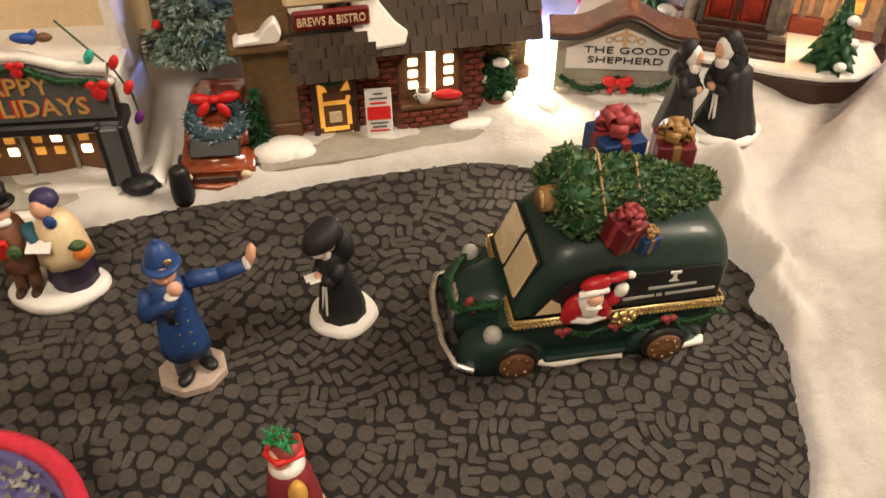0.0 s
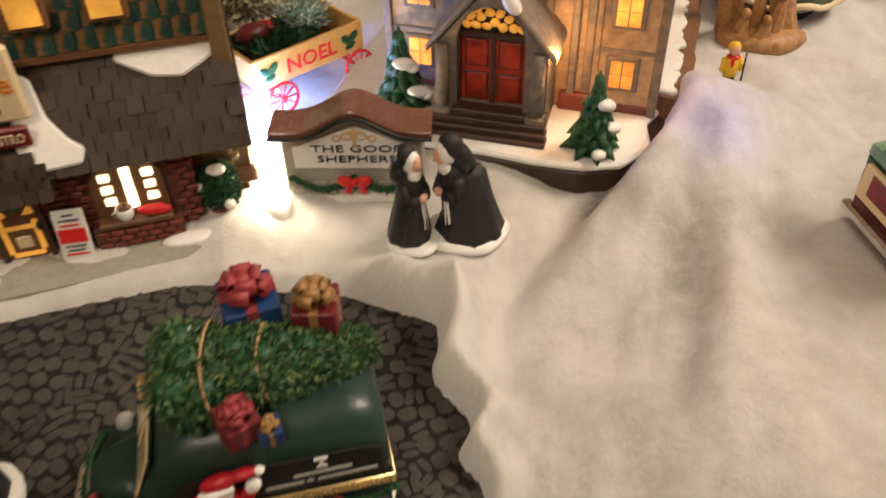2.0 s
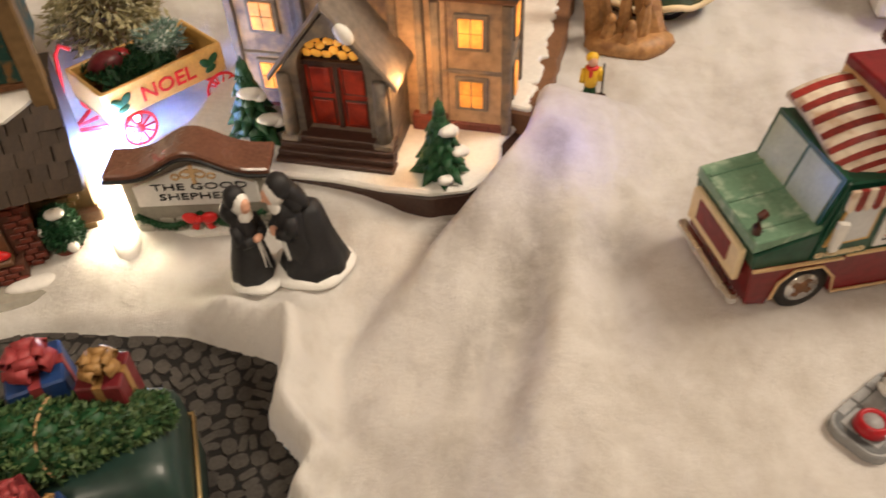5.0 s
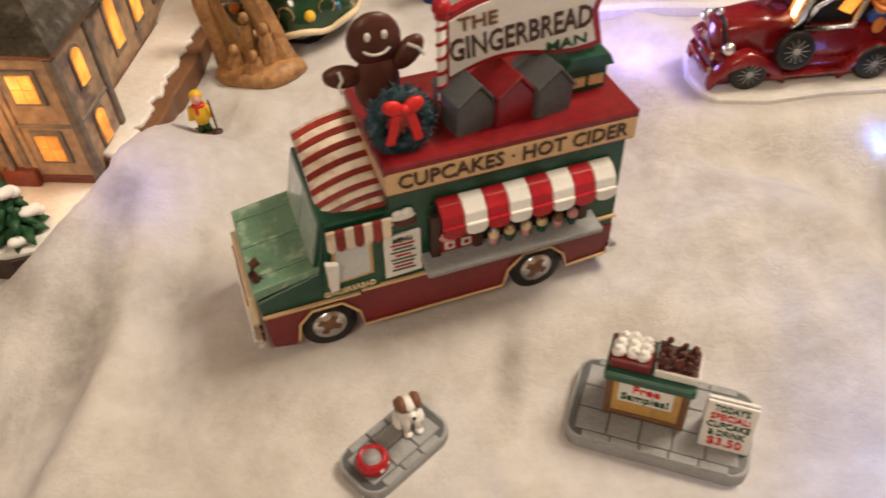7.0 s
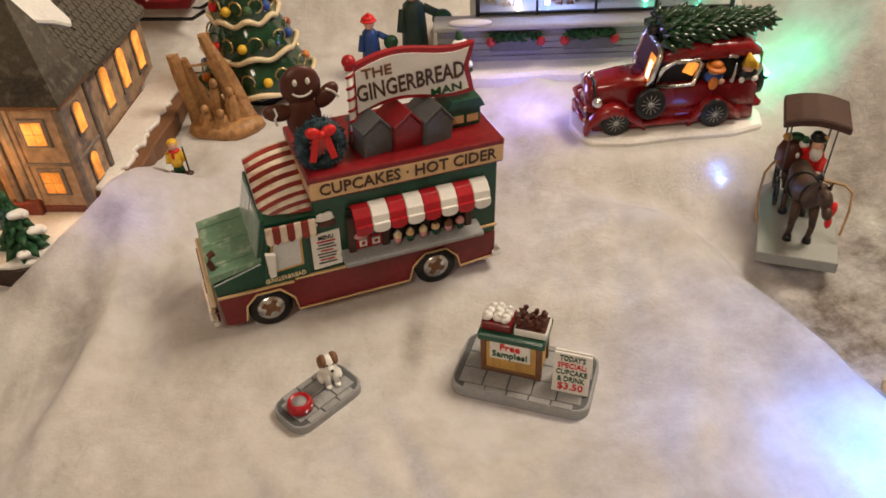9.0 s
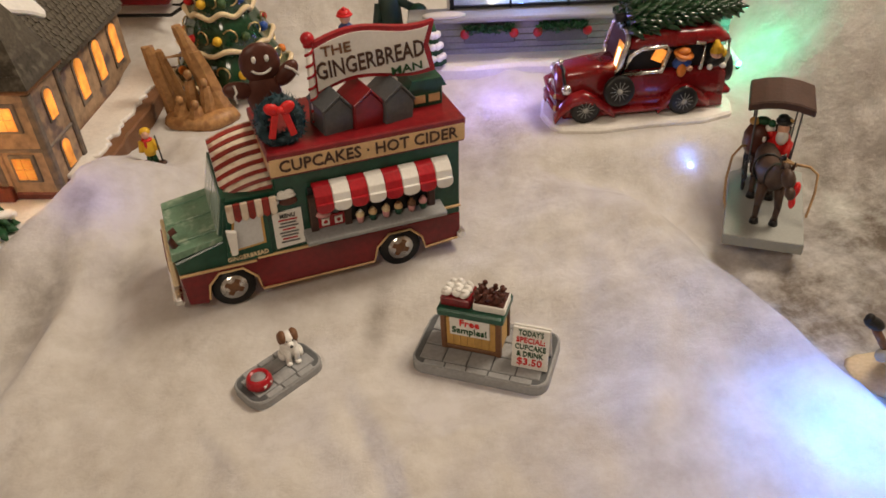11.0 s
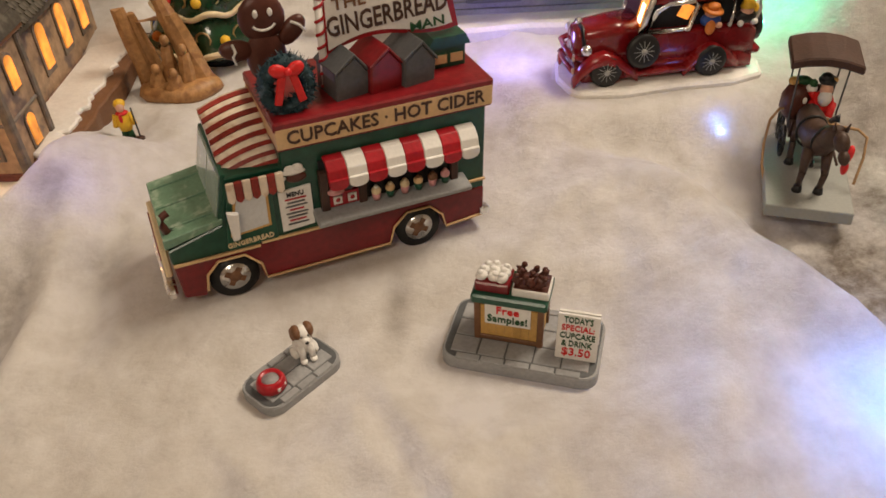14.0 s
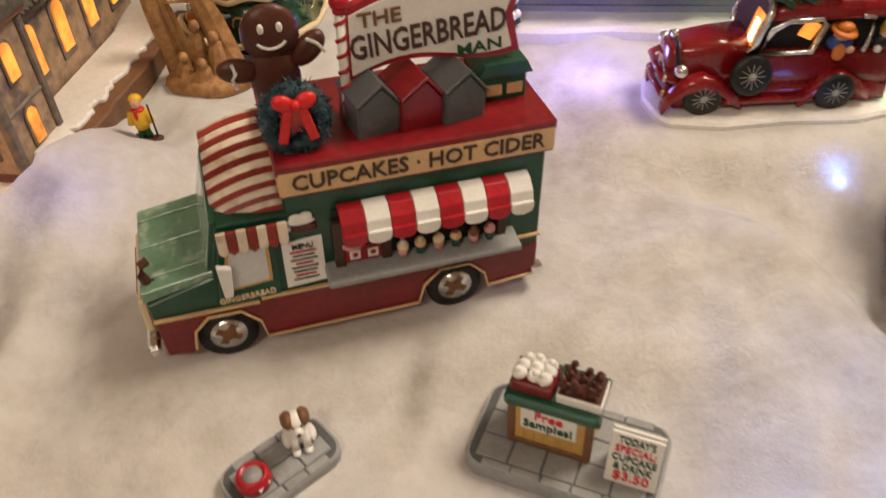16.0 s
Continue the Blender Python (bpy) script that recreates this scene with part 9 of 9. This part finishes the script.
make_coffee_shop()
make_garage()
make_wreath_car()
make_bollard()
R = random.Random(40)
fir("frosted_fir", (-0.158, 0.490, ground(-0.158, 0.490)), 0.160, 0.037, FROST, "tall frosted green fir with a few red berries", R, 9500, 0.0046, 6)
fir("frosted_tree", (0.030, 0.672, ground(0.03, 0.672)), 0.110, 0.045, FROST_GOLD, "pale yellow frosted tree behind the wagon", R, 2600, 0.0075)
fir("dark_shrub", (-0.112, 0.425, 0.050), 0.046, 0.0065, LEAF_DARK, "slim dark green shrub beside the shop", R, 500, 0.005)
resin_tree((0.143, 0.541, 0.0775), 0.060, R, 10)
resin_tree((0.254, 0.488, 0.0775), 0.054, R, 40)
make_wagon()
make_shepherd_sign()
make_church()
make_ceramic_tree()
make_back_shop()
make_sleigh()
make_bulbs()


# ---- cobbled street mat, last ----
def make_street():
    rnd = random.Random(77)
    # outline of the mat: rounded right end, back edge along the shops
    def inside(x, y):
        return y < street_back(x) + 0.008 and x < street_right(y) + 0.008 and x > -0.44 and y > 0.02
    n, edge = 120, []
    for k in range(n + 1):
        x = -0.44 + (0.196 + 0.44) * k / n
        ys = [y for y in np.arange(0.10, 0.46, 0.002) if inside(x - 1e-4, y)]
        if ys:
            edge.append((x, max(ys)))
    bm = S()
    high = []
    for x, y in edge:
        cols = [bm.bm.verts.new((x, 0.02 + (y - 0.02) * j / 10, street(0.02 + (y - 0.02) * j / 10))) for j in range(11)]
        high.append(cols)
    n0 = len(bm.bm.faces)
    for a, b in zip(high, high[1:]):
        for j in range(10):
            bm.bm.faces.new([a[j], b[j], b[j + 1], a[j + 1]])
    bm._done(n0, MAT_BASE, False)
    road = tagged(new("road", bm.mesh("road")), "dark felt street mat with grey cobbles", "street", kind="structure")
    # rounded stones: large ovals, blocks, and groups of thin setts
    shapes = []
    for k in range(14):
        s = S()
        w, d = ((1.02, 0.80), (0.90, 0.94), (0.45, 1.0), (0.40, 0.92))[k % 4]
        pts = []
        for j in range(8):
            a = (j + 0.5) * math.tau / 8
            p = 0.75 if k % 4 < 2 else 0.55
            c, q = math.cos(a), math.sin(a)
            pts.append((0.5 * w * math.copysign(abs(c) ** p, c) * rnd.uniform(0.9, 1.06), 0.5 * d * math.copysign(abs(q) ** p, q) * rnd.uniform(0.9, 1.06)))
        shapes.append(pts)
    cell = 0.0094
    meshes = []
    for pts in shapes:
        s = S()
        plate(s, [(x * cell, y * cell) for x, y in pts], -0.0003, 0.00035, COBBLE)
        me = s.mesh("cobble")
        meshes.append(me)
    slope = math.degrees(math.atan(0.09))
    near, rest = [], S()
    rx, ry = int(0.66 / cell), int(0.44 / cell)
    for j in range(ry):
        for i in range(rx):
            x = -0.44 + (i + 0.5 * (j % 2)) * cell + rnd.uniform(-0.12, 0.12) * cell
            y = 0.03 + j * cell + rnd.uniform(-0.12, 0.12) * cell + 0.006 * math.sin(x * 31) + 0.003 * math.sin(x * 83)
            kind = noise.noise((x * 40, y * 40, 0.3)) + rnd.uniform(-0.35, 0.35)
            turn = 120 * noise.noise((x * 12, y * 12, 2.0)) + (90 if (i // 2 + j // 2) % 2 else 0)
            c, s_ = math.cos(radians(turn)), math.sin(radians(turn))
            if kind > -0.05:
                todo = [(0, 0, rnd.choice((0, 1, 4, 5, 8, 9, 12, 13)))]
            else:
                todo = [(-0.26 * cell, 0, rnd.choice((2, 3, 6, 7, 10, 11))), (0.26 * cell, 0, rnd.choice((2, 3, 6, 7, 10, 11)))]
            for u, v, k in todo:
                px, py = x + u * c - v * s_, y + u * s_ + v * c
                if not inside(px + 0.004, py + 0.004):
                    continue
                tw = turn + rnd.uniform(-14, 14)
                lift = rnd.uniform(0.0003, 0.0008)
                if 0.255 < py < 0.345 and -0.10 < px < 0.03:
                    near.append((px, py, tw, k))
                else:
                    cc, ss = math.cos(radians(tw)), math.sin(radians(tw))
                    pts = [(px + cell * (a * cc - b * ss), py + cell * (a * ss + b * cc)) for a, b in shapes[k]]
                    top = [rest.bm.verts.new((a, b, street(b) + lift)) for a, b in pts]
                    bot = [rest.bm.verts.new((px + (a - px) * 1.06, py + (b - py) * 1.06, street(b) - 0.0002)) for a, b in pts]
                    rest.bm.faces.new(top)
                    for q in range(8):
                        rest.bm.faces.new([bot[q], bot[(q + 1) % 8], top[(q + 1) % 8], top[q]])
    rest._done(0, COBBLE_REST, False)
    ob = part("cobbles", rest, road)
    ob["kind"] = "stuff"
    for px, py, tw, k in near:
        ob = new("cobble", meshes[k])
        ob.parent = road
        ob.matrix_basis = pose(px, py, street(py) + 0.0003, slope, 0, 0) @ pose(0, 0, 0, 0, 0, tw)


COBBLE_REST = COBBLE.copy()
COBBLE_REST.name = "printed_cobble_field"
nodes = COBBLE_REST.node_tree.nodes
island = nodes.new("ShaderNodeNewGeometry")
for old in [q for q in nodes if q.bl_idname == "ShaderNodeObjectInfo"]:
    for lk in list(old.outputs["Random"].links):
        COBBLE_REST.node_tree.links.new(island.outputs["Random Per Island"], lk.to_socket)
make_street()
